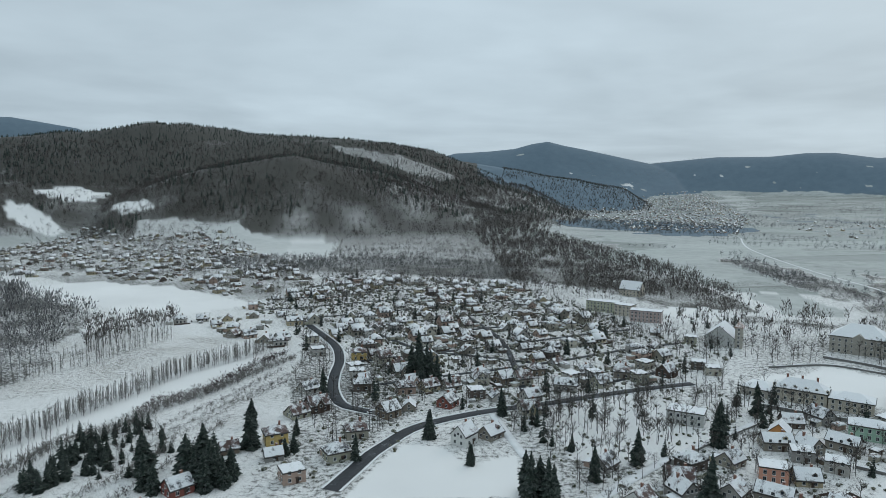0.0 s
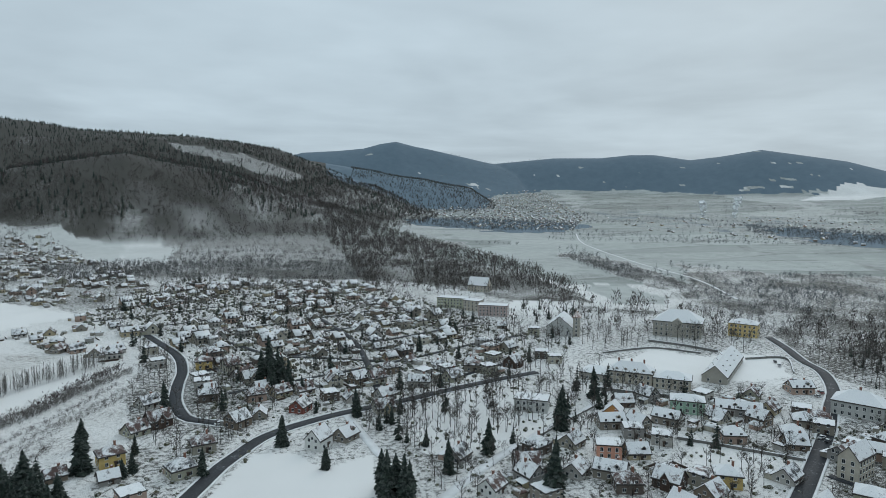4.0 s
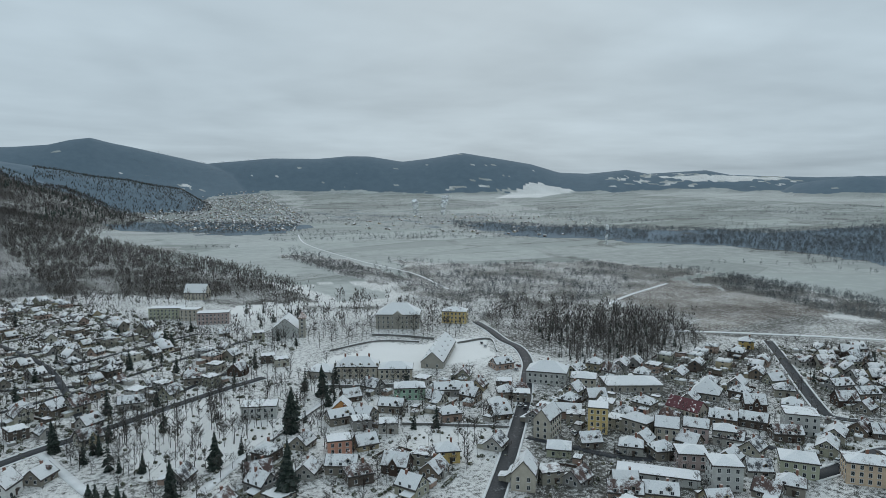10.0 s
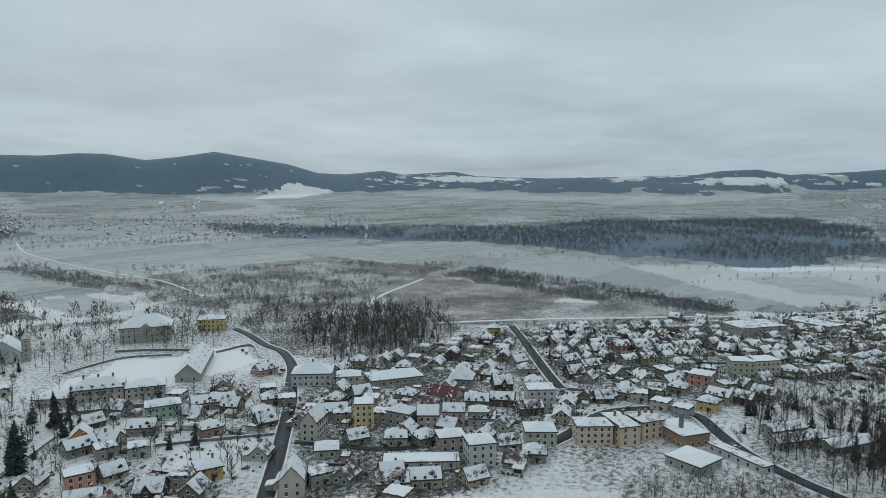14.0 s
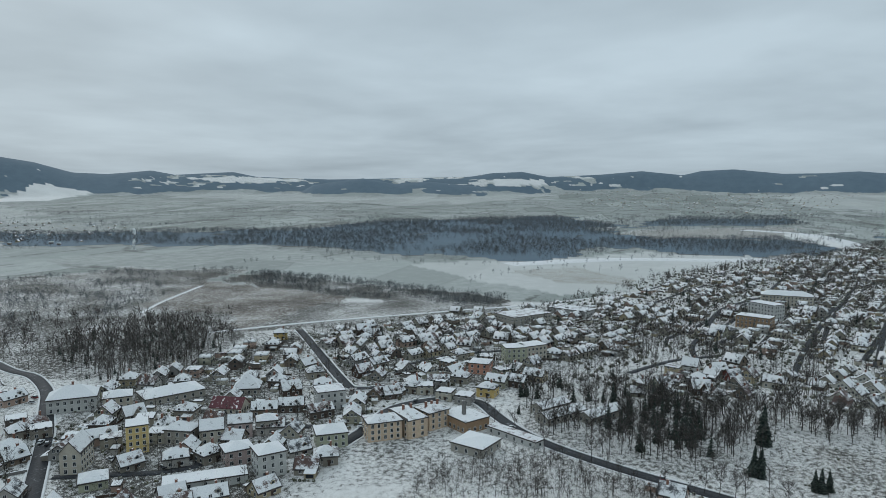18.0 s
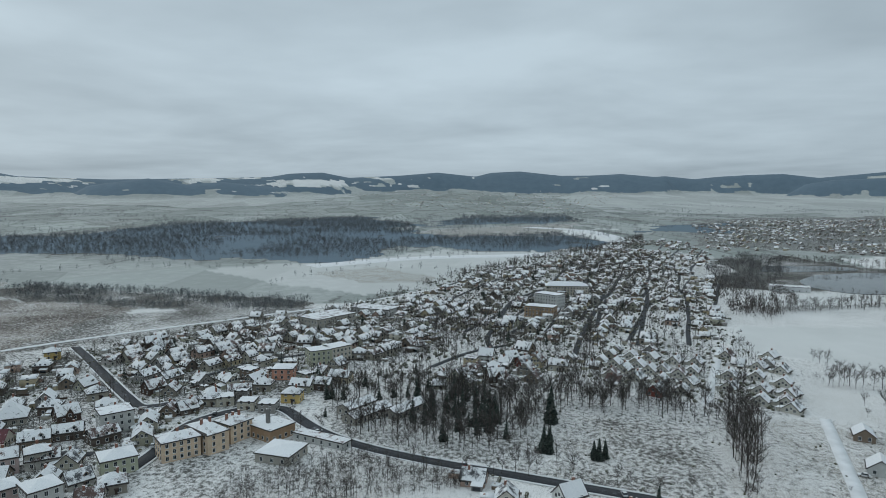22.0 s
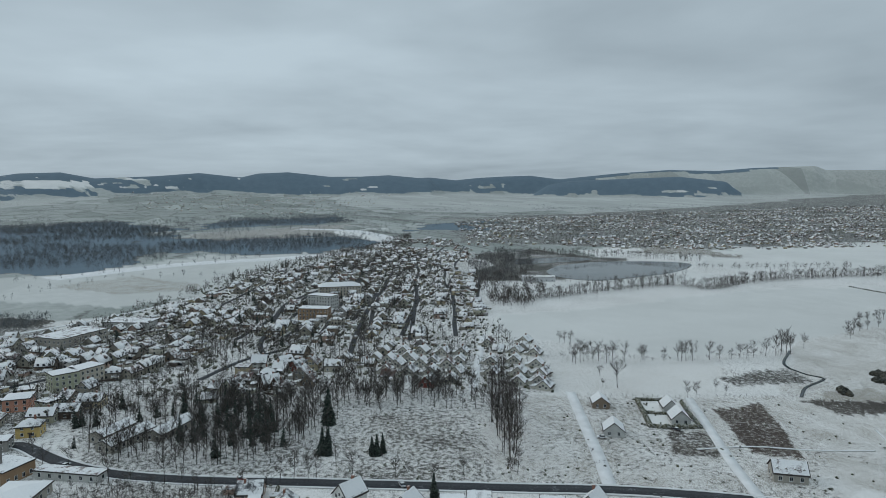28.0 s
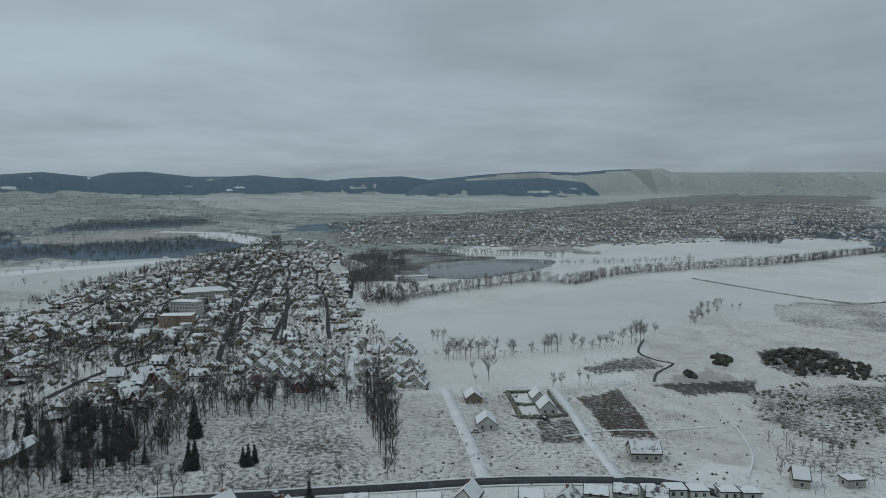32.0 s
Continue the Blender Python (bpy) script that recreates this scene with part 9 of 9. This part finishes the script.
tree_thing(*(239.1, -125.3), 15)
wood("yard_trees", "bare trees and bushes round the yard", 30, MID_TREES, 4, 9, 401, (166.4, -276.8), (154.4, -296.0), (126.7, -295.0), (114.3, -267.6), (136.5, -232.3))
tree_thing(*(226.1, -117.3), 10)
tree_thing(*(245.2, -75.7), 9)
tree_thing(*(242.1, -79.4), 8)
tree_thing(*(237.7, -101.8), 9)
tree_thing(*(251.3, -60.0), 12)
tree_thing(*(256.8, -32.2), 12)
tree_thing(*(257.3, -37.7), 13)
tree_thing(*(254.3, -42.7), 12)
tree_thing(*(256.7, -46.4), 12)
tree_thing(*(237.0, -89.4), 8)
conifer_thing(*(313.7, -63.2), 19)
conifer_thing(*(278.0, -53.1), 13)
conifer_thing(*(277.3, -55.6), 13)
conifer_thing(*(269.7, -72.8), 9)
conifer_thing(*(269.1, -74.9), 10)
conifer_thing(*(270.6, -77.8), 9)
conifer_thing(*(122.1, 284.7), 22)
conifer_thing(*(80.2, 264.9), 16)
conifer_thing(*(58.8, 249.1), 15)
conifer_thing(*(156.2, 323.4), 18)
conifer_thing(*(92.3, 220.1), 24)
conifer_thing(*(-5.4, 292.5), 14)
conifer_thing(*(-63.9, 347.8), 17)
conifer_thing(*(-15.2, 411.1), 24)
conifer_thing(*(-9.1, 378.5), 24)
conifer_thing(*(-12.7, 372.7), 20)
conifer_thing(*(-3.3, 375.5), 18)
conifer_thing(*(-90.4, 307.4), 14, 1.45)
conifer_thing(*(-83.8, 280.7), 17, 1.45)
conifer_thing(*(29.1, 322.6), 15)
conifer_thing(*(11.3, 263.9), 10)
conifer_thing(*(31.9, 231.2), 20)
conifer_thing(*(37.7, 228.5), 19)
conifer_thing(*(-117.3, 252.4), 19, 1.45)
conifer_thing(*(-99.3, 249.6), 19, 1.45)
conifer_thing(*(-95.6, 258.0), 20, 1.45)
conifer_thing(*(-89.2, 248.0), 17, 1.45)
conifer_thing(*(-82.9, 252.4), 13, 1.45)
conifer_thing(*(223.7, -83.9), 10)
conifer_thing(*(-13.1, 390.4), 20, 1.2)
conifer_thing(*(-7.3, 388.7), 17, 1.2)
conifer_thing(*(-18.7, 391.1), 20, 1.2)
conifer_thing(*(-6.0, 292.3), 14, 1.2)
conifer_thing(*(-153.2, 276.4), 9, 1.30)
conifer_thing(*(-143.6, 264.8), 10, 1.30)
conifer_thing(*(-139.2, 267.6), 9, 1.40)
conifer_thing(*(-152.1, 267.6), 9, 1.30)
conifer_thing(*(-153.2, 259.3), 9, 1.30)
conifer_thing(*(-111.9, 240.6), 16, 1.10)
conifer_thing(*(-106.9, 237.4), 13, 1.10)
conifer_thing(*(-93.9, 243.5), 15, 1.20)
conifer_thing(*(-89.3, 240.7), 16, 1.20)
conifer_thing(*(-87.1, 245.5), 15, 1.20)
conifer_thing(*(-83.2, 243.6), 13, 1.20)
conifer_thing(*(-81.4, 249.4), 12, 1.00)
conifer_thing(*(-82.7, 279.2), 14, 0.90)
conifer_thing(*(-63.8, 276.9), 9, 1.30)
conifer_thing(*(-66.6, 273.3), 8, 1.40)
conifer_thing(*(-36.0, 268.2), 12, 1.00)
conifer_thing(*(12.0, 264.6), 9, 1.10)
conifer_thing(*(-90.6, 309.0), 10, 1.00)
conifer_thing(*(-66.8, 296.3), 9, 1.00)
conifer_thing(*(-107.0, 289.3), 9, 1.00)
conifer_thing(*(31.0, 239.5), 17, 1.20)
conifer_thing(*(35.9, 236.8), 16, 1.20)
conifer_thing(*(40.6, 233.7), 14, 1.20)
conifer_thing(*(58.9, 249.2), 14, 1.00)
conifer_thing(*(81.8, 268.9), 13, 1.10)
conifer_thing(*(55.6, 277.6), 9, 1.00)
conifer_thing(*(121.0, 284.2), 20, 1.00)
conifer_thing(*(97.4, 234.0), 15, 1.20)
conifer_thing(*(30.0, 323.1), 12, 1.00)
conifer_thing(*(3.7, 364.0), 11, 1.00)


# ---------------------------------------------------------------- ground mist and distance haze, added as thin sheets
MIST, mist_tree, mist_bsdf = material("thin_mist_and_haze", 1.0)
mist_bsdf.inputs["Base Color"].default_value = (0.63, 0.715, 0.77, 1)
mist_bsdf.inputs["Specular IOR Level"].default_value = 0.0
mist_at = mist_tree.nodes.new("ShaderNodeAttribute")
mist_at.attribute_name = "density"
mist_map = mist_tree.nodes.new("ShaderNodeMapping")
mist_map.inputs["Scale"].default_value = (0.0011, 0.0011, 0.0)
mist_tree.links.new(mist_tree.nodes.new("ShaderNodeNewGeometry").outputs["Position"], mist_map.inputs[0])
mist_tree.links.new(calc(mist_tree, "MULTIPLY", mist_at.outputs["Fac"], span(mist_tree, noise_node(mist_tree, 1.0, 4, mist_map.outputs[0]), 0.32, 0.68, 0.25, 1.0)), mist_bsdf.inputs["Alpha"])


def mist_haze_layer(z, a0, a1, r0, r1, dense, seed):
    """A broad, thin sheet over the valley floor in place of mist and distance haze; it thins out towards its rim."""
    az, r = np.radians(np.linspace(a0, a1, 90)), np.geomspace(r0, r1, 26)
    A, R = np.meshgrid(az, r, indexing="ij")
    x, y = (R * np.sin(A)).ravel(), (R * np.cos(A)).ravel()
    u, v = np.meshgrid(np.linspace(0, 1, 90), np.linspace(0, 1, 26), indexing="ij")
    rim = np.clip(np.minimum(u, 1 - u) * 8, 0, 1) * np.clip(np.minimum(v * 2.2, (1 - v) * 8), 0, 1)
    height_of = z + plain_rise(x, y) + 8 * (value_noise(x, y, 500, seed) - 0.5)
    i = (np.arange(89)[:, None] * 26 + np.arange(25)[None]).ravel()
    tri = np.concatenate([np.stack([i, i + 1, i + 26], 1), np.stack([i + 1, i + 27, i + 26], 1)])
    ob = bulk("mist_haze_layer", np.stack([x, y, height_of], 1), tri, np.zeros(len(tri)), [MIST])
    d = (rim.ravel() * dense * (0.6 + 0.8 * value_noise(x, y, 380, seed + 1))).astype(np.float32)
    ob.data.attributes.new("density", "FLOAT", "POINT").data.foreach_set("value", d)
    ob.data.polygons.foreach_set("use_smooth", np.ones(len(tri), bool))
    tagged(ob, "thin translucent sheet in place of valley mist and distance haze", "mist", kind="stuff")


# the nearest sheet is added only for the haze over the town
mist_haze_layer(24, -14, 150, 430, 2300, 0.13, 81)
mist_haze_layer(16, 2, 150, 1000, 4800, 0.15, 71)
mist_haze_layer(30, 5, 150, 1500, 4800, 0.25, 74)
mist_haze_layer(48, 8, 150, 2200, 4800, 0.36, 77)


# ---------------------------------------------------------------- chimney smoke on the plain
def smoke_plume(at, tall, wide, lean):
    """A thin column of white smoke that widens and breaks up as it rises."""
    m, t, b = SMOKE
    rnd = random.Random(int(tall * 7))
    g, n, rings = Geo(), 10, 14
    pts = []
    for k in range(rings):
        f = k / (rings - 1)
        r = wide * (0.35 + 0.65 * f) * rnd.uniform(0.7, 1.25) * (1 if k < rings - 1 else 0.3)
        cx = lean * f * f * tall + rnd.uniform(-0.25, 0.25) * wide
        pts += [(cx + math.cos(j * 6.283 / n) * r, math.sin(j * 6.283 / n) * r, f * tall) for j in range(n)]
    g.add(pts, [(k * n + j, k * n + (j + 1) % n, (k + 1) * n + (j + 1) % n, (k + 1) * n + j) for k in range(rings - 1) for j in range(n)])
    ob = tagged(new("smoke_plume", g.mesh("smoke_plume", [m])), "thin white column of chimney smoke over the plain", "smoke")
    ob.matrix_basis = pose(at[0], at[1], height(*at))


SMOKE = material("white_smoke", 1.0)
SMOKE[2].inputs["Base Color"].default_value = (0.75, 0.77, 0.78, 1)
smoke_shape = noise_node(SMOKE[1], 0.06, 4, coords(SMOKE[1]))
SMOKE[1].links.new(span(SMOKE[1], smoke_shape, 0.34, 0.60, 0.0, 0.85), SMOKE[2].inputs["Alpha"])
smoke_plume((1345.5, 1989.7), 58, 13, -0.15)
smoke_plume((1431.6, 1948.4), 72, 14, 0.3)
smoke_plume((990.8, 827.3), 38, 4, 0.02)
